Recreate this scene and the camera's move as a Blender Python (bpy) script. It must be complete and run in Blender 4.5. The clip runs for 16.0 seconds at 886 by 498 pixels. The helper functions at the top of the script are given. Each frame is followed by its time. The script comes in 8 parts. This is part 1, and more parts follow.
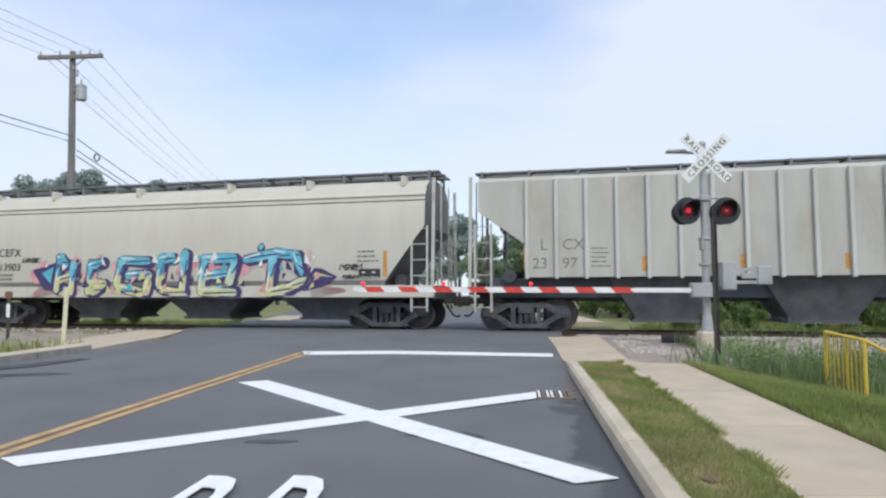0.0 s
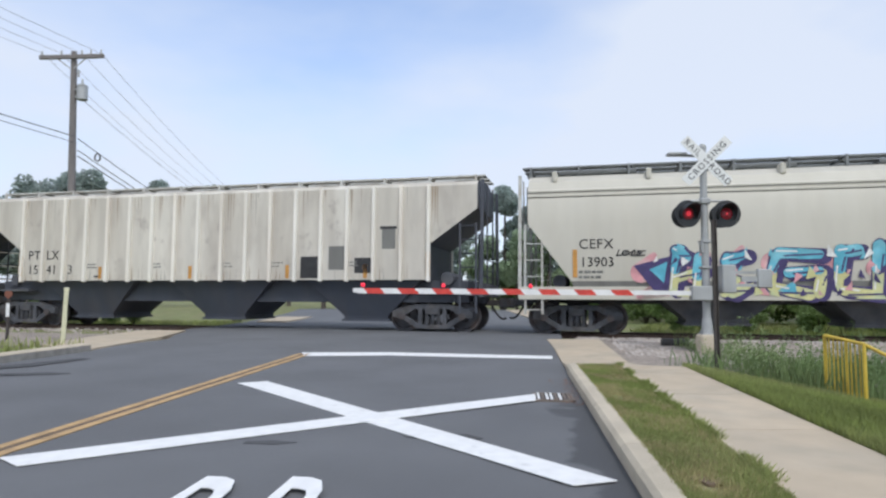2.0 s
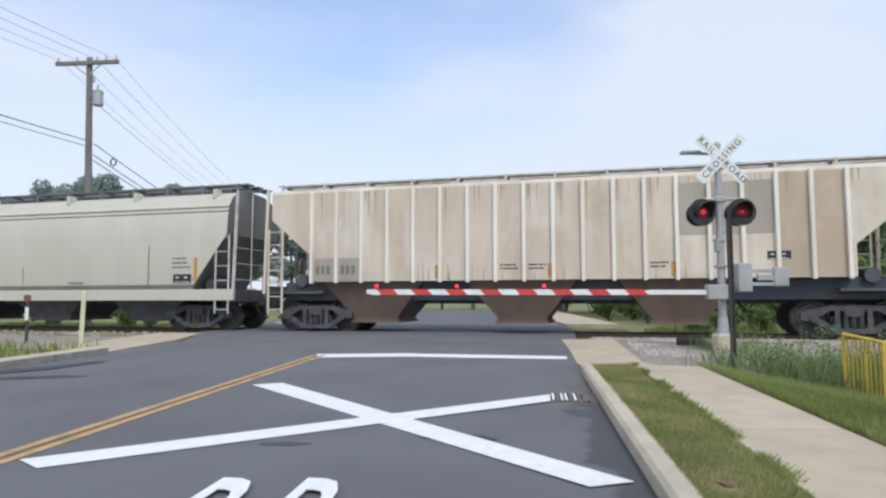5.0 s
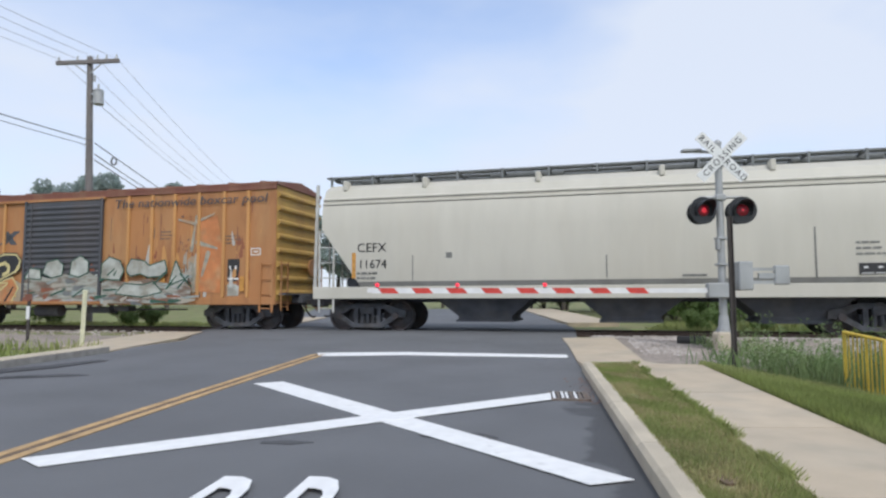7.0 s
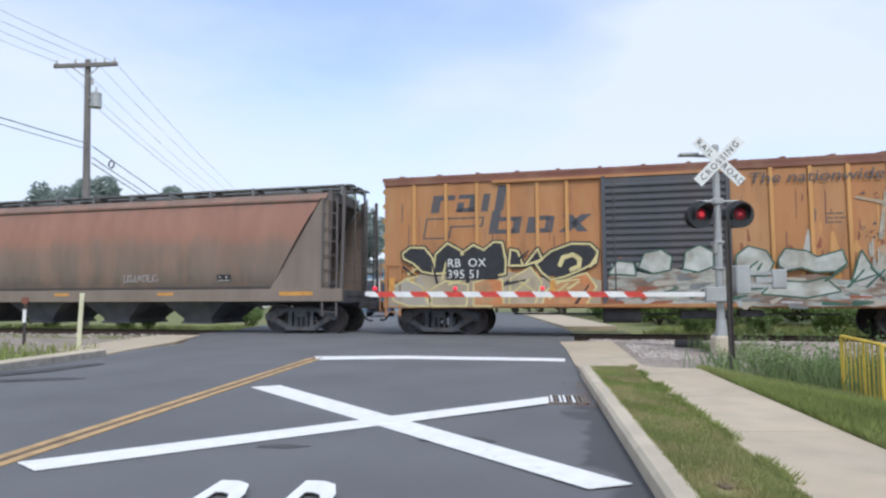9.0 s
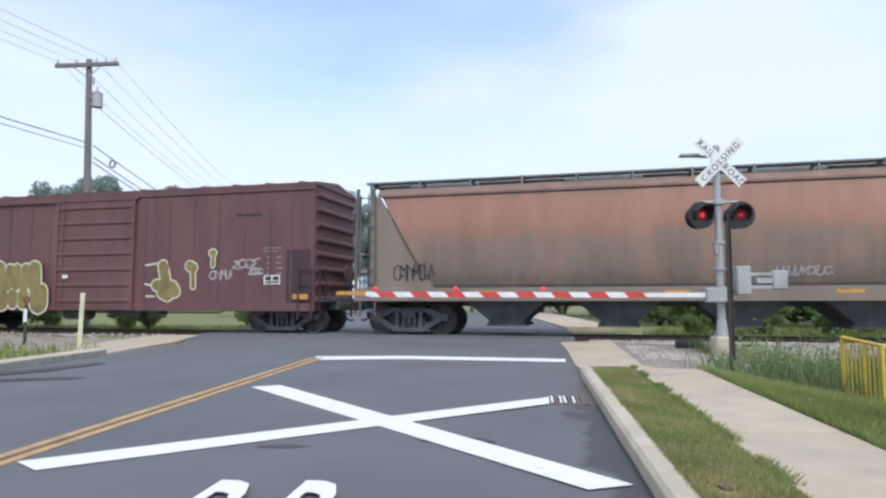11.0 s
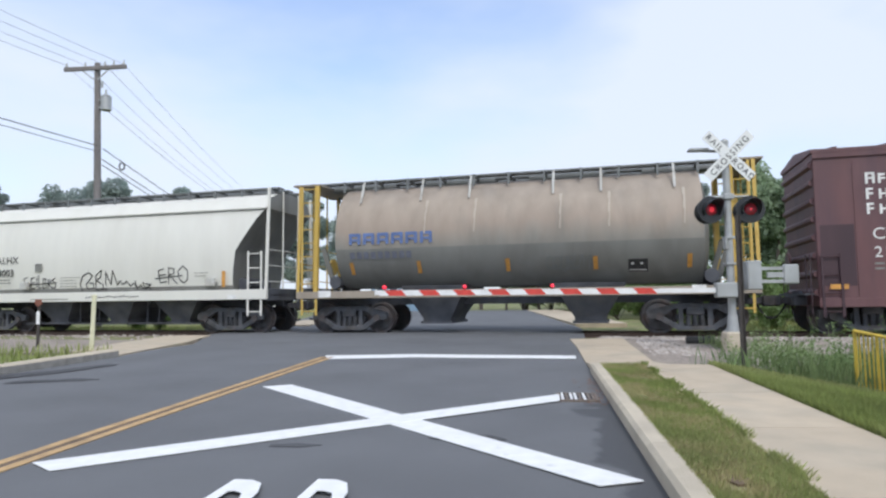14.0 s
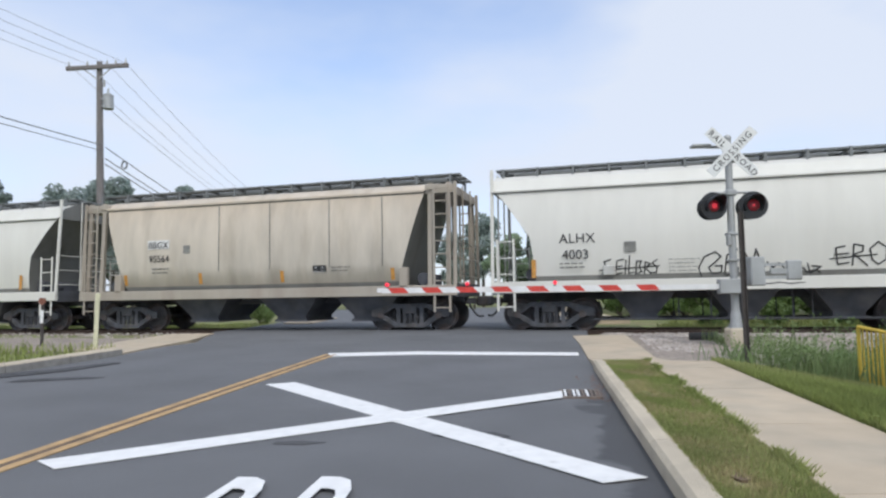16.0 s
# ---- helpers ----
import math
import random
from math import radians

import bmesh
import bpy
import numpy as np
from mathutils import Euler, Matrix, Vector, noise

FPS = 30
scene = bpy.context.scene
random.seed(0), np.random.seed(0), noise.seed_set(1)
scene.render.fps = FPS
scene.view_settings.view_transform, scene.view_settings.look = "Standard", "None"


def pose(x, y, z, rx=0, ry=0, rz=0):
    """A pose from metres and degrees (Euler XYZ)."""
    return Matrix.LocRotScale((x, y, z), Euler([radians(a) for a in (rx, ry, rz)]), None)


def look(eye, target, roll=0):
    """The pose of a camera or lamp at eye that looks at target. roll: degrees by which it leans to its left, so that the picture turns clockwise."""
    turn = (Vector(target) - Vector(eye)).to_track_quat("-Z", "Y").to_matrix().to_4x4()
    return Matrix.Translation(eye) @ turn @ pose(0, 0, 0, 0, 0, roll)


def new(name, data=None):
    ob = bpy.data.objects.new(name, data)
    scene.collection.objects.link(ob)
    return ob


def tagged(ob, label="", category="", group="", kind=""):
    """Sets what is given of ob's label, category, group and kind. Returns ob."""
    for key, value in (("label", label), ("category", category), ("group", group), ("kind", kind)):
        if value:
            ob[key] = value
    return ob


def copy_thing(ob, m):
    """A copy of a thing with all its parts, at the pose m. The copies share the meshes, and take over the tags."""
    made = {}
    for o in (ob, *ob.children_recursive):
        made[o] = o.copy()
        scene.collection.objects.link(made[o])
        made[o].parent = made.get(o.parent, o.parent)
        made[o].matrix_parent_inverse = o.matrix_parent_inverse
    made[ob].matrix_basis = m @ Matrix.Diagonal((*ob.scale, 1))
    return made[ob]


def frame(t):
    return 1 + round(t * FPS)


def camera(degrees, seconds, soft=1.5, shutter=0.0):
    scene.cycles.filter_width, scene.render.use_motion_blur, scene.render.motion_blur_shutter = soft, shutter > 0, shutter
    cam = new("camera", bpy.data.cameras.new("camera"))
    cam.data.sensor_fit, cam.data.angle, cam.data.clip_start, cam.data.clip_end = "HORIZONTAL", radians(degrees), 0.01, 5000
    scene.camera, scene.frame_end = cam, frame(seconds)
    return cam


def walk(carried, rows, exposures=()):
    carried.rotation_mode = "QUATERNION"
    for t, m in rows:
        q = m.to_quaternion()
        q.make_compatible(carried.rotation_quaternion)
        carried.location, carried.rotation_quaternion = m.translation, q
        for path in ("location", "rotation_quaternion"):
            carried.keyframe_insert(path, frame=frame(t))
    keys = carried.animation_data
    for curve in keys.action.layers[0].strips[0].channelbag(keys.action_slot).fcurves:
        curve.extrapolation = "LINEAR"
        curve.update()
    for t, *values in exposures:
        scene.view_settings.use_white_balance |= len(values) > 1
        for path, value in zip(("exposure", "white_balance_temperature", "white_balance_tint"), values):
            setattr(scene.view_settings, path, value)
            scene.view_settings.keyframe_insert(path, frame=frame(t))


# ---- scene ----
cam = camera(68.6, 16.0, soft=2.4, shutter=0.0)
EYE = (0.0, 0.0, 0.93)
# seconds, turn to the left, tilt up, lean
TURNS = [
    (0, 0.000, 4.326, -0.000),
    (0.5, 0.081, 4.138, -0.029),
    (1, 0.253, 4.106, -0.147),
    (1.5, 0.093, 4.197, -0.159),
    (2, 0.003, 4.477, -0.291),
    (2.5, -0.085, 4.705, -0.632),
    (3, -0.042, 4.744, -0.603),
    (3.5, 0.371, 4.826, -0.520),
    (4, 0.927, 4.598, -0.222),
    (6.5, 1.137, 4.500, 0.277),
    (7, 1.212, 4.428, 0.172),
    (7.5, 0.940, 4.507, 0.034),
    (8, 0.759, 4.720, 0.080),
    (8.5, 0.823, 4.771, 0.093),
    (9, 1.015, 4.743, 0.123),
    (11.5, 1.049, 4.782, -0.017),
    (12, 0.660, 5.307, 0.030),
    (12.5, 0.701, 5.374, 0.347),
    (13, 1.208, 5.046, 0.619),
    (13.5, 1.640, 4.760, 0.726),
    (14, 1.819, 4.597, 0.631),
    (14.5, 1.849, 4.590, 0.572),
    (15, 1.701, 4.551, 0.459),
    (15.5, 1.903, 4.464, 0.750),
    (16, 2.039, 4.362, 0.845),
]


def eye_pose(turn, tilt, lean):
    return pose(*EYE, 0, 0, turn) @ pose(0, 0, 0, 90 + tilt) @ pose(0, 0, 0, 0, 0, -lean)


walk(cam, [(t, eye_pose(a, b, c)) for t, a, b, c in TURNS], exposures=[(t, e, k, 10) for t, e, k in ((0, 0.07, 6340), (2.5, 0.0, 6300), (4, 0.05, 6280), (7, 0.0, 6330), (9, 0.14, 6200), (11.5, 0.23, 6120), (12.5, 0.12, 6130), (14, 0.13, 6270), (15, -0.04, 6370), (16, 0.0, 6380))])

# ---- sky and sun ----
world = bpy.data.worlds.new("hazy_sky")
scene.world = world
world.use_nodes = True
wn, wl = world.node_tree.nodes, world.node_tree.links
wn.clear()
w_out = wn.new("ShaderNodeOutputWorld")
w_bg = wn.new("ShaderNodeBackground")
w_sky = wn.new("ShaderNodeTexSky")
w_sky.sky_type = "NISHITA"
w_sky.sun_disc = False
w_sky.sun_elevation = radians(48)
w_sky.sun_rotation = radians(165)
w_sky.air_density, w_sky.dust_density, w_sky.ozone_density = 1.0, 1.2, 2.0
w_gain = wn.new("ShaderNodeMix")
w_gain.data_type, w_gain.blend_type = "RGBA", "MULTIPLY"
w_gain.inputs[0].default_value = 1.0
w_gain.inputs[7].default_value = (0.215, 0.222, 0.236, 1)
wl.new(w_sky.outputs[0], w_gain.inputs[6])
w_tc = wn.new("ShaderNodeTexCoord")
w_map = wn.new("ShaderNodeMapping")
w_map.inputs["Scale"].default_value = (1.0, 1.0, 2.4)
w_map.inputs["Location"].default_value = (0.37, 0.2, 0.65)
wl.new(w_tc.outputs["Generated"], w_map.inputs[0])
w_noise = wn.new("ShaderNodeTexNoise")
w_noise.inputs["Scale"].default_value = 2.1
w_noise.inputs["Detail"].default_value = 5.0
w_noise.inputs["Roughness"].default_value = 0.45
wl.new(w_map.outputs[0], w_noise.inputs["Vector"])
w_ramp = wn.new("ShaderNodeValToRGB")
w_ramp.color_ramp.elements[0].position, w_ramp.color_ramp.elements[1].position = 0.34, 0.64
w_ramp.color_ramp.elements[0].color = (0.28, 0.28, 0.28, 1)
w_ramp.color_ramp.elements[1].color = (0.93, 0.93, 0.93, 1)
# a clear opening in the thin cloud
w_dot = wn.new("ShaderNodeVectorMath")
w_dot.operation = "DOT_PRODUCT"
w_dot.inputs[1].default_value = Vector((-0.02, 0.86, 0.51)).normalized()
wl.new(w_tc.outputs["Generated"], w_dot.inputs[0])
w_open = wn.new("ShaderNodeMapRange")
w_open.interpolation_type = "SMOOTHSTEP"
for i, v in enumerate((0.925, 1.0, 0.09, -0.15)):
    w_open.inputs[i + 1].default_value = v
wl.new(w_dot.outputs["Value"], w_open.inputs[0])
w_sum = wn.new("ShaderNodeMath")
wl.new(w_noise.outputs[0], w_sum.inputs[0])
wl.new(w_open.outputs[0], w_sum.inputs[1])
wl.new(w_sum.outputs[0], w_ramp.inputs[0])
w_mix = wn.new("ShaderNodeMix")
w_mix.data_type = "RGBA"
wl.new(w_ramp.outputs[0], w_mix.inputs[0])
wl.new(w_gain.outputs[2], w_mix.inputs[6])
w_mix.inputs[7].default_value = (0.77, 0.825, 0.93, 1)
wl.new(w_mix.outputs[2], w_bg.inputs[0])
w_bg.inputs[1].default_value = 1.0
wl.new(w_bg.outputs[0], w_out.inputs[0])

sun = new("sun", bpy.data.lights.new("sun", "SUN"))
sun.data.energy, sun.data.angle, sun.data.color = 1.75, radians(14), (1.0, 0.96, 0.9)
sun.matrix_basis = look((0, 0, 0), Vector((-0.26, 0.97, -1.1)))


# ---- materials ----
def mat(name, color, rough=0.7, metal=0.0, var=0.18, scale=6.0, stretch=(1, 1, 1), other=None, amount=0.5, oscale=1.2, ostretch=(1, 1, 1),
        bump=0.15, bscale=40.0, emit=0.0, per=0.0, thresh=(0.45, 0.65)):
    """Base colour with fine and coarse variation, an optional second colour in patches, and fine relief."""
    m = bpy.data.materials.new(name)
    m.use_nodes = True
    n, l = m.node_tree.nodes, m.node_tree.links
    b = n["Principled BSDF"]
    b.inputs["Roughness"].default_value, b.inputs["Metallic"].default_value = rough, metal
    tc = n.new("ShaderNodeTexCoord")

    def noise_at(sc, st, detail=5.0):
        mp = n.new("ShaderNodeMapping")
        mp.inputs["Scale"].default_value = st
        l.new(tc.outputs["Object"], mp.inputs[0])
        t = n.new("ShaderNodeTexNoise")
        t.inputs["Scale"].default_value, t.inputs["Detail"].default_value = sc, detail
        l.new(mp.outputs[0], t.inputs["Vector"])
        return t

    t1 = noise_at(scale, stretch)
    r1 = n.new("ShaderNodeMapRange")
    r1.inputs[1].default_value, r1.inputs[2].default_value = 0.3, 0.7
    r1.inputs[3].default_value, r1.inputs[4].default_value = 1 - var, 1 + var
    l.new(t1.outputs[0], r1.inputs[0])
    value = r1.outputs[0]
    if per:
        oi = n.new("ShaderNodeObjectInfo")
        rp = n.new("ShaderNodeMapRange")
        rp.inputs[3].default_value, rp.inputs[4].default_value = 1 - per, 1 + per
        l.new(oi.outputs["Random"], rp.inputs[0])
        mu = n.new("ShaderNodeMath")
        mu.operation = "MULTIPLY"
        l.new(value, mu.inputs[0])
        l.new(rp.outputs[0], mu.inputs[1])
        value = mu.outputs[0]
    base = n.new("ShaderNodeRGB")
    base.outputs[0].default_value = (*color, 1)
    col = base.outputs[0]
    if other:
        t2 = noise_at(oscale, ostretch, 7.0)
        r2 = n.new("ShaderNodeMapRange")
        r2.inputs[1].default_value, r2.inputs[2].default_value = thresh
        r2.inputs[4].default_value = amount
        l.new(t2.outputs[0], r2.inputs[0])
        mx = n.new("ShaderNodeMix")
        mx.data_type = "RGBA"
        l.new(r2.outputs[0], mx.inputs[0])
        l.new(col, mx.inputs[6])
        mx.inputs[7].default_value = (*other, 1)
        col = mx.outputs[2]
    vm = n.new("ShaderNodeVectorMath")
    vm.operation = "SCALE"
    l.new(col, vm.inputs[0])
    l.new(value, vm.inputs["Scale"])
    l.new(vm.outputs[0], b.inputs["Base Color"])
    if bump:
        t3 = noise_at(bscale, (1, 1, 1), 3.0)
        bp = n.new("ShaderNodeBump")
        bp.inputs["Strength"].default_value, bp.inputs["Distance"].default_value = bump, 0.02
        l.new(t3.outputs[0], bp.inputs["Height"])
        l.new(bp.outputs[0], b.inputs["Normal"])
    if emit:
        b.inputs["Emission Color"].default_value = (*color, 1)
        b.inputs["Emission Strength"].default_value = emit
    return m


ASPHALT = mat("asphalt", (0.143, 0.147, 0.154), 0.85, var=0.07, scale=0.8, other=(0.115, 0.118, 0.124), amount=0.7, oscale=0.45, bump=0.5, bscale=120)
LINE_WHITE = mat("road_paint_white", (0.8, 0.8, 0.79), 0.6, var=0.06, scale=9, other=(0.45, 0.45, 0.44), amount=0.5, oscale=6, thresh=(0.62, 0.75), bump=0.3, bscale=120)
LINE_YELLOW = mat("road_paint_yellow", (0.52, 0.34, 0.155), 0.65, var=0.12, scale=7, other=(0.25, 0.17, 0.09), amount=0.5, oscale=5, bump=0.3, bscale=120)
CONCRETE = mat("concrete", (0.5, 0.415, 0.305), 0.85, var=0.08, scale=3, other=(0.41, 0.36, 0.28), amount=0.6, oscale=1.1, bump=0.3, bscale=90, per=0.05)
KERB = mat("kerb_concrete", (0.52, 0.455, 0.35), 0.85, var=0.1, scale=5, other=(0.38, 0.33, 0.26), amount=0.5, oscale=2.5, bump=0.4, bscale=70, per=0.06)
GRASS_GROUND = mat("grass_ground", (0.17, 0.195, 0.065), 0.95, var=0.3, scale=1.5, other=(0.22, 0.18, 0.1), amount=0.8, oscale=0.9, bump=0.6, bscale=30)
BALLAST = mat("ballast_bed", (0.31, 0.265, 0.225), 0.95, var=0.35, scale=16, other=(0.2, 0.17, 0.15), amount=0.6, oscale=1.5, bump=1.0, bscale=25)
STEEL_DARK = mat("dark_steel", (0.05, 0.05, 0.056), 0.7, 0.1, var=0.3, scale=4, other=(0.06, 0.045, 0.035), amount=0.6, oscale=3)
RAIL_STEEL = mat("rail_steel", (0.1, 0.07, 0.055), 0.55, 0.5, var=0.2, scale=8)
def add_dark_band(m, color):
    """An uneven darker band along the right kerb, up to the drain."""
    n, l = m.node_tree.nodes, m.node_tree.links
    tc, sp = n.new("ShaderNodeTexCoord"), n.new("ShaderNodeSeparateXYZ")
    l.new(tc.outputs["Object"], sp.inputs[0])
    t = n.new("ShaderNodeTexNoise")
    t.inputs["Scale"].default_value, t.inputs["Detail"].default_value = 2.2, 6.0
    l.new(tc.outputs["Object"], t.inputs["Vector"])

    def math_node(op, a, b, c=None):
        k = n.new("ShaderNodeMath")
        k.operation = op
        for i, v in enumerate((a, b, c)):
            if v is None:
                continue
            if isinstance(v, (int, float)):
                k.inputs[i].default_value = v
            else:
                l.new(v, k.inputs[i])
        return k.outputs[0]

    def ramp(v, lo, hi, a, b):
        k = n.new("ShaderNodeMapRange")
        for i, q in enumerate((lo, hi, a, b)):
            k.inputs[i + 1].default_value = q
        l.new(v, k.inputs[0])
        return k.outputs[0]
    across = math_node("MULTIPLY_ADD", sp.outputs[1], -0.1095, sp.outputs[0])
    across = math_node("MULTIPLY_ADD", t.outputs[0], 0.9, across)
    far = math_node("MULTIPLY_ADD", t.outputs[0], 1.5, sp.outputs[1])
    mask = math_node("MULTIPLY", ramp(across, 0.86, 0.96, 0, 1), ramp(far, 7.5, 7.8, 1, 0))
    vm = [k for k in n if k.type == "VECT_MATH"][0]
    src = vm.inputs[0].links[0].from_socket
    mx = n.new("ShaderNodeMix")
    mx.data_type = "RGBA"
    l.new(mask, mx.inputs[0])
    l.new(src, mx.inputs[6])
    mx.inputs[7].default_value = (*color, 1)
    l.new(mx.outputs[2], vm.inputs[0])


add_dark_band(ASPHALT, (0.078, 0.08, 0.086))
STAIN_BROWN = mat("brown_asphalt_stain", (0.14, 0.1, 0.07), 0.9, var=0.25, scale=4)
KERB_FACE = mat("grey_kerb_face", (0.27, 0.26, 0.24), 0.9, var=0.2, scale=6, bump=0.4, bscale=60)


# ---- mesh helpers ----
def mesh_of(name, bm, material, smooth=False):
    me = bpy.data.meshes.new(name)
    bm.normal_update()
    bm.to_mesh(me)
    bm.free()
    if material:
        me.materials.append(material)
    if smooth:
        for p in me.polygons:
            p.use_smooth = True
    return me


def part(name, bm, material, parent=None, label="", smooth=False, at=None):
    ob = new(name, bm if isinstance(bm, bpy.types.Mesh) else mesh_of(name, bm, material, smooth))
    if parent:
        ob.parent = parent
    if at is not None:
        ob.matrix_basis = at
    return tagged(ob, label)


def thing(name, label, category, group="", at=None, kind=""):
    ob = new(name)
    ob.empty_display_size = 0.3
    if at is not None:
        ob.matrix_basis = at
    return tagged(ob, label, category, group, kind)


def box(bm, x0, x1, y0, y1, z0, z1, bevel=0.0, m=None):
    vs = [bm.verts.new((x, y, z)) for x in (x0, x1) for y in (y0, y1) for z in (z0, z1)]
    fs = [bm.faces.new([vs[i] for i in q]) for q in ((0, 1, 3, 2), (4, 6, 7, 5), (0, 4, 5, 1), (2, 3, 7, 6), (0, 2, 6, 4), (1, 5, 7, 3))]
    if bevel:
        es = list({e for f in fs for e in f.edges})
        r = bmesh.ops.bevel(bm, geom=es, offset=bevel, segments=1, affect="EDGES", profile=0.5)
        vs = list({v for f in r["faces"] for v in f.verts} | {v for v in vs if v.is_valid})
    if m is not None:
        bmesh.ops.transform(bm, matrix=m, verts=vs)
    return vs


def bm_box(*a, bevel=0.0, m=None):
    bm = bmesh.new()
    box(bm, *a, bevel=bevel, m=m)
    return bm


def bar(bm, a, b, r, sides=6):
    """A round bar from a to b."""
    a, b = Vector(a), Vector(b)
    d = b - a
    m = Matrix.Translation((a + b) / 2) @ d.to_track_quat("Z", "Y").to_matrix().to_4x4()
    bmesh.ops.create_cone(bm, cap_ends=True, segments=sides, radius1=r, radius2=r, depth=d.length, matrix=m)


def tube(bm, pts, r, sides=5):
    """One round cable through the points."""
    rings = []
    for i, p in enumerate(pts):
        d = (pts[min(i + 1, len(pts) - 1)] - pts[max(i - 1, 0)]).normalized()
        side = d.cross(Vector((0.3, 0.2, 1))).normalized()
        up = side.cross(d)
        rings.append([bm.verts.new(p + (side * math.cos(math.tau * k / sides) + up * math.sin(math.tau * k / sides)) * r) for k in range(sides)])
    for a, b in zip(rings, rings[1:]):
        for k in range(sides):
            bm.faces.new((a[k], a[(k + 1) % sides], b[(k + 1) % sides], b[k]))
    bmesh.ops.recalc_face_normals(bm, faces=bm.faces[:])


def flat(bm, a, b, w, t, up=(0, 1, 0)):
    """A flat bar from a to b, w wide and t thick along up."""
    a, b, up = Vector(a), Vector(b), Vector(up)
    d = (b - a).normalized()
    s = d.cross(up).normalized()
    vs = []
    for p in (a, b):
        for i, j in ((-1, -1), (1, -1), (1, 1), (-1, 1)):
            vs.append(bm.verts.new(p + s * (w / 2 * i) + up * (t / 2 * j)))
    for q in ((3, 2, 1, 0), (4, 5, 6, 7), (0, 1, 5, 4), (1, 2, 6, 5), (2, 3, 7, 6), (3, 0, 4, 7)):
        bm.faces.new([vs[i] for i in q])


def prism(bm, pts, y0, y1):
    """A side view (x, z) made solid between y0 and y1."""
    a = [bm.verts.new((x, y0, z)) for x, z in pts]
    b = [bm.verts.new((x, y1, z)) for x, z in pts]
    bm.faces.new(a)
    bm.faces.new(b[::-1])
    for i in range(len(pts)):
        j = (i + 1) % len(pts)
        bm.faces.new((a[j], a[i], b[i], b[j]))


def slab(bm, pts, top, thick):
    """A plan outline made solid, its top at top(x, y)."""
    a = [bm.verts.new((x, y, top(x, y))) for x, y in pts]
    b = [bm.verts.new((x, y, top(x, y) - thick)) for x, y in pts]
    bm.faces.new(a)
    bm.faces.new(b[::-1])
    for i in range(len(pts)):
        j = (i + 1) % len(pts)
        bm.faces.new((a[j], a[i], b[i], b[j]))
    bmesh.ops.recalc_face_normals(bm, faces=bm.faces[:])


def lettering(text, size, depth=0.004, spacing=1.0, squeeze=1.0):
    """A mesh of the built-in font, standing in the xz plane and facing -y."""
    cu = bpy.data.curves.new("lettering", "FONT")
    cu.body, cu.size, cu.extrude, cu.space_character = text, size, depth, spacing
    cu.resolution_u = 3
    ob = bpy.data.objects.new("lettering", cu)
    scene.collection.objects.link(ob)
    me = bpy.data.meshes.new_from_object(ob.evaluated_get(bpy.context.evaluated_depsgraph_get()))
    bpy.data.objects.remove(ob)
    me.transform(Matrix.Rotation(radians(90), 4, "X") @ Matrix.Diagonal((squeeze, 1, 1, 1)))
    return me


def write(text, x, y, z, size, material, parent, spacing=1.0, squeeze=1.0, name="lettering"):
    me = lettering(text, size, spacing=spacing, squeeze=squeeze)
    me.materials.append(material)
    ob = new(name, me)
    ob.parent = parent
    ob.matrix_basis = pose(x, y, z)
    return ob


def bulk(name, verts, faces, material, label, category, kind="stuff", parent=None):
    me = bpy.data.meshes.new(name)
    me.from_pydata(verts, [], faces)
    me.materials.append(material)
    ob = new(name, me)
    if parent:
        ob.parent = parent
    return tagged(ob, label, category, "", kind)


# ---- plan ----
def grade(y):
    """Height of the road: a gentle rise to the rails, then level."""
    return min(0.0, -0.27 + 0.0195 * max(y, -12.0))


LEAN = math.tan(radians(6.25))      # the road runs a little to the right
TRACK = pose(0.362, 19.837, 0, 0, 0, -13.5)
TRACK_INV = TRACK.inverted()


def along(x, y):
    """Place along and across the track."""
    p = TRACK_INV @ Vector((x, y, 0))
    return p.x, p.y


def ground_z(x, y):
    z = grade(y) - 0.06
    s, c = along(x, y)
    u = x - LEAN * y                      # across the road
    z -= 0.1 if -8.4 < u < 0.7 else 0.0
    if c < -2:
        d = max(0.0, min(1.0, (u - 3.0) / 2.5)) * max(0.0, min(1.0, (-2.6 - c) / 2.0))
        z -= 0.42 * d * max(0.0, min(1.0, (y - 1) / 4))
    elif abs(c) < 2.4:
        z -= 0.32
    else:
        f = min(1.0, (c - 2.4) / 3.0)
        z -= 0.3 * f if u > 3.5 or u < -9.5 else 0.05
        z += 0.0009 * max(0.0, c - 30) ** 1.2
    return z


def build_ground():
    def axis(lo, hi, fine0, fine1, step):
        v = list(np.arange(fine0, fine1 + 0.01, step))
        a, d = fine1, step
        while a < hi:
            d *= 1.25
            a += d
            v.append(a)
        a, d = fine0, step
        while a > lo:
            d *= 1.25
            a -= d
            v.insert(0, a)
        return v
    xs, ys = axis(-1600, 1600, -26, 22, 0.5), axis(-1600, 2200, -4, 40, 0.5)
    verts = [(x, y, ground_z(x, y) + 0.02 * noise.noise((x * 0.7, y * 0.7, 0))) for y in ys for x in xs]
    nx = len(xs)
    faces = [(j * nx + i, j * nx + i + 1, (j + 1) * nx + i + 1, (j + 1) * nx + i) for j in range(len(ys) - 1) for i in range(nx - 1)]
    ob = bulk("ground", verts, faces, GRASS_GROUND, "rough mown grass ground reaching to the horizon", "ground", "structure")
    for p in ob.data.polygons:
        p.use_smooth = True


def road_x(u, y):
    return u + LEAN * y


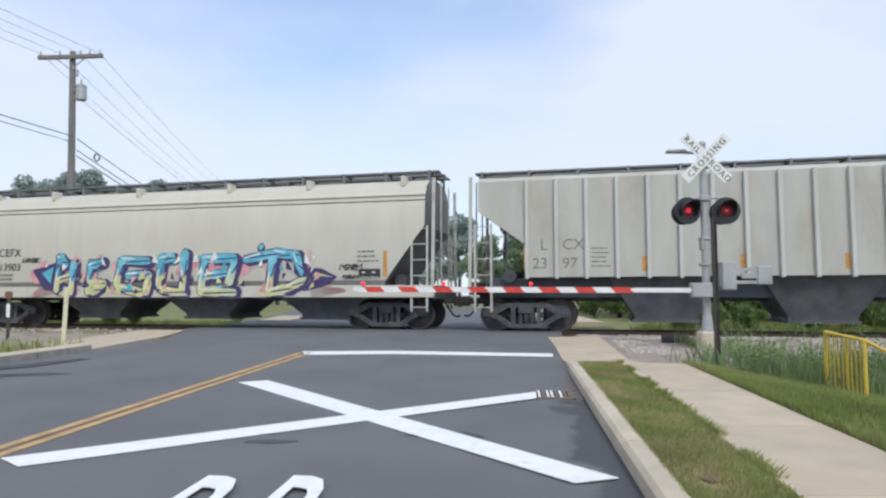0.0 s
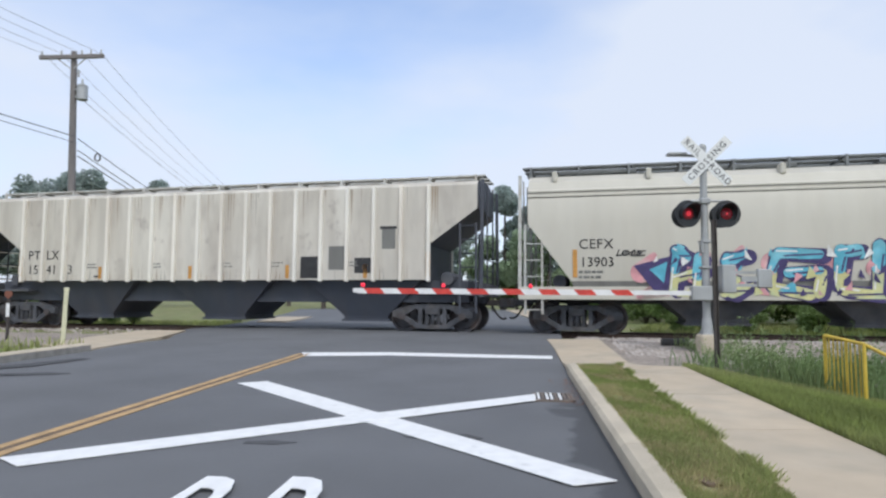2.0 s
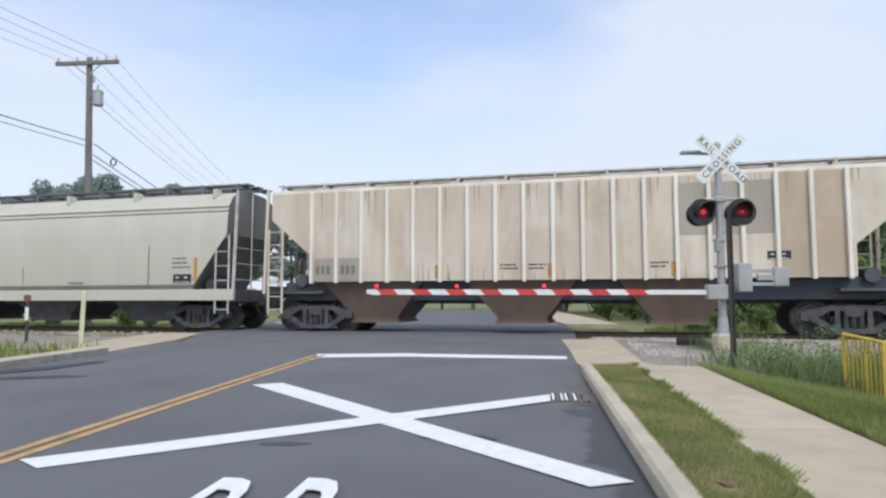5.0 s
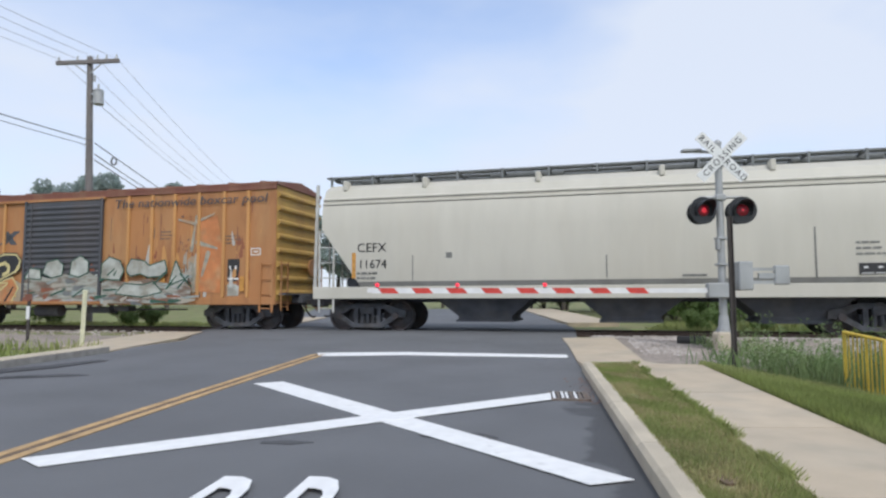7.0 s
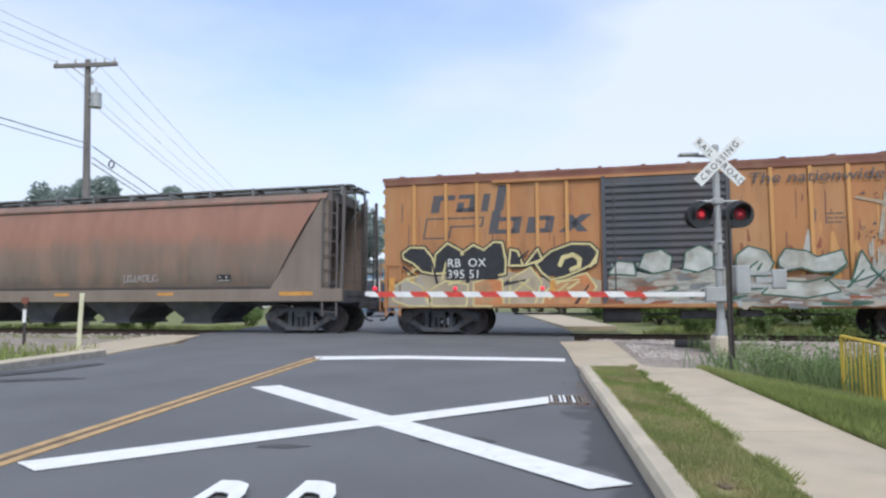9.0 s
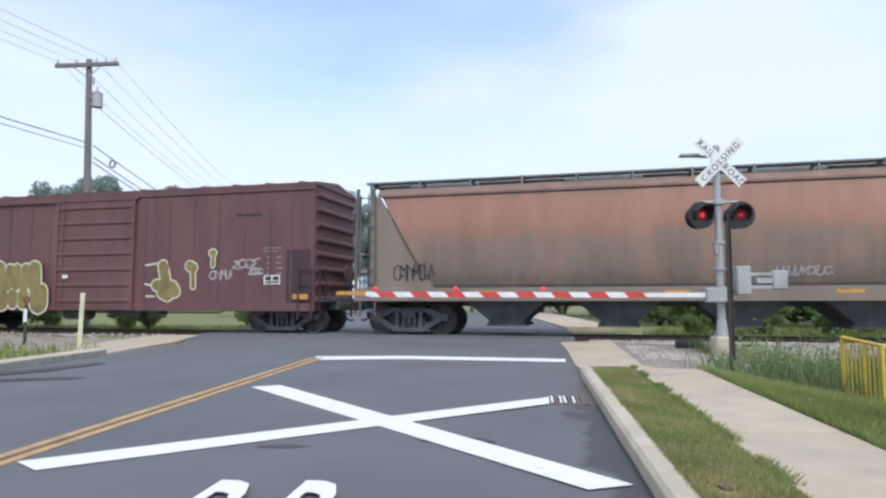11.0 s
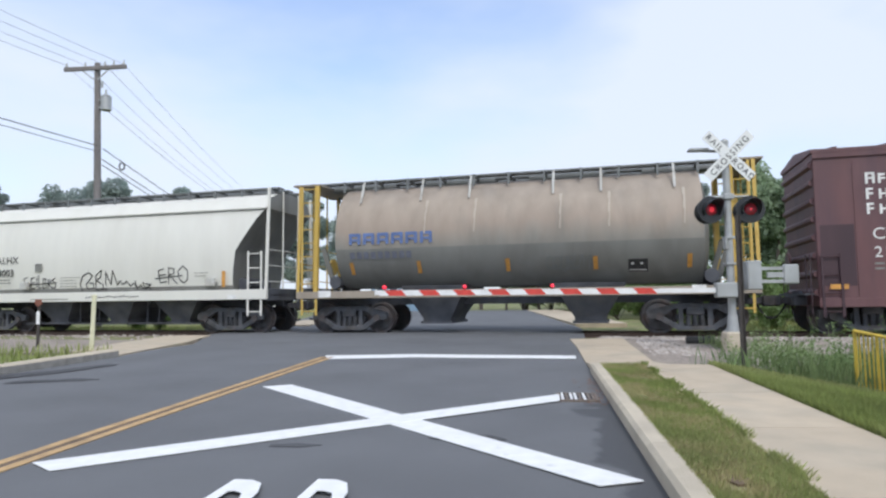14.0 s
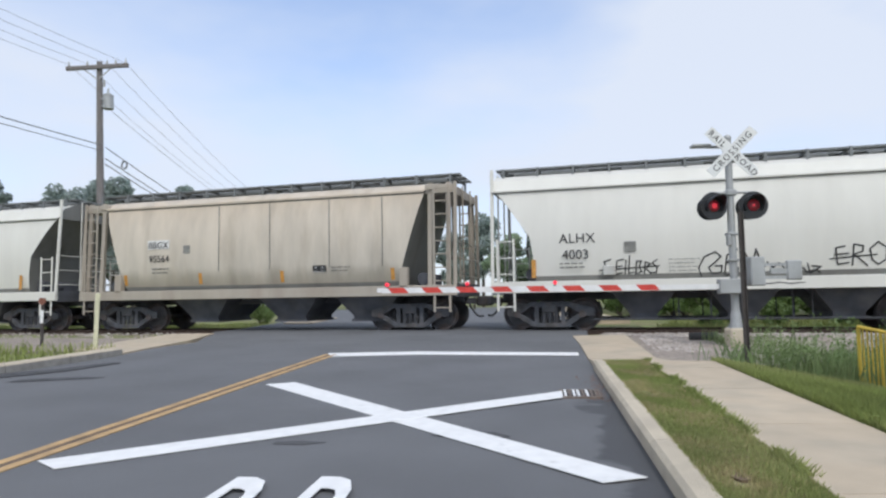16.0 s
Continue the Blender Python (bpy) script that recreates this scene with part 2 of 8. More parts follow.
def build_road():
    bm = bmesh.new()
    ys = [-40, -20, -12, -6, 0, 3, 6, 9, 12, 13.8, 15, 16.5, 18, 20, 22, 24, 27, 31, 36, 42, 50, 60]
    rows = []
    for y in ys:
        lo, hi = -7.95, 0.78
        if y > 15:
            lo -= 0.42 * (min(y, 20) - 15)
        if y > 9.5:
            hi += 0.06 * (y - 9.5)
        if y > 21:
            hi = 1.5 - 0.06 * (y - 21)
            lo -= 0.12 * (y - 21) ** 1.2
        rows.append([bm.verts.new((road_x(lo + (hi - lo) * k / 4, y), y, grade(y) + (0.012 if 0 < k < 4 else 0.0) + 0.0006 * max(0.0, y - 30) ** 1.2)) for k in range(5)])
    for a, b in zip(rows, rows[1:]):
        for k in range(4):
            bm.faces.new((a[k], a[k + 1], b[k + 1], b[k]))
    tagged(part("road", bm, ASPHALT), "smooth dark grey asphalt road up to the crossing", "road", "", "structure")


def stripe(name, a, b, w, material, label, lift=0.02):
    """A painted stripe laid on the road."""
    a, b = Vector((*a, 0)), Vector((*b, 0))
    d = (b - a).normalized()
    s = Vector((d.y, -d.x, 0)) * w / 2
    bm = bmesh.new()
    slab(bm, [(p.x, p.y) for p in (a - s, a + s, b + s, b - s)], lambda x, y: grade(y) + lift, 0.006)
    return tagged(part(name, bm, material), label, "road marking", "", "structure")


def build_markings():
    bm = bmesh.new()
    slab(bm, [(-2.52, 11.75), (-2.36, 11.2), (-0.88, 11.36), (1.83, 10.9), (1.9, 11.36), (-0.92, 11.86)], lambda x, y: grade(y) + 0.02, 0.006)
    tagged(part("stop_line", bm, LINE_WHITE), "white painted stop line across the lane", "road marking", "", "structure")
    for pts, lift in (([(0.79, 3.99), (1.08, 4.09), (-2.18, 8.2), (-2.5, 8.04)], 0.02), ([(-3.02, 4.53), (-2.77, 4.33), (0.98, 6.9), (1.03, 7.3)], 0.025)):
        bm = bmesh.new()
        slab(bm, pts, lambda x, y: grade(y) + lift, 0.006)
        tagged(part("cross_stripe", bm, LINE_WHITE), "white painted diagonal of the crossing mark", "road marking", "", "structure")
    for off in (-0.08, 0.08):
        stripe("centre_line", (road_x(-3.69 + off, -12), -12), (road_x(-3.685 + off, 11.55), 11.55), 0.085, LINE_YELLOW, "faded yellow painted centre line")
    stripe("centre_stain", (road_x(-3.69, -12), -12), (road_x(-3.685, 11.5), 11.5), 0.08, STAIN_BROWN, "brown stain between the yellow lines", 0.017)
    for x, y in ((-1.67, 2.33), (-1.15, 2.33)):
        me = lettering("R", 2.55, 0.003, squeeze=0.27)
        me.transform(Matrix.Rotation(radians(-90), 4, "X"))
        me.materials.append(LINE_WHITE)
        ob = new("road_letter", me)
        ob.matrix_basis = pose(x, y, grade(3.3) + 0.022, 1.12, 0, -6.2)
        tagged(ob, "white painted letter R on the asphalt", "road marking", "", "structure")


def build_dark_marks():
    """Dark marks and a worn oval on the asphalt."""
    mark_mat = mat("dark_asphalt_mark", (0.07, 0.071, 0.076), 0.9, var=0.25, scale=5, bump=0.4, bscale=90)
    for pts in ([(-6.1, 8.5), (-5.1, 8.75), (-5.0, 8.85), (-5.4, 8.95), (-6.1, 8.72)], [(-6.6, 8.9), (-6.0, 9.6), (-5.7, 10.6), (-5.9, 10.7), (-6.3, 9.9), (-6.9, 9.3)],
                [(-1.5, 5.0), (-1.25, 4.97), (-1.1, 5.04), (-1.3, 5.1), (-1.5, 5.07)], [(-0.3, 5.25), (0.1, 5.1), (0.32, 5.2), (0.2, 5.34), (-0.1, 5.38)]):
        bm = bmesh.new()
        slab(bm, pts, lambda x, y: grade(y) + 0.0175, 0.004)
        tagged(part("tar_mark", bm, mark_mat), "dark mark on the asphalt", "road marking", "", "structure")


def kerb_run(name, pts, w, h0, label, face=None):
    """Kerb stones end to end along a line."""
    top = tagged(new(name), label, "kerb", "", "structure")
    for a, b in zip(pts, pts[1:]):
        a, b = Vector((*a, 0)), Vector((*b, 0))
        n = max(1, round((b - a).length / 1.5))
        d = (b - a).normalized()
        s = Vector((d.y, -d.x, 0))
        for i in range(n):
            p, q = a.lerp(b, i / n) + d * 0.004, a.lerp(b, (i + 1) / n) - d * 0.004
            bm = bmesh.new()
            rings = []
            for e in (p, q):
                z = grade(e.y)
                rings.append([bm.verts.new((e + s * u) + Vector((0, 0, z + v))) for u, v in ((0, -0.25), (0, h0 - 0.03), (0.03, h0), (w, h0 + 0.004), (w, -0.25))])
            for k in range(5):
                bm.faces.new((rings[0][k], rings[0][(k + 1) % 5], rings[1][(k + 1) % 5], rings[1][k]))
            bm.faces.new(rings[0][::-1])
            bm.faces.new(rings[1])
            bmesh.ops.recalc_face_normals(bm, faces=bm.faces[:])
            bm.normal_update()
            stone = part("kerb_stone", bm, KERB, top)
            # side faces take the darker face material, the top stays pale
            if face:
                stone.data.materials.append(face)
                for p in stone.data.polygons:
                    p.material_index = 1 if p.normal.z < 0.3 else 0


def build_pavements():
    kerb_run("kerb_right", [(road_x(0.72, -9), -9), (road_x(0.73, 3), 3), (road_x(0.74, 9.3), 9.3)], 0.15, 0.13, "pale concrete kerb beside the grass strip")
    kerb_run("kerb_left", [(road_x(-7.75, 12.0), 12.0), (road_x(-7.9, 9.5), 9.5), (road_x(-8.4, 6.5), 6.5), (road_x(-8.6, -9), -9)], 0.18, 0.14, "pale topped concrete kerb with a darker face", KERB_FACE)
    ramp = lambda x, y: grade(y) + max(0.02, min(0.13, 0.13 - 0.11 * (y - 9.0) / 1.2))
    pave = tagged(new("pavement_right"), "pale concrete pavement slabs leading to the crossing", "pavement", "", "structure")
    ys = [-8.08 + 1.64 * i for i in range(11)] + [8.95]
    for a, b in zip(ys, ys[1:]):
        bm = bmesh.new()
        slab(bm, [(1.43 + 0.113 * a, a + 0.005), (2.43 + 0.099 * a, a + 0.005), (2.43 + 0.099 * b, b - 0.005), (1.43 + 0.113 * b, b - 0.005)], ramp, 0.12)
        part("slab", bm, CONCRETE, pave)
    for pts in ([(2.5, 8.97), (3.35, 8.97), (2.92, 9.6), (2.95, 10.4), (1.9, 10.4), (1.82, 9.6)],
                [(1.9, 10.42), (2.95, 10.42), (3.3, 12.9), (2.2, 12.9)], [(2.2, 12.92), (3.3, 12.92), (3.72, 15.6), (2.46, 15.4)]):
        bm = bmesh.new()
        slab(bm, pts, ramp, 0.12)
        part("slab", bm, CONCRETE, pave)
    left = tagged(new("pavement_left"), "pale concrete pavement slab beside the crossing", "pavement", "", "structure")
    for pts in ([(-6.5, 12.0), (-7.9, 12.9), (-8.2, 15.3), (-6.6, 15.3)], [(-6.6, 15.32), (-8.2, 15.32), (-8.5, 18.6), (-7.3, 18.6)]):
        bm = bmesh.new()
        slab(bm, pts[::-1], lambda x, y: grade(y) + 0.03, 0.12)
        part("slab", bm, CONCRETE, left)
    bm = bmesh.new()
    slab(bm, [(-18, 14.3), (-8.3, 13.0), (-8.2, 17.2), (-18, 19.6)], lambda x, y: grade(y) - 0.02, 0.2)
    tagged(part("gravel_verge", bm, BALLAST), "brown grey gravel between kerb and rails", "gravel", "", "structure")
    # grass strip between kerb and slabs
    bm = bmesh.new()
    slab(bm, [(road_x(0.86, -9), -9), (1.42 - 0.113 * 9, -9), (1.42 + 0.113 * 8.9, 8.9), (2.4, 9.1), (road_x(0.86, 9.25), 9.25)], lambda x, y: grade(y) + 0.11, 0.3)
    tagged(part("grass_strip", bm, GRASS_GROUND), "narrow grass strip between kerb and pavement", "grass", "", "structure")
    bm = bmesh.new()
    slab(bm, [(2.46 - 0.099 * 9, -9), (6, -9), (6.0, 6), (4.6, 8.6), (3.37, 8.9)], lambda x, y: grade(y) + 0.10 - 0.35 * max(0.0, x - 3.2) / 2.0 - (0 if x < 5.9 else 0.4), 0.4)
    tagged(part("grass_bank", bm, GRASS_GROUND), "grass bank falling from the pavement to the ditch", "grass", "", "structure")
    # far side of the crossing
    far = tagged(new("pavement_far"), "pale concrete kerb and pavement beyond the rails", "pavement", "", "structure")
    for pts in ([(4.1, 24.3), (6.0, 24.3), (6.5, 30), (4.35, 30)], [(4.35, 30.03), (6.5, 30.03), (7.4, 42), (4.9, 42)], [(4.9, 42.03), (7.4, 42.03), (8.6, 60), (5.7, 60)], [(-7.4, 26), (-6.2, 26), (-6.6, 33), (-8.2, 33)]):
        bm = bmesh.new()
        slab(bm, pts, lambda x, y: 0.05, 0.3)
        part("slab", bm, CONCRETE, far)


def build_track():
    bed = bmesh.new()
    prof = [(-2.7, -0.42), (-1.75, -0.13), (1.75, -0.13), (2.7, -0.42)]
    for s0, s1 in ((-400, -9.0), (3.55, 400)):
        a = [bed.verts.new((s0, y, z)) for y, z in prof]
        b = [bed.verts.new((s1, y, z)) for y, z in prof]
        for k in range(3):
            bed.faces.new((a[k], b[k], b[k + 1], a[k + 1]))
        bed.faces.new(b)
        bed.faces.new(a[::-1])
    ob = part("ballast_bed", bed, BALLAST, at=TRACK)
    tagged(ob, "grey brown ballast bed under the rails", "ballast", "", "structure")
    prof = [(-0.075, -0.17), (0.075, -0.17), (0.075, -0.155), (0.012, -0.13), (0.012, -0.045), (0.036, -0.03), (0.036, 0.0), (-0.036, 0.0), (-0.036, -0.03), (-0.012, -0.045), (-0.012, -0.13), (-0.075, -0.155)]
    for side in (-0.753, 0.753):
        bm = bmesh.new()
        a = [bm.verts.new((-400, y + side, z)) for y, z in prof]
        b = [bm.verts.new((400, y + side, z)) for y, z in prof]
        for k in range(12):
            bm.faces.new((a[k], b[k], b[(k + 1) % 12], a[(k + 1) % 12]))
        bmesh.ops.recalc_face_normals(bm, faces=bm.faces[:])
        tagged(part("rail", bm, RAIL_STEEL, at=TRACK), "worn steel rail on timber sleepers", "rail", "", "structure")
    me = mesh_of("sleeper", bm_box(-0.115, 0.115, -1.3, 1.3, -0.3, -0.165, bevel=0.01), mat("sleeper_wood", (0.07, 0.055, 0.045), 0.9, per=0.25, stretch=(1, 4, 1)))
    for i in range(-160, 160):
        s = i * 0.52
        if -9.3 < s < 3.6:
            continue
        if abs(s) < 32:
            ob = new("sleeper", me)
            ob.matrix_basis = TRACK @ pose(s, 0.03 * noise.noise((i, 0, 0)), 0.006, 0, 0, 0.8 * noise.noise((i, 5, 0)))
            tagged(ob, "dark weathered timber sleeper in the ballast", "sleeper", "sleepers under the rails")


build_ground()
build_road()
build_markings()
build_dark_marks()
build_pavements()
build_track()


# ---- the train ----
def piecewise(table, z):
    if z <= table[0][0]:
        return table[0][1]
    for (z0, x0), (z1, x1) in zip(table, table[1:]):
        if z <= z1:
            return x0 + (x1 - x0) * (z - z0) / (z1 - z0)
    return table[-1][1]


def loft_body(half, ends, extra=()):
    """A hull from a half section (y, z), bottom to top, whose end stands at ends(z)."""
    zs = sorted(set(extra))
    pts = []
    for (y0, z0), (y1, z1) in zip(half, half[1:]):
        pts.append((y0, z0))
        for z in zs:
            if z0 + 0.01 < z < z1 - 0.01:
                k = (z - z0) / (z1 - z0)
                pts.append((y0 + (y1 - y0) * k, z))
    pts.append(half[-1])
    bm = bmesh.new()
    rings = {}
    for side in (-1, 1):
        for end in (-1, 1):
            rings[side, end] = [bm.verts.new((end * piecewise(ends, z), side * y, z)) for y, z in pts]
    n = len(pts)
    for k in range(n - 1):
        bm.faces.new((rings[-1, -1][k], rings[-1, 1][k], rings[-1, 1][k + 1], rings[-1, -1][k + 1]))
        bm.faces.new((rings[1, 1][k], rings[1, -1][k], rings[1, -1][k + 1], rings[1, 1][k + 1]))
        bm.faces.new((rings[-1, 1][k], rings[1, 1][k], rings[1, 1][k + 1], rings[-1, 1][k + 1]))
        bm.faces.new((rings[1, -1][k], rings[-1, -1][k], rings[-1, -1][k + 1], rings[1, -1][k + 1]))
    bm.faces.new((rings[-1, -1][0], rings[1, -1][0], rings[1, 1][0], rings[-1, 1][0]))
    bm.faces.new((rings[-1, -1][-1], rings[-1, 1][-1], rings[1, 1][-1], rings[1, -1][-1]))
    bmesh.ops.remove_doubles(bm, verts=bm.verts[:], dist=0.001)
    bmesh.ops.recalc_face_normals(bm, faces=bm.faces[:])
    bm.normal_update()
    # end and downward faces get a darker second material: shade in the colour
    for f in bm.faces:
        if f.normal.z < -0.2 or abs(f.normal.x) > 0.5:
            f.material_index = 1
    return bm


def rounded(bm, name, material, angle=30, second=None):
    me = mesh_of(name, bm, material, True)
    if second:
        me.materials.append(second)
    me.set_sharp_from_angle(angle=radians(angle))
    return me


def truck_meshes():
    bm = bmesh.new()
    for side in (-1, 1):
        y0, y1 = sorted((side * 0.98, side * 1.12))
        prism(bm, [(-1.2, 0.42), (-1.2, 0.6), (-1.05, 0.66), (-0.5, 0.8), (0.5, 0.8), (1.05, 0.66), (1.2, 0.6), (1.2, 0.42), (0.95, 0.4), (0.52, 0.66), (-0.52, 0.66), (-0.95, 0.4)], y0, y1)
        prism(bm, [(-0.95, 0.4), (-0.8, 0.48), (-0.38, 0.22), (0.38, 0.22), (0.8, 0.48), (0.95, 0.4), (0.45, 0.1), (-0.45, 0.1)], y0, y1)
        for x in (-0.42, 0.3):
            prism(bm, [(x, 0.2), (x + 0.12, 0.2), (x + 0.12, 0.7), (x, 0.7)], y0 + 0.01, y1 - 0.01)
    box(bm, -0.22, 0.22, -1.15, 1.15, 0.5, 0.74, 0.02)
    box(bm, -0.3, 0.3, -0.3, 0.3, 0.7, 0.95, 0.02)
    for x in (-0.4, 0.4):
        box(bm, x - 0.08, x + 0.08, -1.0, 1.0, 0.38, 0.5)
    bmesh.ops.recalc_face_normals(bm, faces=bm.faces[:])
    frame_me = mesh_of("truck_frame", bm, TRUCK)
    bm = bmesh.new()
    for i in range(3):
        x = -0.17 + 0.17 * i
        bmesh.ops.create_cone(bm, cap_ends=True, segments=10, radius1=0.05, radius2=0.05, depth=0.3, matrix=pose(x, 0, 0.37))
        for k in range(5):
            bmesh.ops.create_cone(bm, cap_ends=True, segments=10, radius1=0.075, radius2=0.075, depth=0.03, matrix=pose(x, 0, 0.26 + 0.055 * k))
    spring_me = mesh_of("springs", bm, TRUCK)
    bm = bmesh.new()
    for side in (-1, 1):
        prof = [(0.09, 0.06), (0.12, 0.07), (0.14, 0.02), (0.36, 0.0), (0.4, 0.04), (0.457, 0.05), (0.457, -0.07), (0.48, -0.08), (0.48, -0.1), (0.09, -0.1)]
        rings = [[bm.verts.new((r * math.cos(a), side * (0.753 + y), r * math.sin(a))) for r, y in prof] for a in [math.tau * i / 28 for i in range(28)]]
        for i in range(28):
            for k in range(len(prof)):
                j = (k + 1) % len(prof)
                bm.faces.new((rings[i][k], rings[i][j], rings[(i + 1) % 28][j], rings[(i + 1) % 28][k]))
        for i in range(3):
            a = math.tau * i / 3
            box(bm, -0.02, 0.02, side * 1.0 - 0.02, side * 1.0 + 0.02, 0.05, 0.09, m=pose(0, 0, 0, 0, math.degrees(a), 0))
        bmesh.ops.create_cone(bm, cap_ends=True, segments=14, radius1=0.1, radius2=0.1, depth=0.26, matrix=pose(0, side * 1.03, 0, 90))
    bmesh.ops.create_cone(bm, cap_ends=True, segments=14, radius1=0.09, radius2=0.09, depth=2.0, matrix=pose(0, 0, 0, 90))
    bmesh.ops.recalc_face_normals(bm, faces=bm.faces[:])
    return frame_me, spring_me, mesh_of("wheelset", bm, WHEEL)


# blue-grey bases raised so that haze over the dark steel is in the colour
TRUCK = mat("truck_cast_steel", (0.072, 0.076, 0.086), 0.85, 0.0, var=0.3, scale=5, other=(0.092, 0.084, 0.08), amount=0.7, oscale=3)
WHEEL = mat("wheel_steel", (0.075, 0.075, 0.082), 0.6, 0.2, var=0.3, scale=4, other=(0.1, 0.06, 0.04), amount=0.5, oscale=3)
GRIME_SHADE = mat("grimy_shaded_underframe", (0.085, 0.09, 0.104), 0.85, var=0.3, scale=2, other=(0.11, 0.105, 0.1), amount=0.5, oscale=1.5)
FRAME_ME, SPRING_ME, WHEEL_ME = truck_meshes()
WHEELS = []


def running_gear(car, length, sill, gear_material=None, inset=2.05):
    """Trucks with wheelsets, centre sill, couplers and air hoses."""
    for end in (-1, 1):
        tr = part("truck", FRAME_ME, None, car, "grimy cast steel freight truck", at=pose(end * (length / 2 - inset), 0, 0))
        for y in (-1.05, 1.05):
            part("spring_nest", SPRING_ME, None, tr, at=pose(0, y, 0))
        for x in (-0.89, 0.89):
            w = part("wheelset", WHEEL_ME, None, tr, "dark worn steel wheels on an axle", at=pose(x, 0, 0.457))
            WHEELS.append(w)
        bm = bmesh.new()
        x0 = length / 2
        box(bm, x0 - 0.75, x0 - 0.2, -0.09, 0.09, 0.76, 0.94, 0.02)
        box(bm, x0 - 0.24, x0 + 0.06, -0.17, 0.14, 0.7, 0.99, 0.04)
        box(bm, x0 - 0.02, x0 + 0.1, -0.17, -0.04, 0.72, 0.97, 0.03)
        bmesh.ops.transform(bm, matrix=pose(0, 0, 0, 0, 0, 180 if end < 0 else 0), verts=bm.verts[:])
        part("coupler", bm, STEEL_DARK, car)
        bm = bmesh.new()
        prev = None
        for k in range(7):
            a = k / 6
            p = Vector((end * (x0 - 0.45 + 0.45 * a), -0.32 * end, 0.8 - 0.42 * math.sin(a * math.pi * 0.62)))
            if prev:
                bar(bm, prev, p, 0.028)
            prev = p
        part("air_hose", bm, RUBBER, car)
    bm = bmesh.new()
    box(bm, -length / 2 + 0.6, length / 2 - 0.6, -0.33, 0.33, 0.84, 1.1)
    part("centre_sill", bm, gear_material or GRIME_SHADE, car)


RUBBER = mat("black_rubber", (0.02, 0.02, 0.02), 0.8)


def hopper_bays(car, xs, half_top, half_bot, top, bot, material, wide=1.3):
    for x in xs:
        bm = bmesh.new()
        ring = []
        for z, hx, hy in ((top, half_top, wide), (bot + 0.12, half_bot, wide * 0.72), (bot, half_bot, wide * 0.7)):
            ring.append([bm.verts.new((x + i * hx, j * hy, z)) for i, j in ((-1, -1), (1, -1), (1, 1), (-1, 1))])
        for a, b in zip(ring, ring[1:]):
            for k in range(4):
                bm.faces.new((a[k], a[(k + 1) % 4], b[(k + 1) % 4], b[k]))
        bm.faces.new(ring[0][::-1])
        bm.faces.new(ring[-1])
        box(bm, x - half_bot - 0.06, x + half_bot + 0.06, -wide * 0.74, wide * 0.74, bot - 0.05, bot + 0.02)
        bmesh.ops.recalc_face_normals(bm, faces=bm.faces[:])
        part("hopper_bay", bm, material, car)


def ladder(bm, x, y, z0, z1, w=0.42, n=None, r=0.018, axis="x"):
    n = n or max(2, round((z1 - z0) / 0.38))
    e = Vector((w / 2, 0, 0)) if axis == "x" else Vector((0, w / 2, 0))
    c = Vector((x, y, 0))
    for s in (-1, 1):
        flat(bm, c + e * s + Vector((0, 0, z0)), c + e * s + Vector((0, 0, z1)), 0.06, 0.02, (0, 1, 0) if axis == "x" else (1, 0, 0))
    for k in range(n):
        z = z0 + 0.12 + (z1 - z0 - 0.2) * k / (n - 1)
        bar(bm, c - e + Vector((0, 0, z)), c + e + Vector((0, 0, z)), r, 5)


def roof_walk(car, half, z, material, posts=13, wide=0.36):
    """A running board along the roof on small brackets."""
    for y in (-wide / 2 - 0.42, 0.0, wide / 2 + 0.42):
        part("walk_board", bm_box(-half, half, y - wide / 2, y + wide / 2, z, z + 0.045), material, car)
    for i in range(posts):
        bm = bmesh.new()
        x = -half + 0.25 + (2 * half - 0.5) * i / (posts - 1)
        box(bm, x - 0.03, x + 0.03, -0.95, 0.95, z - 0.06, z)
        for y in (-0.95, 0.95):
            box(bm, x - 0.03, x + 0.03, y - 0.03, y + 0.03, z - 0.32, z + 0.02)
        part("walk_support", bm, material, car)
    for i in range(4):
        x = -half * 0.75 + half * 1.5 * i / 3
        part("roof_hatch", bm_box(x - 1.1, x + 1.1, -0.3, 0.3, z - 0.14, z - 0.01, bevel=0.02), material, car)


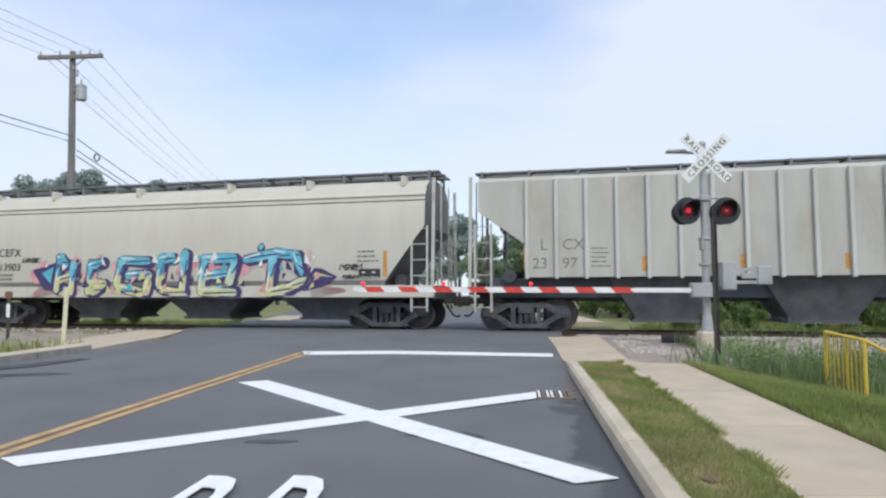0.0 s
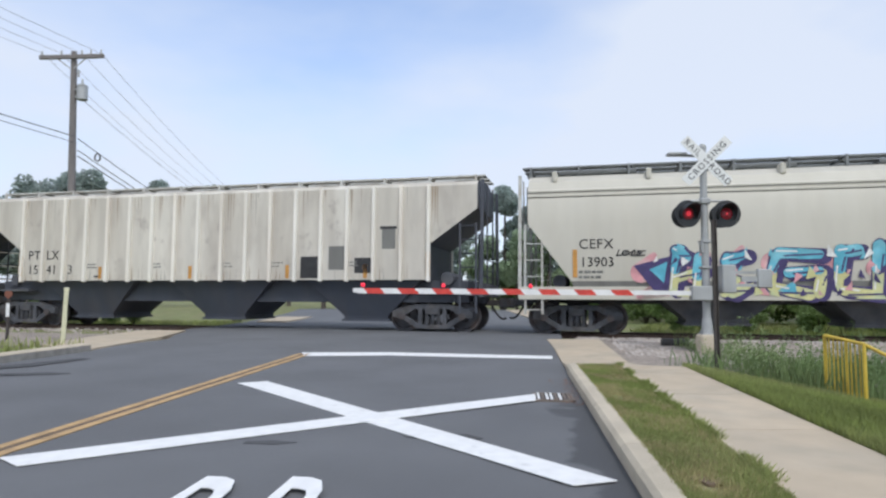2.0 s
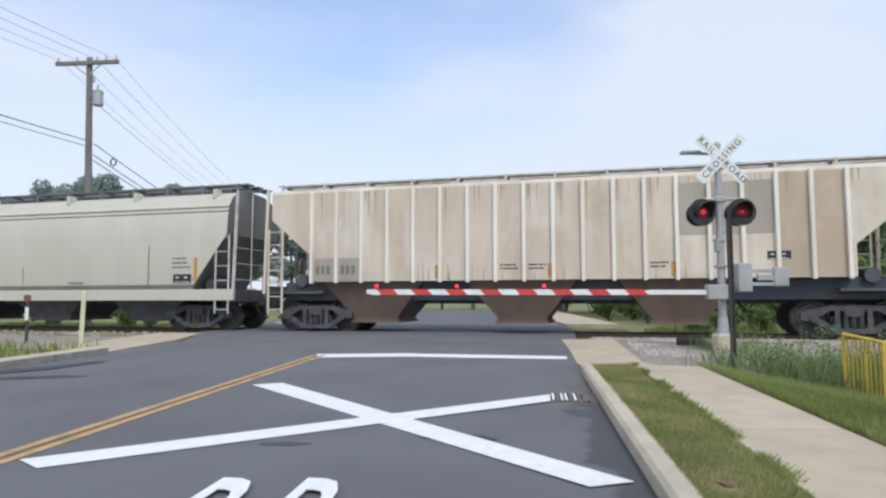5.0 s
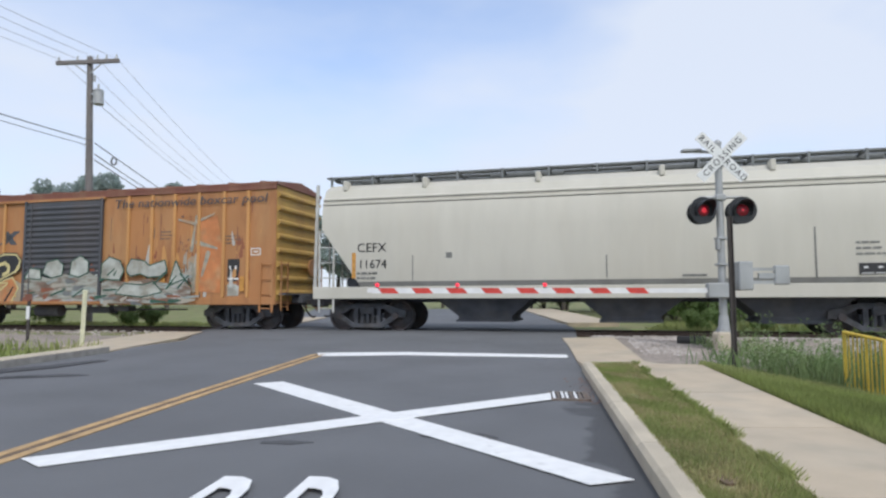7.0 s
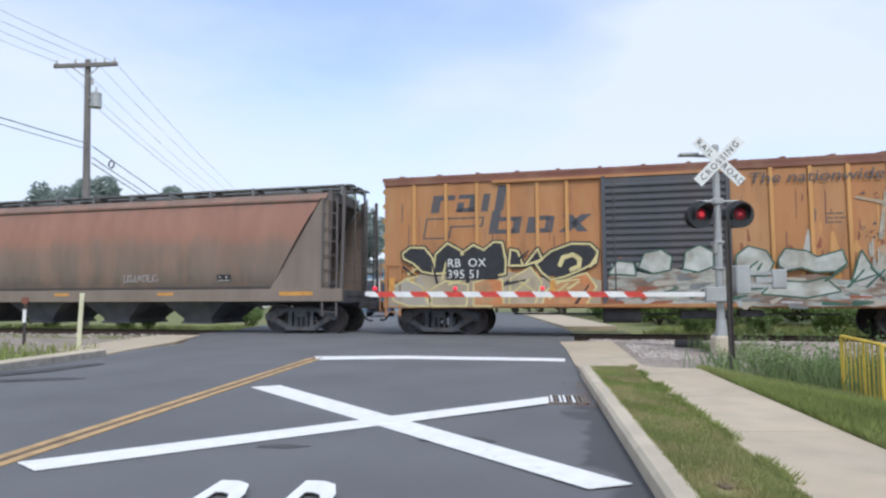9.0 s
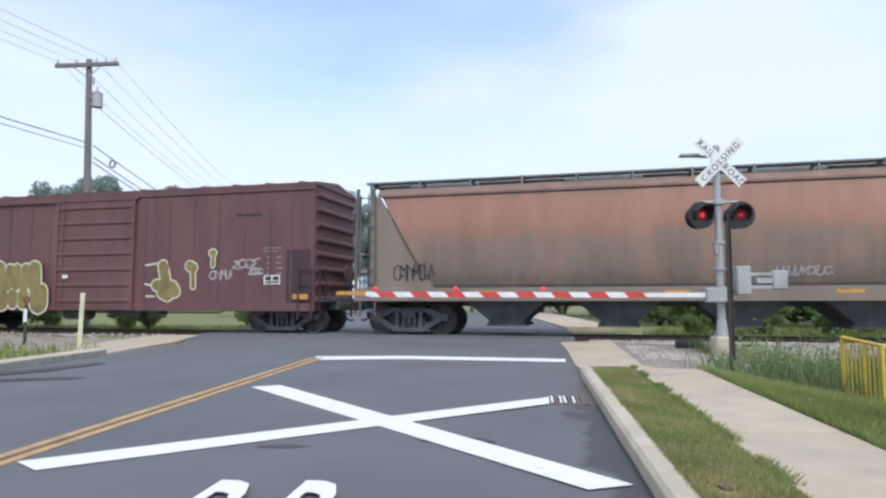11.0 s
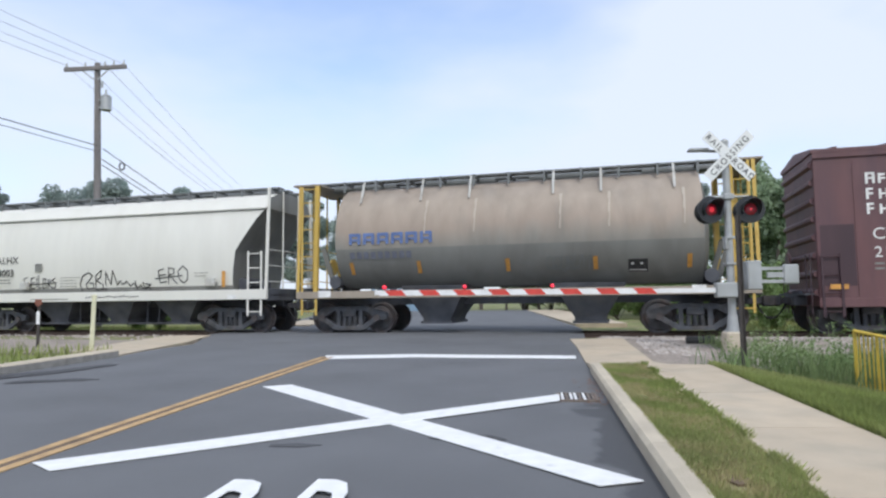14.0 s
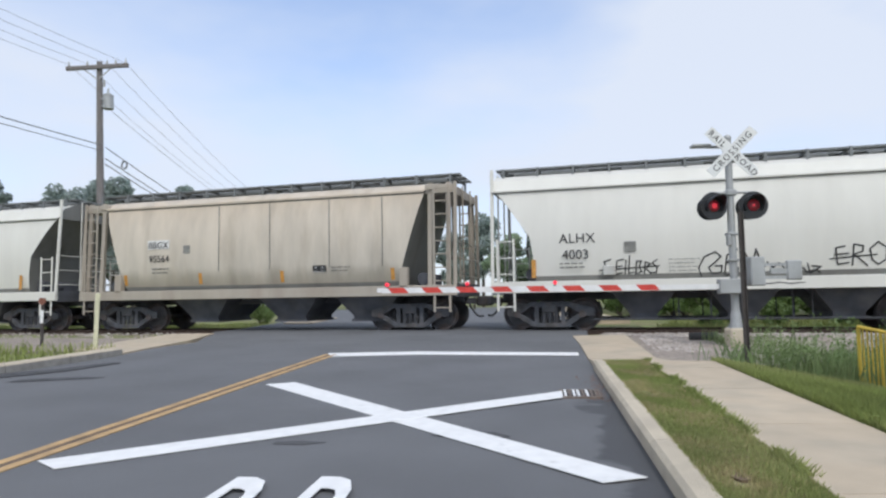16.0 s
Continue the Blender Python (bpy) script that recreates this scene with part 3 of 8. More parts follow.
def make_hopper(label, length, half, ends, extra, body_mat, sill=None, sill_mat=None, ribs=(), rib_z=(1.45, 4.22), bays=(), bay_mat=None, rail_mat=None,
                walk_mat=None, bay_top=1.3, bay_half=1.35, walk_z=None, ladder_top=3.0, post_top=None, posts=(), slope_mat=None, plates=None, wide=1.58, walk_half=None, bay_bot=0.42, shade_fill=None, post_mat=None):
    car = thing("covered_hopper_car", label, "hopper car", "cars of the freight train")
    rail_mat = rail_mat or body_mat
    part("hopper_body", rounded(loft_body(half, ends, extra), "hopper_body", body_mat, 28, slope_mat or GRIME_SHADE), None, car)
    top = half[-1][1]
    running_gear(car, length, sill)
    hopper_bays(car, bays, bay_half, bay_bot, bay_top, 0.33, bay_mat or GRIME_SHADE)
    # added dark box in place of the deep shade under the body
    if shade_fill:
        part("under_skirt", bm_box(-length / 2 + 1.0, length / 2 - 1.0, -1.0, 1.0, *shade_fill), P_NAVY, car)
    end = length / 2 - 0.5
    post_top = post_top or top - 0.12
    z = sill[0] + 0.1 if sill else 1.15
    if sill:
        for side in (-1, 1):
            y0, y1 = sorted((side * (wide - 0.14), side * (wide + 0.012)))
            part("side_sill", bm_box(-end, end, y0, y1, sill[0], sill[1], bevel=0.012), sill_mat, car)
    for e in (-1, 1):
        bm = bmesh.new()
        x0, x1 = sorted((e * (end - 1.9), e * end))
        box(bm, x0, x1, -1.4, 1.4, z, z + 0.07)
        box(bm, *sorted((e * end, e * (end - 0.12))), -1.5, 1.5, z - 0.14, z + 0.24, 0.01)
        part("end_platform", bm, GRIME_SHADE, car)
        for side in (-1, 1):
            bm = bmesh.new()
            ladder(bm, e * (end - 0.42), side * (wide - 0.02), 0.55, ladder_top, 0.46)
            part("ladder", bm, rail_mat, car)
            bm = bmesh.new()
            flat(bm, (e * (end - 0.04), side * (wide - 0.05), z), (e * (end - 0.04), side * (wide - 0.2), post_top), 0.09, 0.06)
            part("corner_post", bm, rail_mat, car)
            for x in posts:
                bm = bmesh.new()
                flat(bm, (e * x, side * (wide - 0.12), z), (e * x, side * (wide - 0.22), post_top), 0.13, 0.1)
                part("end_post", bm, rail_mat, car)
        bm = bmesh.new()
        for zz in (1.6, 2.1, 2.6):
            bar(bm, (e * (end - 0.04), -1.5, zz), (e * (end - 0.04), 1.5, zz), 0.016, 5)
        for y in (-0.5, 0.5):
            bar(bm, (e * (end - 0.04), y, z), (e * (end - 0.04), y, post_top), 0.025, 6)
        part("end_rail", bm, rail_mat, car)
        if plates:
            for side in (-1, 1):
                bm = bmesh.new()
                y0, y1 = sorted((side * (wide - 0.16), side * (wide - 0.08)))
                prism(bm, [(e * x, zz) for x, zz in plates], y0, y1)
                bmesh.ops.recalc_face_normals(bm, faces=bm.faces[:])
                part("end_plate", bm, sill_mat or body_mat, car)
        bm = bmesh.new()
        box(bm, *sorted((e * (end - 1.3), e * (end - 0.95))), -0.35, 0.35, z + 0.07, z + 0.55, 0.03)
        bmesh.ops.create_cone(bm, cap_ends=True, segments=14, radius1=0.19, radius2=0.19, depth=0.8, matrix=pose(e * (end - 1.1), -0.75, z + 0.4, 90))
        part("brake_cylinder", bm, GRIME_SHADE, car)
        if e < 0:
            bm = bmesh.new()
            bmesh.ops.create_cone(bm, cap_ends=True, segments=18, radius1=0.28, radius2=0.28, depth=0.05, matrix=pose(e * (end - 0.16), 0.75, 2.1, 0, 90, 0))
            bar(bm, (e * (end - 0.12), 0.75, z), (e * (end - 0.12), 0.75, 2.2), 0.03)
            part("brake_wheel", bm, rail_mat, car)
    for side in (-1, 1):
        for x in ribs:
            z0, z1 = rib_z
            while piecewise(ends, z0) < abs(x) - 0.08 and z0 < z1:
                z0 += 0.02
            y = half[1][0]
            y0, y1 = sorted((side * (y - 0.01), side * (y + 0.11)))
            part("side_post", bm_box(x - 0.05, x + 0.05, y0, y1, z0, z1, bevel=0.012), post_mat or body_mat, car)
    roof_walk(car, walk_half or end - 0.05, walk_z or top + 0.08, walk_mat or STEEL_GREY)
    return car


STEEL_GREY = mat("galvanised_steel", (0.2, 0.21, 0.21), 0.6, 0.4, var=0.15, scale=3)


def paint(name, color, dirt, amount=0.5, rough=0.55, streak=True, var=0.08, th=(0.45, 0.7)):
    return mat(name, color, rough, 0.0, var=var, scale=2.2, stretch=(1.0, 1.0, 0.25), other=dirt, amount=amount, oscale=0.8,
               ostretch=(1.6, 1.6, 0.22) if streak else (1, 1, 1), bump=0.06, bscale=3.0, thresh=th)


def layer(m, color, factor):
    """Mix one more colour into a paint by a node output."""
    n, l = m.node_tree.nodes, m.node_tree.links
    vm = [k for k in n if k.type == "VECT_MATH"][0]
    mx = n.new("ShaderNodeMix")
    mx.data_type = "RGBA"
    l.new(factor, mx.inputs[0])
    l.new(vm.inputs[0].links[0].from_socket, mx.inputs[6])
    mx.inputs[7].default_value = (*color, 1)
    l.new(mx.outputs[2], vm.inputs[0])
    return m


def soil(m, color, amount, scale=0.9, stretch=(1, 1, 0.6), thresh=(0.5, 0.68), shift=0.0):
    """Soft blotches of dirt in one more colour."""
    n, l = m.node_tree.nodes, m.node_tree.links
    tc, mp, t, r = n.new("ShaderNodeTexCoord"), n.new("ShaderNodeMapping"), n.new("ShaderNodeTexNoise"), n.new("ShaderNodeMapRange")
    mp.inputs["Scale"].default_value = stretch
    mp.inputs["Location"].default_value = (shift, shift * 0.7, shift * 0.3)
    t.inputs["Scale"].default_value, t.inputs["Detail"].default_value, t.inputs["Roughness"].default_value = scale, 8.0, 0.6
    l.new(tc.outputs["Object"], mp.inputs[0])
    l.new(mp.outputs[0], t.inputs["Vector"])
    l.new(t.outputs[0], r.inputs[0])
    r.inputs[1].default_value, r.inputs[2].default_value, r.inputs[4].default_value = thresh[0], thresh[1], amount
    return layer(m, color, r.outputs[0])


def panels(m, step, off, color, amount):
    """Each sheet between two posts weathered to its own degree."""
    n, l = m.node_tree.nodes, m.node_tree.links
    tc, sp = n.new("ShaderNodeTexCoord"), n.new("ShaderNodeSeparateXYZ")
    l.new(tc.outputs["Object"], sp.inputs[0])
    a, b, w, c = n.new("ShaderNodeMath"), n.new("ShaderNodeMath"), n.new("ShaderNodeTexWhiteNoise"), n.new("ShaderNodeMath")
    a.operation, b.operation, c.operation, w.noise_dimensions = "MULTIPLY_ADD", "FLOOR", "MULTIPLY", "1D"
    a.inputs[1].default_value, a.inputs[2].default_value = 1 / step, -off / step
    c.inputs[1].default_value = amount
    l.new(sp.outputs[0], a.inputs[0])
    l.new(a.outputs[0], b.inputs[0])
    l.new(b.outputs[0], w.inputs["W"])
    l.new(w.outputs["Value"], c.inputs[0])
    return layer(m, color, c.outputs[0])


def banded(name, bands, rough=0.6, blur=0.12, streak=0.25):
    """Weathered paint whose colour changes with height, with uneven edges and vertical streaks. bands: (height, colour)."""
    m = mat(name, bands[0][1], rough, var=0.12, scale=2.2, stretch=(1, 1, 0.25), bump=0.06, bscale=3.0)
    n, l = m.node_tree.nodes, m.node_tree.links
    tc = n.new("ShaderNodeTexCoord")
    sp = n.new("ShaderNodeSeparateXYZ")
    l.new(tc.outputs["Object"], sp.inputs[0])
    mp = n.new("ShaderNodeMapping")
    mp.inputs["Scale"].default_value = (1.2, 1.2, 0.3)
    l.new(tc.outputs["Object"], mp.inputs[0])
    t = n.new("ShaderNodeTexNoise")
    t.inputs["Scale"].default_value, t.inputs["Detail"].default_value = 1.6, 8.0
    l.new(mp.outputs[0], t.inputs["Vector"])
    ad = n.new("ShaderNodeMath")
    ad.operation = "MULTIPLY_ADD"
    l.new(t.outputs[0], ad.inputs[0])
    ad.inputs[1].default_value = streak * 4
    l.new(sp.outputs[2], ad.inputs[2])
    rp = n.new("ShaderNodeValToRGB")
    dv = n.new("ShaderNodeMath")
    dv.operation = "MULTIPLY_ADD"
    dv.inputs[1].default_value, dv.inputs[2].default_value = 0.2, -0.2 * streak * 2
    l.new(ad.outputs[0], dv.inputs[0])
    l.new(dv.outputs[0], rp.inputs[0])
    els = rp.color_ramp.elements
    els[0].position, els[0].color = bands[0][0] / 5, (*bands[0][1], 1)
    els[1].position, els[1].color = bands[-1][0] / 5, (*bands[-1][1], 1)
    for z, c in bands[1:-1]:
        e = els.new(z / 5)
        e.color = (*c, 1)
    vm = [k for k in n if k.type == "VECT_MATH"][0]
    l.new(rp.outputs[0], vm.inputs[0])
    return m


P_CREAM = paint("cream_car_paint", (0.56, 0.535, 0.46), (0.46, 0.44, 0.375), 0.25, var=0.035)
P_GREY = paint("pale_grey_car_paint", (0.46, 0.46, 0.42), (0.38, 0.33, 0.26), 0.4)
P_IVORY = paint("ivory_car_paint", (0.65, 0.62, 0.55), (0.3, 0.25, 0.2), 0.5)
P_TAN = paint("tan_car_paint", (0.62, 0.53, 0.43), (0.42, 0.33, 0.24), 0.45)
P_POST = paint("worn_ivory_post_paint", (0.82, 0.79, 0.71), (0.5, 0.36, 0.24), 0.35)
soil(panels(P_GREY, 0.803, 0.375, (0.5, 0.49, 0.43), 0.6), (0.33, 0.27, 0.2), 0.45, 1.1, (1.0, 1, 0.5), (0.52, 0.72))
soil(soil(panels(P_IVORY, 0.829, 0.48, (0.5, 0.46, 0.39), 0.5), (0.36, 0.32, 0.28), 0.55, 0.9, (1.4, 1, 0.6), (0.5, 0.72)), (0.26, 0.22, 0.2), 0.6, 2.2, (1, 1, 0.7), (0.6, 0.75), 3.0)
soil(soil(panels(P_TAN, 0.8, 0.2, (0.68, 0.6, 0.5), 0.6), (0.45, 0.34, 0.24), 0.5, 1.2, (1.2, 1, 0.5), (0.5, 0.7)), (0.75, 0.71, 0.62), 0.5, 0.5, (1, 1, 1), (0.5, 0.65), 5.0)
soil(P_CREAM, (0.46, 0.42, 0.34), 0.3, 0.6, (1.5, 1, 0.35), (0.5, 0.75))
P_RUST = banded("rust_red_car_paint", [(1.1, (0.21, 0.165, 0.13)), (1.55, (0.16, 0.13, 0.11)), (1.8, (0.2, 0.155, 0.125)), (2.7, (0.22, 0.15, 0.115)), (3.1, (0.3, 0.15, 0.105)), (3.9, (0.29, 0.15, 0.11)), (4.2, (0.2, 0.13, 0.1))])
P_RUST_FRAME = paint("brown_frame_paint", (0.23, 0.185, 0.15), (0.15, 0.11, 0.09), 0.6)
P_RUST_DARK = paint("dark_brown_end_paint", (0.1, 0.092, 0.092), (0.16, 0.12, 0.1), 0.5)
P_WHITE = paint("white_car_paint", (0.7, 0.69, 0.635), (0.56, 0.54, 0.48), 0.25, var=0.03)
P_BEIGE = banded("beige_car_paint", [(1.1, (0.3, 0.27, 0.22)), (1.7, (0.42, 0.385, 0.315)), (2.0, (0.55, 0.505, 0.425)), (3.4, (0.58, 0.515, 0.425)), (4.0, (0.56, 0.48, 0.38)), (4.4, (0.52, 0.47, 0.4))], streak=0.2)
soil(P_BEIGE, (0.36, 0.3, 0.22), 0.4, 1.0, (1.6, 1, 0.3), (0.52, 0.7))
soil(P_RUST, (0.36, 0.2, 0.13), 0.45, 0.8, (1.4, 1, 0.5), (0.52, 0.7))
P_BEIGE_FRAME = paint("dusty_beige_frame_paint", (0.4, 0.36, 0.3), (0.26, 0.2, 0.15), 0.5)
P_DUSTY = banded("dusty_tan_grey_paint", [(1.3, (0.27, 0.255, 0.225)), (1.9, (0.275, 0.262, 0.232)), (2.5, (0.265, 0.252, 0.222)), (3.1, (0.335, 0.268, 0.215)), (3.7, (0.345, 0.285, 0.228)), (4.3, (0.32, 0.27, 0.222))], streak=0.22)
soil(P_DUSTY, (0.17, 0.162, 0.145), 0.4, 0.9, (1.3, 1, 0.5), (0.52, 0.7))
P_DUSTY_FRAME = paint("dusty_sill_paint", (0.34, 0.29, 0.23), (0.2, 0.17, 0.14), 0.6)
P_ORANGE = paint("weathered_orange_paint", (0.42, 0.185, 0.068), (0.36, 0.2, 0.1), 0.6)
soil(soil(panels(P_ORANGE, 0.88, 0.3, (0.42, 0.2, 0.075), 0.5), (0.24, 0.095, 0.045), 0.6, 1.3, (1.3, 1, 0.5), (0.54, 0.72)), (0.5, 0.3, 0.14), 0.5, 0.7, (1.5, 1, 0.4), (0.5, 0.68), 4.0)
P_ORANGE_POST = paint("yellow_orange_post_paint", (0.56, 0.29, 0.1), (0.4, 0.2, 0.08), 0.5)
P_ORANGE_END = paint("weathered_yellow_end_paint", (0.52, 0.33, 0.09), (0.3, 0.16, 0.06), 0.5)
P_OXIDE = paint("oxide_red_car_paint", (0.14, 0.064, 0.066), (0.075, 0.044, 0.058), 0.65)
soil(P_OXIDE, (0.19, 0.095, 0.09), 0.5, 0.7, (1.3, 1, 0.4), (0.5, 0.7))
P_RUST_ROOF = paint("rusted_roof_paint", (0.2, 0.075, 0.05), (0.28, 0.17, 0.1), 0.5)
P_YELLOW = paint("yellow_rail_paint", (0.6, 0.41, 0.09), (0.42, 0.28, 0.1), 0.5)
P_DOOR = paint("dark_blue_grey_door_paint", (0.075, 0.078, 0.09), (0.13, 0.1, 0.09), 0.5)
# navy of the frames, also the tone for deep shade under bodies
P_NAVY = paint("dark_navy_frame_and_shade", (0.055, 0.063, 0.082), (0.08, 0.076, 0.078), 0.5)
P_BROWN_BAY = paint("brown_dusty_bay_paint", (0.16, 0.115, 0.09), (0.07, 0.055, 0.05), 0.6)

SMOOTH = [(1.5, 1.2), (1.575, 1.45), (1.58, 2.3), (1.58, 3.0), (1.55, 3.6), (1.5, 3.74), (1.53, 3.76), (1.53, 3.8), (1.47, 3.83), (1.47, 3.88), (1.5, 3.9), (1.5, 3.94), (1.42, 3.98), (1.3, 4.22), (0.95, 4.42), (0.5, 4.5), (0.05, 4.52)]
RIBBED = [(1.46, 1.5), (1.46, 4.2), (1.38, 4.3), (0.6, 4.46), (0.05, 4.48)]
CURVED = [(1.25, 1.15), (1.45, 1.45), (1.56, 2.1), (1.58, 2.8), (1.54, 3.5), (1.42, 4.0), (1.47, 4.04), (1.47, 4.1), (1.36, 4.12), (1.2, 4.28), (0.6, 4.42), (0.05, 4.45)]
DOMED = [(1.36, 1.2), (1.47, 1.5), (1.55, 2.0), (1.58, 2.5), (1.57, 2.95), (1.52, 3.4), (1.43, 3.85), (1.5, 3.88), (1.5, 3.93), (1.4, 3.96), (1.25, 4.25), (0.85, 4.42), (0.4, 4.5), (0.05, 4.52)]
BARREL = [(1.58 * math.sin(radians(a)), 2.84 - 1.68 * math.cos(radians(a))) for a in (28, 40, 52, 65, 78, 90, 102, 115, 128, 141, 154, 167, 178)]


def box_car(label, length, body, roof_mat, ribs, door, door_mat, z0, top, corrugated, end_mat=None, post_mat=None, gap=0.8, inset=2.05, ladder_mat=None):
    """A boxcar with side posts, a sliding door, ridged ends and a shallow ridged roof."""
    car = thing("boxcar", label, "boxcar", "cars of the freight train")
    e = length / 2 - gap
    y = 1.5
    bm = bmesh.new()
    box(bm, -e, e, -y, y, z0, top)
    part("car_side", bm, body, car)
    bm = bmesh.new()
    prism_pts = [(-y - 0.06, top - 0.02), (-y - 0.06, top + 0.07), (0, top + 0.27), (y + 0.06, top + 0.07), (y + 0.06, top - 0.02)]
    a = [bm.verts.new((-e - 0.06, py, pz)) for py, pz in prism_pts]
    b = [bm.verts.new((e + 0.06, py, pz)) for py, pz in prism_pts]
    bm.faces.new(a)
    bm.faces.new(b[::-1])
    for k in range(5):
        bm.faces.new((a[(k + 1) % 5], a[k], b[k], b[(k + 1) % 5]))
    n = round(2 * e / 1.1)
    for i in range(n):
        x = -e + 0.5 + (2 * e - 1.0) * i / (n - 1)
        for s in (-1, 1):
            flat(bm, (x, s * (y + 0.05), top + 0.085), (x, s * 0.05, top + 0.285), 0.09, 0.05, (0, 0, 1))
    bmesh.ops.recalc_face_normals(bm, faces=bm.faces[:])
    part("roof", bm, roof_mat, car)
    for s in (-1, 1):
        bm = bmesh.new()
        ys = sorted((s * (y - 0.01), s * (y + 0.05)))
        box(bm, -e - 0.02, e + 0.02, *ys, z0 - 0.02, z0 + 0.2, 0.01)
        part("side_sill", bm, body, car)
        bm = bmesh.new()
        box(bm, -e - 0.02, e + 0.02, *ys, top - 0.16, top, 0.01)
        part("side_plate", bm, roof_mat, car)
        for x in ribs:
            part("side_post", bm_box(x - 0.05, x + 0.05, *sorted((s * (y - 0.01), s * (y + 0.06))), z0 + 0.2, top - 0.16, bevel=0.015), post_mat or body, car)
        d0, d1 = door
        bm = bmesh.new()
        box(bm, d0, d1, *sorted((s * (y - 0.01), s * (y + 0.07))), z0 + 0.12, top - 0.2)
        dr = part("door", bm, door_mat, car)
        nr = corrugated
        for k in range(nr):
            z = z0 + 0.3 + (top - z0 - 0.75) * k / (nr - 1)
            prof = [(0, z - 0.06), (0.05, z - 0.02), (0.05, z + 0.03), (0, z + 0.07)]
            rb = bmesh.new()
            vs = [[rb.verts.new((x, s * (y + 0.066 + o), zz)) for o, zz in prof] for x in (d0 + 0.08, d1 - 0.08)]
            for q in range(4):
                rb.faces.new((vs[0][q], vs[0][(q + 1) % 4], vs[1][(q + 1) % 4], vs[1][q]))
            rb.faces.new(vs[0])
            rb.faces.new(vs[1][::-1])
            bmesh.ops.recalc_face_normals(rb, faces=rb.faces[:])
            part("door_ridge", rb, door_mat, dr)
        for x in (d0 + 0.02, d1 - 0.02):
            part("door_edge", bm_box(x - 0.05, x + 0.05, *sorted((s * (y + 0.06), s * (y + 0.11))), z0 + 0.1, top - 0.18), door_mat, dr)
        bm = bmesh.new()
        x = d0 + 0.3
        bar(bm, (x, s * (y + 0.13), z0 + 0.15), (x, s * (y + 0.13), top - 0.3), 0.02)
        part("lock_rod", bm, door_mat, dr)
        w = d1 - d0
        part("door_track", bm_box(d0 - w * 0.95, d1 + 0.1, *sorted((s * (y + 0.02), s * (y + 0.13))), z0 + 0.02, z0 + 0.1), body, car)
        part("door_track", bm_box(d0 - w * 0.95, d1 + 0.1, *sorted((s * (y + 0.02), s * (y + 0.1))), top - 0.22, top - 0.14), body, car)
    for en in (-1, 1):
        for k in range(8):
            bm = bmesh.new()
            z = z0 + 0.35 + (top - z0 - 0.65) * k / 7
            x = en * (e - 0.005)
            vs = [[bm.verts.new((x + en * o, yy, zz)) for o, zz in ((0, z - 0.11), (0.1, z - 0.04), (0.1, z + 0.03), (0, z + 0.11))] for yy in (-1.42, 1.42)]
            for q in range(3):
                bm.faces.new((vs[0][q], vs[0][q + 1], vs[1][q + 1], vs[1][q]))
            bm.faces.new(vs[0])
            bm.faces.new(vs[1][::-1])
            bm.faces.new((vs[0][3], vs[0][0], vs[1][0], vs[1][3]))
            bmesh.ops.recalc_face_normals(bm, faces=bm.faces[:])
            part("end_ridge", bm, end_mat or body, car)
        part("car_end", bm_box(*sorted((en * (e - 0.02), en * (e + 0.012))), -y + 0.03, y - 0.03, z0 + 0.1, top - 0.03), end_mat or body, car)
        for s in (-1, 1):
            bm = bmesh.new()
            ladder(bm, en * (e - 0.28), s * (y + 0.06), z0 - 0.25, z0 + 1.3, 0.42)
            part("ladder", bm, ladder_mat or body, car)
            bm = bmesh.new()
            ladder(bm, en * (e + 0.16), s * (y - 0.3), z0 - 0.2, z0 + 1.3, 0.42, axis="y")
            part("ladder", bm, ladder_mat or body, car)
        bm = bmesh.new()
        bmesh.ops.create_cone(bm, cap_ends=True, segments=18, radius1=0.28, radius2=0.28, depth=0.05, matrix=pose(en * (e + 0.2), 0.6, z0 + 1.2, 0, 90, 0))
        part("brake_wheel", bm, body, car)
        bm = bmesh.new()
        box(bm, *sorted((en * e, en * (e + 0.35))), -0.45, 0.45, z0 + 0.02, z0 + 0.28, 0.02)
        box(bm, *sorted((en * e, en * (e + 0.3))), -1.4, 1.4, z0 + 0.28, z0 + 0.33)
        part("end_platform", bm, GRIME_SHADE, car)
    running_gear(car, length, None, inset=inset)
    part("brake_valve", bm_box(0.3, 1.5, -1.1, -0.7, 0.5, 0.72, bevel=0.03), GRIME_SHADE, car)
    part("brake_valve", bm_box(1.7, 2.3, -1.15, -0.8, 0.56, 0.74, bevel=0.02), GRIME_SHADE, car)
    bm = bmesh.new()
    bmesh.ops.create_cone(bm, cap_ends=True, segments=16, radius1=0.2, radius2=0.2, depth=1.0, matrix=pose(-1.2, -0.85, 0.58, 0, 90, 0))
    part("air_tank", bm, GRIME_SHADE, car)
    bm = bmesh.new()
    bar(bm, (-4.2, -0.7, 0.62), (4.2, -0.7, 0.62), 0.025, 6)
    part("brake_rod", bm, GRIME_SHADE, car)
    car["half_length"] = length / 2
    return car


# ---- lettering and spray paint on the cars ----
PALE_TAG = mat("pale_grey_spray_paint", (0.4, 0.38, 0.38), 0.6, var=0.2, scale=5)
INK = mat("black_stencil_paint", (0.03, 0.03, 0.032), 0.6, var=0.2, scale=5)
FAINT = mat("faded_stencil_paint", (0.2, 0.2, 0.185), 0.7, var=0.3, scale=6)
CHALK = mat("white_stencil_paint", (0.72, 0.72, 0.7), 0.6, var=0.15, scale=5)
REFLECT = mat("orange_reflector_tape", (0.55, 0.27, 0.06), 0.5, var=0.2, scale=8)
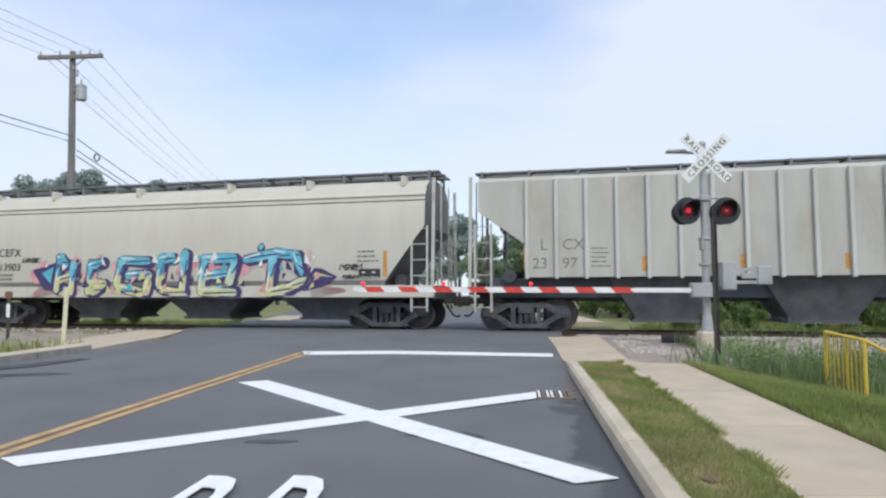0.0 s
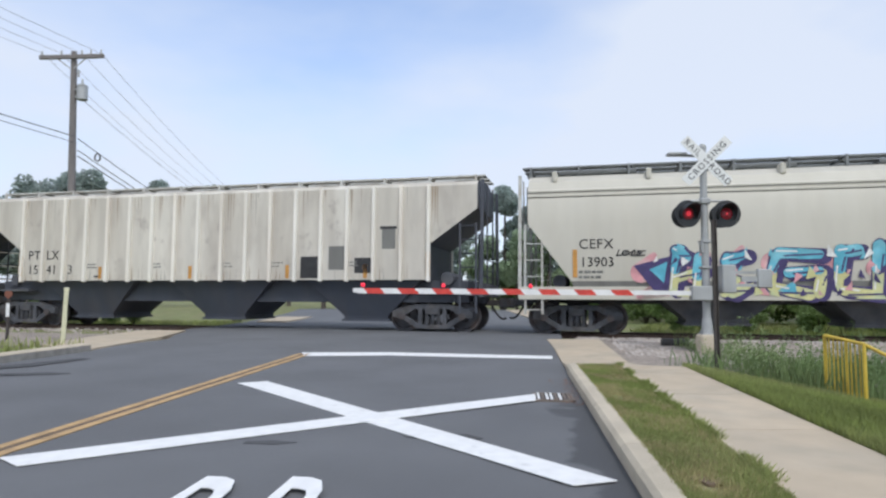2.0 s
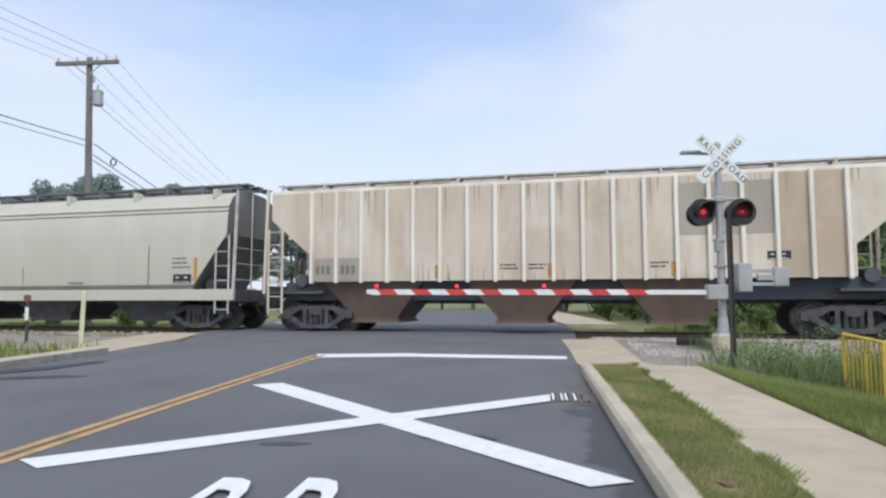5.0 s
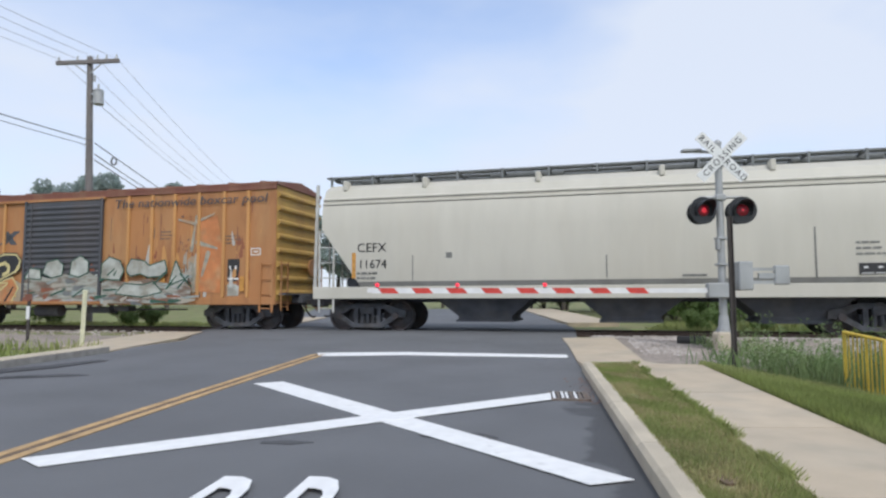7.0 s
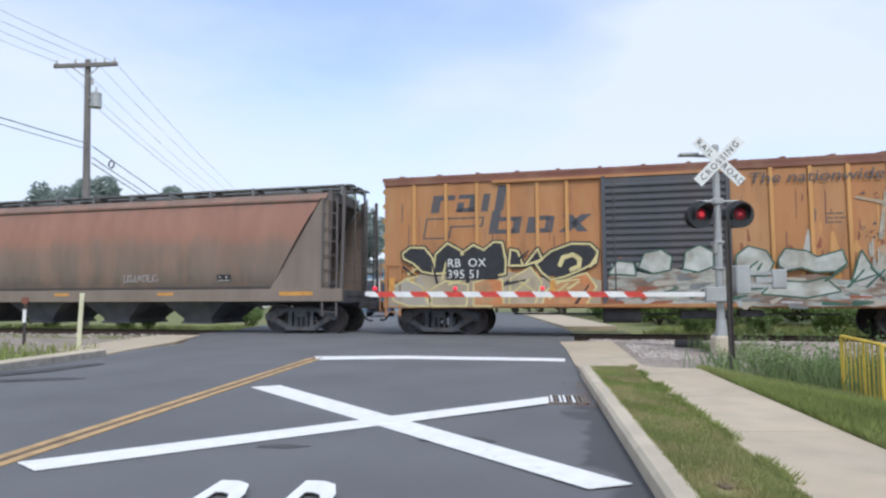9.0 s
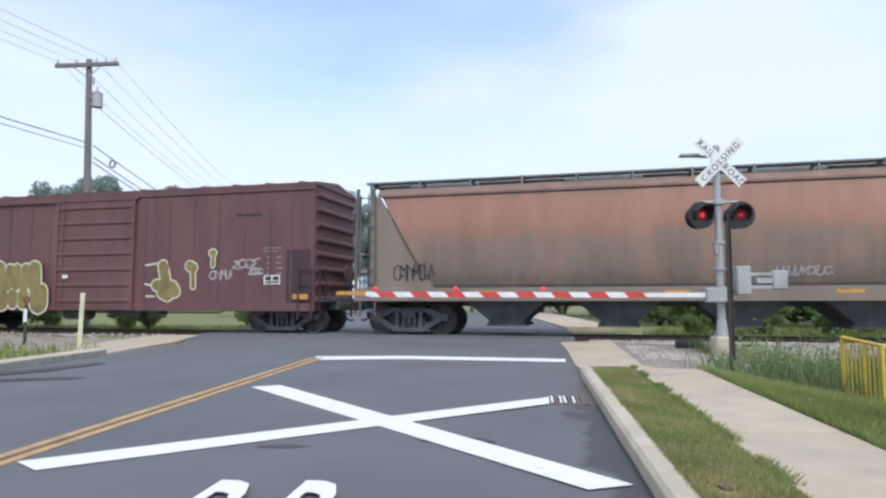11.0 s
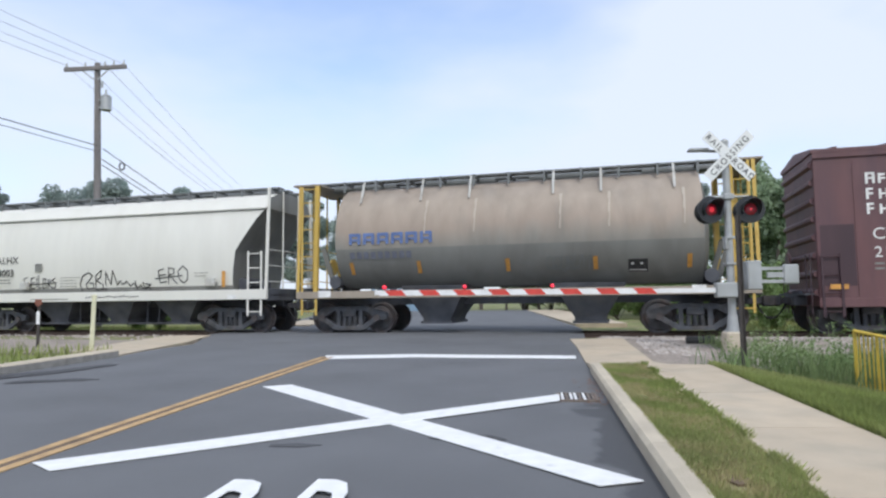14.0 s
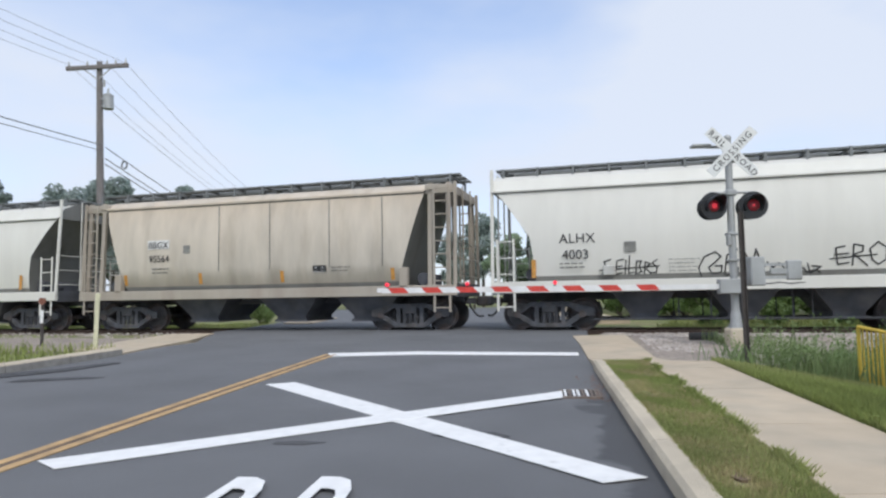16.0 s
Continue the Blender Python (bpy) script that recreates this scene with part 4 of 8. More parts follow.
BLUE = mat("faded_blue_paint", (0.11, 0.17, 0.36), 0.6, var=0.25, scale=4)
WORN_BLUE = mat("worn_blue_grey_paint", (0.14, 0.15, 0.19), 0.7, var=0.3, scale=4)
TEAL = mat("teal_spray_paint", (0.1, 0.4, 0.52), 0.5, var=0.2, scale=3, other=(0.25, 0.55, 0.62), amount=0.8, oscale=1.6)
LEMON = mat("pale_yellow_spray_paint", (0.6, 0.58, 0.27), 0.5, var=0.15, scale=3, other=(0.45, 0.55, 0.4), amount=0.8, oscale=1.8)
PURPLE = mat("dark_purple_spray_paint", (0.055, 0.04, 0.13), 0.5, var=0.2, scale=4)
PINK = mat("pink_spray_paint", (0.62, 0.3, 0.32), 0.6, var=0.2, scale=3, other=(0.56, 0.5, 0.45), amount=0.7, oscale=2.0)
BLACK_SPRAY = mat("black_spray_paint", (0.022, 0.022, 0.026), 0.5, var=0.25, scale=4)
SILVER = mat("silver_spray_paint", (0.36, 0.39, 0.37), 0.45, 0.2, var=0.2, scale=3, other=(0.2, 0.25, 0.24), amount=0.6, oscale=2.0)
GOLD = mat("dull_gold_spray_paint", (0.25, 0.2, 0.075), 0.5, 0.1, var=0.2, scale=3, other=(0.15, 0.11, 0.05), amount=0.6, oscale=2.0)
CREAM_LINE = mat("cream_outline_paint", (0.6, 0.58, 0.45), 0.5, var=0.12, scale=4)
CREAM_YELLOW = mat("cream_yellow_spray_paint", (0.58, 0.5, 0.24), 0.5, var=0.15, scale=4)
SAND_SPRAY = mat("sand_grey_spray_paint", (0.4, 0.33, 0.23), 0.55, var=0.2, scale=3, other=(0.28, 0.22, 0.16), amount=0.7, oscale=1.5)
ORANGE_SPRAY = mat("burnt_orange_spray_paint", (0.5, 0.19, 0.07), 0.55, var=0.2, scale=3, other=(0.42, 0.27, 0.14), amount=0.8, oscale=1.6)
PALE_SILVER = mat("pale_silver_spray_paint", (0.46, 0.475, 0.44), 0.5, 0.1, var=0.2, scale=3, other=(0.28, 0.26, 0.21), amount=0.8, oscale=2.2)
SMEAR = mat("smeared_silver_rust_paint", (0.33, 0.33, 0.29), 0.6, var=0.3, scale=5, stretch=(0.5, 1, 2.5), other=(0.16, 0.09, 0.06), amount=0.85, oscale=2.2, ostretch=(0.6, 1, 2.0), thresh=(0.48, 0.6))
FADED_TEAL = mat("faded_grey_teal_paint", (0.34, 0.33, 0.27), 0.6, var=0.25, scale=4, other=(0.42, 0.25, 0.13), amount=0.7, oscale=2.0)
YELLOW_SPRAY = mat("warm_yellow_spray_paint", (0.58, 0.4, 0.12), 0.5, var=0.2, scale=3, other=(0.5, 0.2, 0.07), amount=0.7, oscale=2.2)
GREEN_SPRAY = mat("dark_green_spray_paint", (0.04, 0.1, 0.07), 0.5, var=0.25, scale=3)


SHIFT = [0.0]      # where a car's lettering starts from, along the car


def sheet(car, name, shapes, y, material, label=""):
    """Flat painted shapes on the side that lies at -y; each a list of (x, z)."""
    bm = bmesh.new()
    for i, pts in enumerate(shapes):
        vs = [bm.verts.new((px + SHIFT[0], -((y(pz) if callable(y) else y) + 0.0004 * (i % 7)), pz)) for px, pz in pts]
        try:
            bm.faces.new(vs)
        except ValueError:
            pass
    bm.normal_update()
    for f in bm.faces:
        if f.normal.y > 0:
            f.normal_flip()
    return part(name, bm, material, car, label)


def skin(half, gap=0.018):
    """The hull's half width at a height, a little proud."""
    def at(z):
        for (y0, z0), (y1, z1) in zip(half, half[1:]):
            if z0 <= z <= z1:
                return y0 + (y1 - y0) * (z - z0) / (z1 - z0) + gap
        return half[0][0] + gap
    return at


def sheets(car, name, shapes, y, material):
    """The same, each shape a part of its own."""
    for pts in shapes:
        sheet(car, name, [pts], y, material)


def letter(text, x, y, z, size, material, car, spacing=1.0, squeeze=1.0):
    return write(text, x + SHIFT[0], y, z, size, material, car, spacing, squeeze)


def rect(x0, x1, z0, z1):
    return [(x0, z0), (x1, z0), (x1, z1), (x0, z1)]


def capsule(a, b, r, r2=None):
    """A rounded stroke from a to b."""
    r2 = r if r2 is None else r2
    ang = math.atan2(b[1] - a[1], b[0] - a[0])
    pts = [(a[0] + r * math.cos(ang + math.pi / 2 + math.pi * k / 7), a[1] + r * math.sin(ang + math.pi / 2 + math.pi * k / 7)) for k in range(8)]
    return pts + [(b[0] + r2 * math.cos(ang - math.pi / 2 + math.pi * k / 7), b[1] + r2 * math.sin(ang - math.pi / 2 + math.pi * k / 7)) for k in range(8)]


def stroke(pts, r):
    return [capsule(a, b, r) for a, b in zip(pts, pts[1:])]


def scrawl(rnd, x0, x1, z0, z1, r, loops=6):
    """A quick line of joined angular and looped marks."""
    out = []
    w = (x1 - x0) / loops
    for i in range(loops):
        cx = x0 + w * (i + 0.5)
        k = rnd.randrange(4)
        j = lambda v: v + rnd.uniform(-0.12, 0.12)
        if k == 0:
            path = [(j(-0.4), 0.1), (j(-0.3), j(0.95)), (j(0.1), j(0.5)), (j(0.4), 1.0), (j(0.45), 0.0)]
        elif k == 1:
            path = [(0.4 * math.cos(a) + j(0) * 0.4, 0.5 + 0.45 * math.sin(a)) for a in [0.6 + 0.9 * q for q in range(7)]] + [(0.55, j(0.3))]
        elif k == 2:
            path = [(j(0.4), j(0.9)), (j(-0.35), j(0.8)), (j(0.2), j(0.5)), (j(-0.4), j(0.1)), (j(0.5), j(0.05))]
        else:
            path = [(j(-0.3), 1.05), (j(-0.35), j(0.1)), (j(0.1), j(0.0)), (j(0.35), j(0.9)), (j(0.5), j(0.2))]
        out += stroke([(cx + px * w * 1.7 + 0.2 * w * (pz - 0.5), z0 + (z1 - z0) * pz) for px, pz in path], r)
    return out


def throw_up(car, letters, y, fill, line, edge, shadow=None, inner=None, rnd=None):
    """Bubble letters: an edge behind the fill, and a few inner strokes."""
    if shadow:
        sheet(car, "spray_shadow", [capsule((a[0] + 0.08, a[1] - 0.07), (b[0] + 0.08, b[1] - 0.07), r + edge * 1.5) for s in letters for a, b, r in s], y, shadow)
    for k, one in enumerate(letters):
        sheet(car, "spray_outline", [capsule(a, b, r + edge) for a, b, r in one], y + 0.004 + 0.0001 * k, line)
        sheet(car, "spray_fill", [capsule(a, b, r) for a, b, r in one], y + 0.009 + 0.0001 * k, fill)
    if inner:
        sheets(car, "spray_line", [capsule(((a[0] * 0.8 + b[0] * 0.2) + 0.02, a[1] * 0.8 + b[1] * 0.2), ((a[0] * 0.25 + b[0] * 0.75) + 0.03, a[1] * 0.25 + b[1] * 0.75), 0.028) for s in letters for a, b, r in s[1:]], y + 0.014, inner)


def bars(rnd, x0, x1, z, h, gap=0.03):
    """A row of small unreadable words as bars."""
    out, x = [], x0
    while x < x1 - 0.05:
        w = min(0.08 + rnd.random() * 0.16, x1 - x)
        out.append(rect(x, x + w, z, z + h))
        x += w + gap
    return out


def stencils(car, rnd, y, x, z, w, rows, material, h=0.05, step=0.1):
    sheet(car, "stencil", [b for k in range(rows) for b in bars(rnd, x, x + w * (0.7 + 0.3 * rnd.random()), z - step * k, h)], y, material)


def data_panel(car, y, x, z, w, h):
    sheet(car, "data_panel", [rect(x, x + w, z, z + h)], y, INK)
    sheet(car, "data_panel_lines", [rect(x + w * 0.06 + i * w * 0.47, x + w * 0.47 + i * w * 0.47, z + h * 0.08, z + h * 0.16) for i in (0, 1)]
          + [rect(x + w * (0.15 + 0.47 * i), x + w * (0.3 + 0.47 * i), z + h * 0.55, z + h * 0.7) for i in (0, 1)], (lambda q: y(q) + 0.005) if callable(y) else y + 0.004, CHALK)


def reflectors(car, y, xs, z0, z1, w=0.06):
    for x in xs:
        sheet(car, "reflector", [rect(x - w, x + w, z0, z1)], y, REFLECT)


def stays(car, xs, y0, z0, y1, z1, material):
    for x in xs:
        for s in (-1, 1):
            bm = bmesh.new()
            flat(bm, (x, s * y0, z0), (x, s * y1, z1), 0.06, 0.02)
            part("roof_bracket", bm, material, car)


# ---- the cars ----
P_GREYPOST = paint("pale_grey_post_paint", (0.54, 0.55, 0.52), (0.4, 0.36, 0.3), 0.3)


def grey_ribbed(length):
    SHIFT[0] = 0
    e = length / 2 - 0.77
    ribs = [-6.85 + 0.803 * i for i in range(18)]
    car = make_hopper("pale grey ribbed steel covered hopper car with rust stains", length, RIBBED, [(1.5, e - 1.3), (2.42, e - 1.3), (3.35, e), (4.6, e)], (2.42, 3.35), P_GREY,
                      ribs=ribs, post_mat=P_GREYPOST, bays=(-3.2, 0.6, 4.2), shade_fill=(0.95, 1.5), bay_bot=0.8, bay_mat=GRIME_SHADE, rail_mat=P_GREY, bay_top=1.6, bay_half=1.55)
    rnd = random.Random(3)
    y = 1.464
    letter("L", ribs[0] + 0.35, -y, 2.25, 0.42, FAINT, car)
    letter("CX", ribs[1] + 0.15, -y, 2.25, 0.42, FAINT, car)
    letter("23", ribs[0] + 0.14, -y, 1.74, 0.42, FAINT, car)
    letter("97", ribs[1] + 0.14, -y, 1.74, 0.42, FAINT, car)
    stencils(car, rnd, y, ribs[2] + 0.12, 2.25, 0.55, 5, FAINT, 0.04, 0.12)
    reflectors(car, y + 0.09, (ribs[0] - 0.02,), 1.7, 2.35)
    reflectors(car, y, [ribs[i] - 0.12 for i in (4, 7, 10, 13) if i < len(ribs)], 1.65, 2.05)
    return car


def cream_smooth(label, length, mark, number, mural):
    e = length / 2 - 0.77
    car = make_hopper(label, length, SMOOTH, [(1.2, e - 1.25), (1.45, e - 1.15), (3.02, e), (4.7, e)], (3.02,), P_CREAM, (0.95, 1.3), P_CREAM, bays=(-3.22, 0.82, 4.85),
                      rail_mat=STEEL_PALE, bay_top=1.25, bay_half=1.75, bay_bot=0.78, slope_mat=P_SHADE_PATCH, walk_z=4.7)
    rnd = random.Random(7)
    y = 1.592
    SHIFT[0] = 0.14 if mural else 0.0
    letter(mark, -6.9, -y, 2.32, 0.37, INK, car, spacing=1.05)
    letter(number, -6.87, -y, 1.84, 0.36, INK, car)
    stencils(car, rnd, y, -6.9, 1.66, 0.8, 2, FAINT, 0.07, 0.14)
    reflectors(car, y, (-7.0,), 1.55, 2.3)
    SHIFT[0] = -0.6
    data_panel(car, y, 6.75, 1.5, 0.66, 0.28)
    stencils(car, rnd, y, 6.7, 2.26, 0.75, 3, FAINT, 0.05, 0.14)
    reflectors(car, y, (7.55,), 1.55, 2.3)
    SHIFT[0] = 0.0
    for x in (-7.4, -4.9, -1.6, 1.7, 4.4, 7.4):
        for sd in (-1, 1):
            part("roof_bracket", bm_box(x - 0.07, x + 0.07, *sorted((sd * 1.0, sd * 1.36)), 4.2, 4.5, bevel=0.03), P_CREAM, car)
    if mural:
        sheets(car, "spray_cloud", [capsule((-5.3 + 1.05 * i + rnd.random() * 0.5, 1.6 + rnd.random() * 0.5), (-4.9 + 1.05 * i + rnd.random() * 0.5, 2.0 + rnd.random() * 0.4), 0.18 + 0.12 * rnd.random(), 0.08) for i in range(10)]
               + [capsule((-5.2, 1.05), (-4.5, 1.3), 0.1, 0.25), capsule((4.8, 1.15), (5.7, 1.15), 0.2, 0.05)], y, PINK)
        letters = []
        for x0, segs in ((-4.45, [((0, 0.25), (0.12, 1.3)), ((0.62, 0.2), (0.7, 1.1)), ((0.1, 0.55), (0.75, 0.75)), ((0.12, 1.3), (0.4, 1.1))]), (-3.15, [((0, 0.2), (0.1, 1.1)), ((0.0, 1.0), (0.5, 1.15)), ((0.1, 0.5), (0.55, 0.45)), ((0.5, 0.4), (0.2, 0.2))]),
                         (-2.2, [((0.1, 0.45), (0.25, 1.15)), ((0.3, 1.2), (1.2, 1.15)), ((0.1, 0.35), (1.0, 0.15)), ((1.2, 0.2), (1.3, 0.7)), ((0.5, 0.7), (1.2, 0.75))]),
                         (-0.55, [((0, 0.35), (0.1, 1.25)), ((0.1, 1.2), (0.45, 1.25)), ((0.1, 0.25), (0.85, 0.15)), ((0.85, 0.25), (0.95, 1.35))]), (0.85, [((0.1, 0.2), (0.2, 1.15)), ((0.2, 1.2), (1.15, 1.2)), ((0.2, 0.65), (0.9, 0.75)), ((0.1, 0.2), (1.2, 0.15)), ((1.1, 0.5), (1.2, 1.1))]),
                         (2.45, [((0.0, 1.15), (1.0, 1.35)), ((1.0, 1.35), (1.7, 1.25)), ((0.8, 0.2), (0.95, 1.2)), ((0.8, 0.15), (1.5, 0.3)), ((1.7, 1.25), (1.85, 0.75)), ((1.5, 0.3), (1.9, 0.5))])):
            letters.append([((x0 + a[0] + 0.08 * rnd.random(), 0.95 + a[1]), (x0 + b[0] + 0.08 * rnd.random(), 0.95 + b[1])) for a, b in segs])
        wedges = [[(-5.35, 1.85), (-4.4, 2.1), (-4.5, 1.15), (-4.85, 1.2)], [(4.4, 1.12), (4.6, 1.85), (5.0, 1.8), (5.5, 1.55), (5.0, 1.25)]]
        sheets(car, "mural_shadow", wedges, y + 0.004, PURPLE)
        for strokes in letters:
            sheet(car, "mural_shadow", [capsule((a[0] + 0.1, max(1.1, a[1] - 0.05)), (b[0] + 0.1, max(1.1, b[1] - 0.05)), 0.16, 0.2) for a, b in strokes], y + 0.004, PURPLE)
            sheet(car, "mural_edge", [capsule(a, b, 0.15, 0.155) for a, b in strokes], y + 0.007, PURPLE)
            sheet(car, "mural_glint", [capsule((a[0] - 0.06, a[1] + 0.05), (a[0] * 0.5 + b[0] * 0.5 - 0.05, a[1] * 0.5 + b[1] * 0.5 + 0.06), 0.02) for a, b in strokes], y + 0.0168, CHALK)
            top, low = [], []
            for a, b in strokes:
                m = ((a[0] + b[0]) / 2, (a[1] + b[1]) / 2)
                for p, q in ((a, m), (m, b)):
                    (top if (p[1] + q[1]) / 2 > 1.66 else low).append(capsule(p, q, 0.1 + 0.05 * rnd.random(), 0.09 + 0.06 * rnd.random()))
            sheet(car, "mural_lower", low, y + 0.01, LEMON)
            sheet(car, "mural_upper", top, y + 0.013, TEAL)
            sheet(car, "mural_lines", [capsule((a[0] + 0.1, a[1] * 0.5 + b[1] * 0.5 - 0.05), (b[0] + 0.08, b[1] * 0.8 + a[1] * 0.2), 0.022) for a, b in strokes], y + 0.016, PURPLE)
        sheets(car, "mural_shard", [[(-4.95, 1.75), (-4.5, 1.95), (-4.6, 1.4)], [(-1.9, 1.2), (-1.5, 1.45), (-1.45, 1.1)], [(1.3, 1.15), (1.7, 1.35), (1.75, 1.05)]], y + 0.011, TEAL)
        sheets(car, "mural_shard", [[(4.5, 1.3), (4.75, 1.6), (5.35, 1.55), (4.8, 1.7)], [(-4.3, 1.05), (-3.9, 1.3), (-3.7, 1.02)], [(-0.2, 1.0), (0.3, 1.2), (0.55, 1.0)], [(2.9, 1.0), (3.3, 1.25), (3.9, 1.02)]], y + 0.011, LEMON)
        for k in range(80):
            x, z, q = rnd.uniform(-4.9, 4.9), rnd.uniform(1.05, 2.15), 0.1 + 0.16 * rnd.random()
            sheet(car, "mural_shard", [[(x, z), (x + q, z + rnd.uniform(-0.1, 0.2)), (x + rnd.uniform(0, q), z + q * 1.3)]], y + 0.0175 + 0.0002 * k, (PURPLE, TEAL, PINK, CHALK)[k % 4] if z > 1.5 else (PURPLE, LEMON, PINK, LEMON)[k % 4])
        for x, z in ((0.4, 2.34), (3.0, 2.44)):
            sheet(car, "mural_dot", [capsule((x, z), (x + 0.02, z + 0.03), 0.12)], y + 0.008, PURPLE)
            sheet(car, "mural_dot", [capsule((x, z + 0.02), (x + 0.02, z + 0.04), 0.075)], y + 0.014, TEAL)
        for box4 in ((-5.75, -5.1, 2.12, 2.26), (5.6, 6.2, 1.75, 1.92), (5.65, 6.1, 1.5, 1.6)):
            sheet(car, "spray_tag", scrawl(rnd, *box4, 0.016, 5), y + 0.004, INK)
    else:
        sheets(car, "stain_line", [rect(5.2, 5.24, 1.45, 2.7), rect(-5.2, -5.17, 1.4, 2.2), rect(0.2, 0.23, 1.5, 2.1)], y, FAINT)
        sheets(car, "stencil", [rect(-4.2, -4.02, 2.1, 2.26), rect(2.1, 2.7, 1.5, 1.56)], y, FAINT)
    return car


STEEL_PALE = mat("pale_painted_steel", (0.5, 0.5, 0.47), 0.6, var=0.15, scale=4, other=(0.3, 0.25, 0.2), amount=0.5, oscale=3)
# grey that holds the shade of slope sheets; also plain patches, bars, braces
P_SHADE_PATCH = paint("slope_shade_and_patch_grey", (0.2, 0.2, 0.185), (0.12, 0.11, 0.1), 0.6)


BROWN_STAIN = paint("brown_dirt_stain", (0.36, 0.29, 0.21), (0.27, 0.2, 0.14), 0.5)
GREY_STAIN = paint("grey_dirt_stain", (0.4, 0.38, 0.33), (0.3, 0.28, 0.25), 0.5)


def weather(car, seed, ribs, y, off):
    """Thin runs of dirt down the side, thicker beside some posts."""
    rnd = random.Random(seed)
    for k in range(90):
        x = rnd.choice(ribs) + off + 0.07 + abs(rnd.gauss(0, 0.2)) % 0.5
        w = rnd.uniform(0.012, 0.05)
        if rnd.random() < 0.6:
            z1 = 4.18
            z0 = z1 - rnd.uniform(0.15, 1.2)
            pts = [(x + w * 0.45, z0), (x + w * 0.55, z0), (x + w, z1), (x, z1)]
        else:
            z0 = 1.52
            z1 = z0 + rnd.uniform(0.1, 0.6)
            pts = [(x, z0), (x + w, z0), (x + w * 0.6, z1), (x + w * 0.4, z1)]
        sheet(car, "dirt_run", [pts], y - 0.004 + 0.00003 * k, BROWN_STAIN if k % 3 else GREY_STAIN)


def ivory_ribbed(length):
    SHIFT[0] = -0.16
    e = length / 2 - 0.66
    ribs = [-6.98 + 0.829 * i for i in range(18)]
    car = make_hopper("ivory ribbed covered hopper car with black paint patches", length, RIBBED, [(1.5, e - 1.42), (2.5, e - 1.42), (3.52, e), (4.6, e)], (2.5, 3.52), P_IVORY,
                      ribs=ribs, post_mat=P_POST, bays=(-4.5, 0.32, 5.05), bay_mat=P_NAVY, rail_mat=P_NAVY, bay_top=1.5, bay_half=1.8, bay_bot=0.7, shade_fill=(0.85, 1.5), slope_mat=P_NAVY, ladder_top=3.1, walk_mat=STEEL_PALE, wide=1.52)
    y = 1.464
    weather(car, 70, ribs, y, 0.16)
    for k, (s, z) in enumerate((("PT", 2.2), ("15", 1.72))):
        letter(s, ribs[0] + 0.36, -y, z, 0.42, INK, car, spacing=1.1)
    letter("LX", ribs[1] + 0.26, -y, 2.2, 0.42, INK, car)
    letter("41", ribs[1] + 0.28, -y, 1.72, 0.42, INK, car)
    letter("3", ribs[2] + 0.28, -y, 1.72, 0.42, INK, car)
    sheets(car, "paint_patch", [rect(3.3, 3.95, 1.55, 2.2), rect(5.02, 5.62, 1.7, 2.15), rect(-4.0, -3.7, 1.6, 1.66)], y, INK)
    sheets(car, "paint_patch", [rect(4.2, 4.78, 1.8, 2.5), rect(5.86, 6.27, 2.4, 3.0)], y, P_SHADE_PATCH)
    sheet(car, "patch_edge", [rect(5.8, 6.32, 2.98, 3.06)], y + 0.004, INK)
    reflectors(car, y + 0.09, (ribs[0] + 0.16, ribs[-1] + 0.16), 1.6, 2.3)
    reflectors(car, y, [ribs[i] - 0.1 for i in (4, 8, 12, 15) if i < len(ribs)], 1.55, 1.95)
    rnd = random.Random(5)
    for i in (3, 6, 9, 11, 14):
        stencils(car, rnd, y, ribs[i] + 0.15, 2.0, 0.45, 2, FAINT, 0.04, 0.1)
    return car


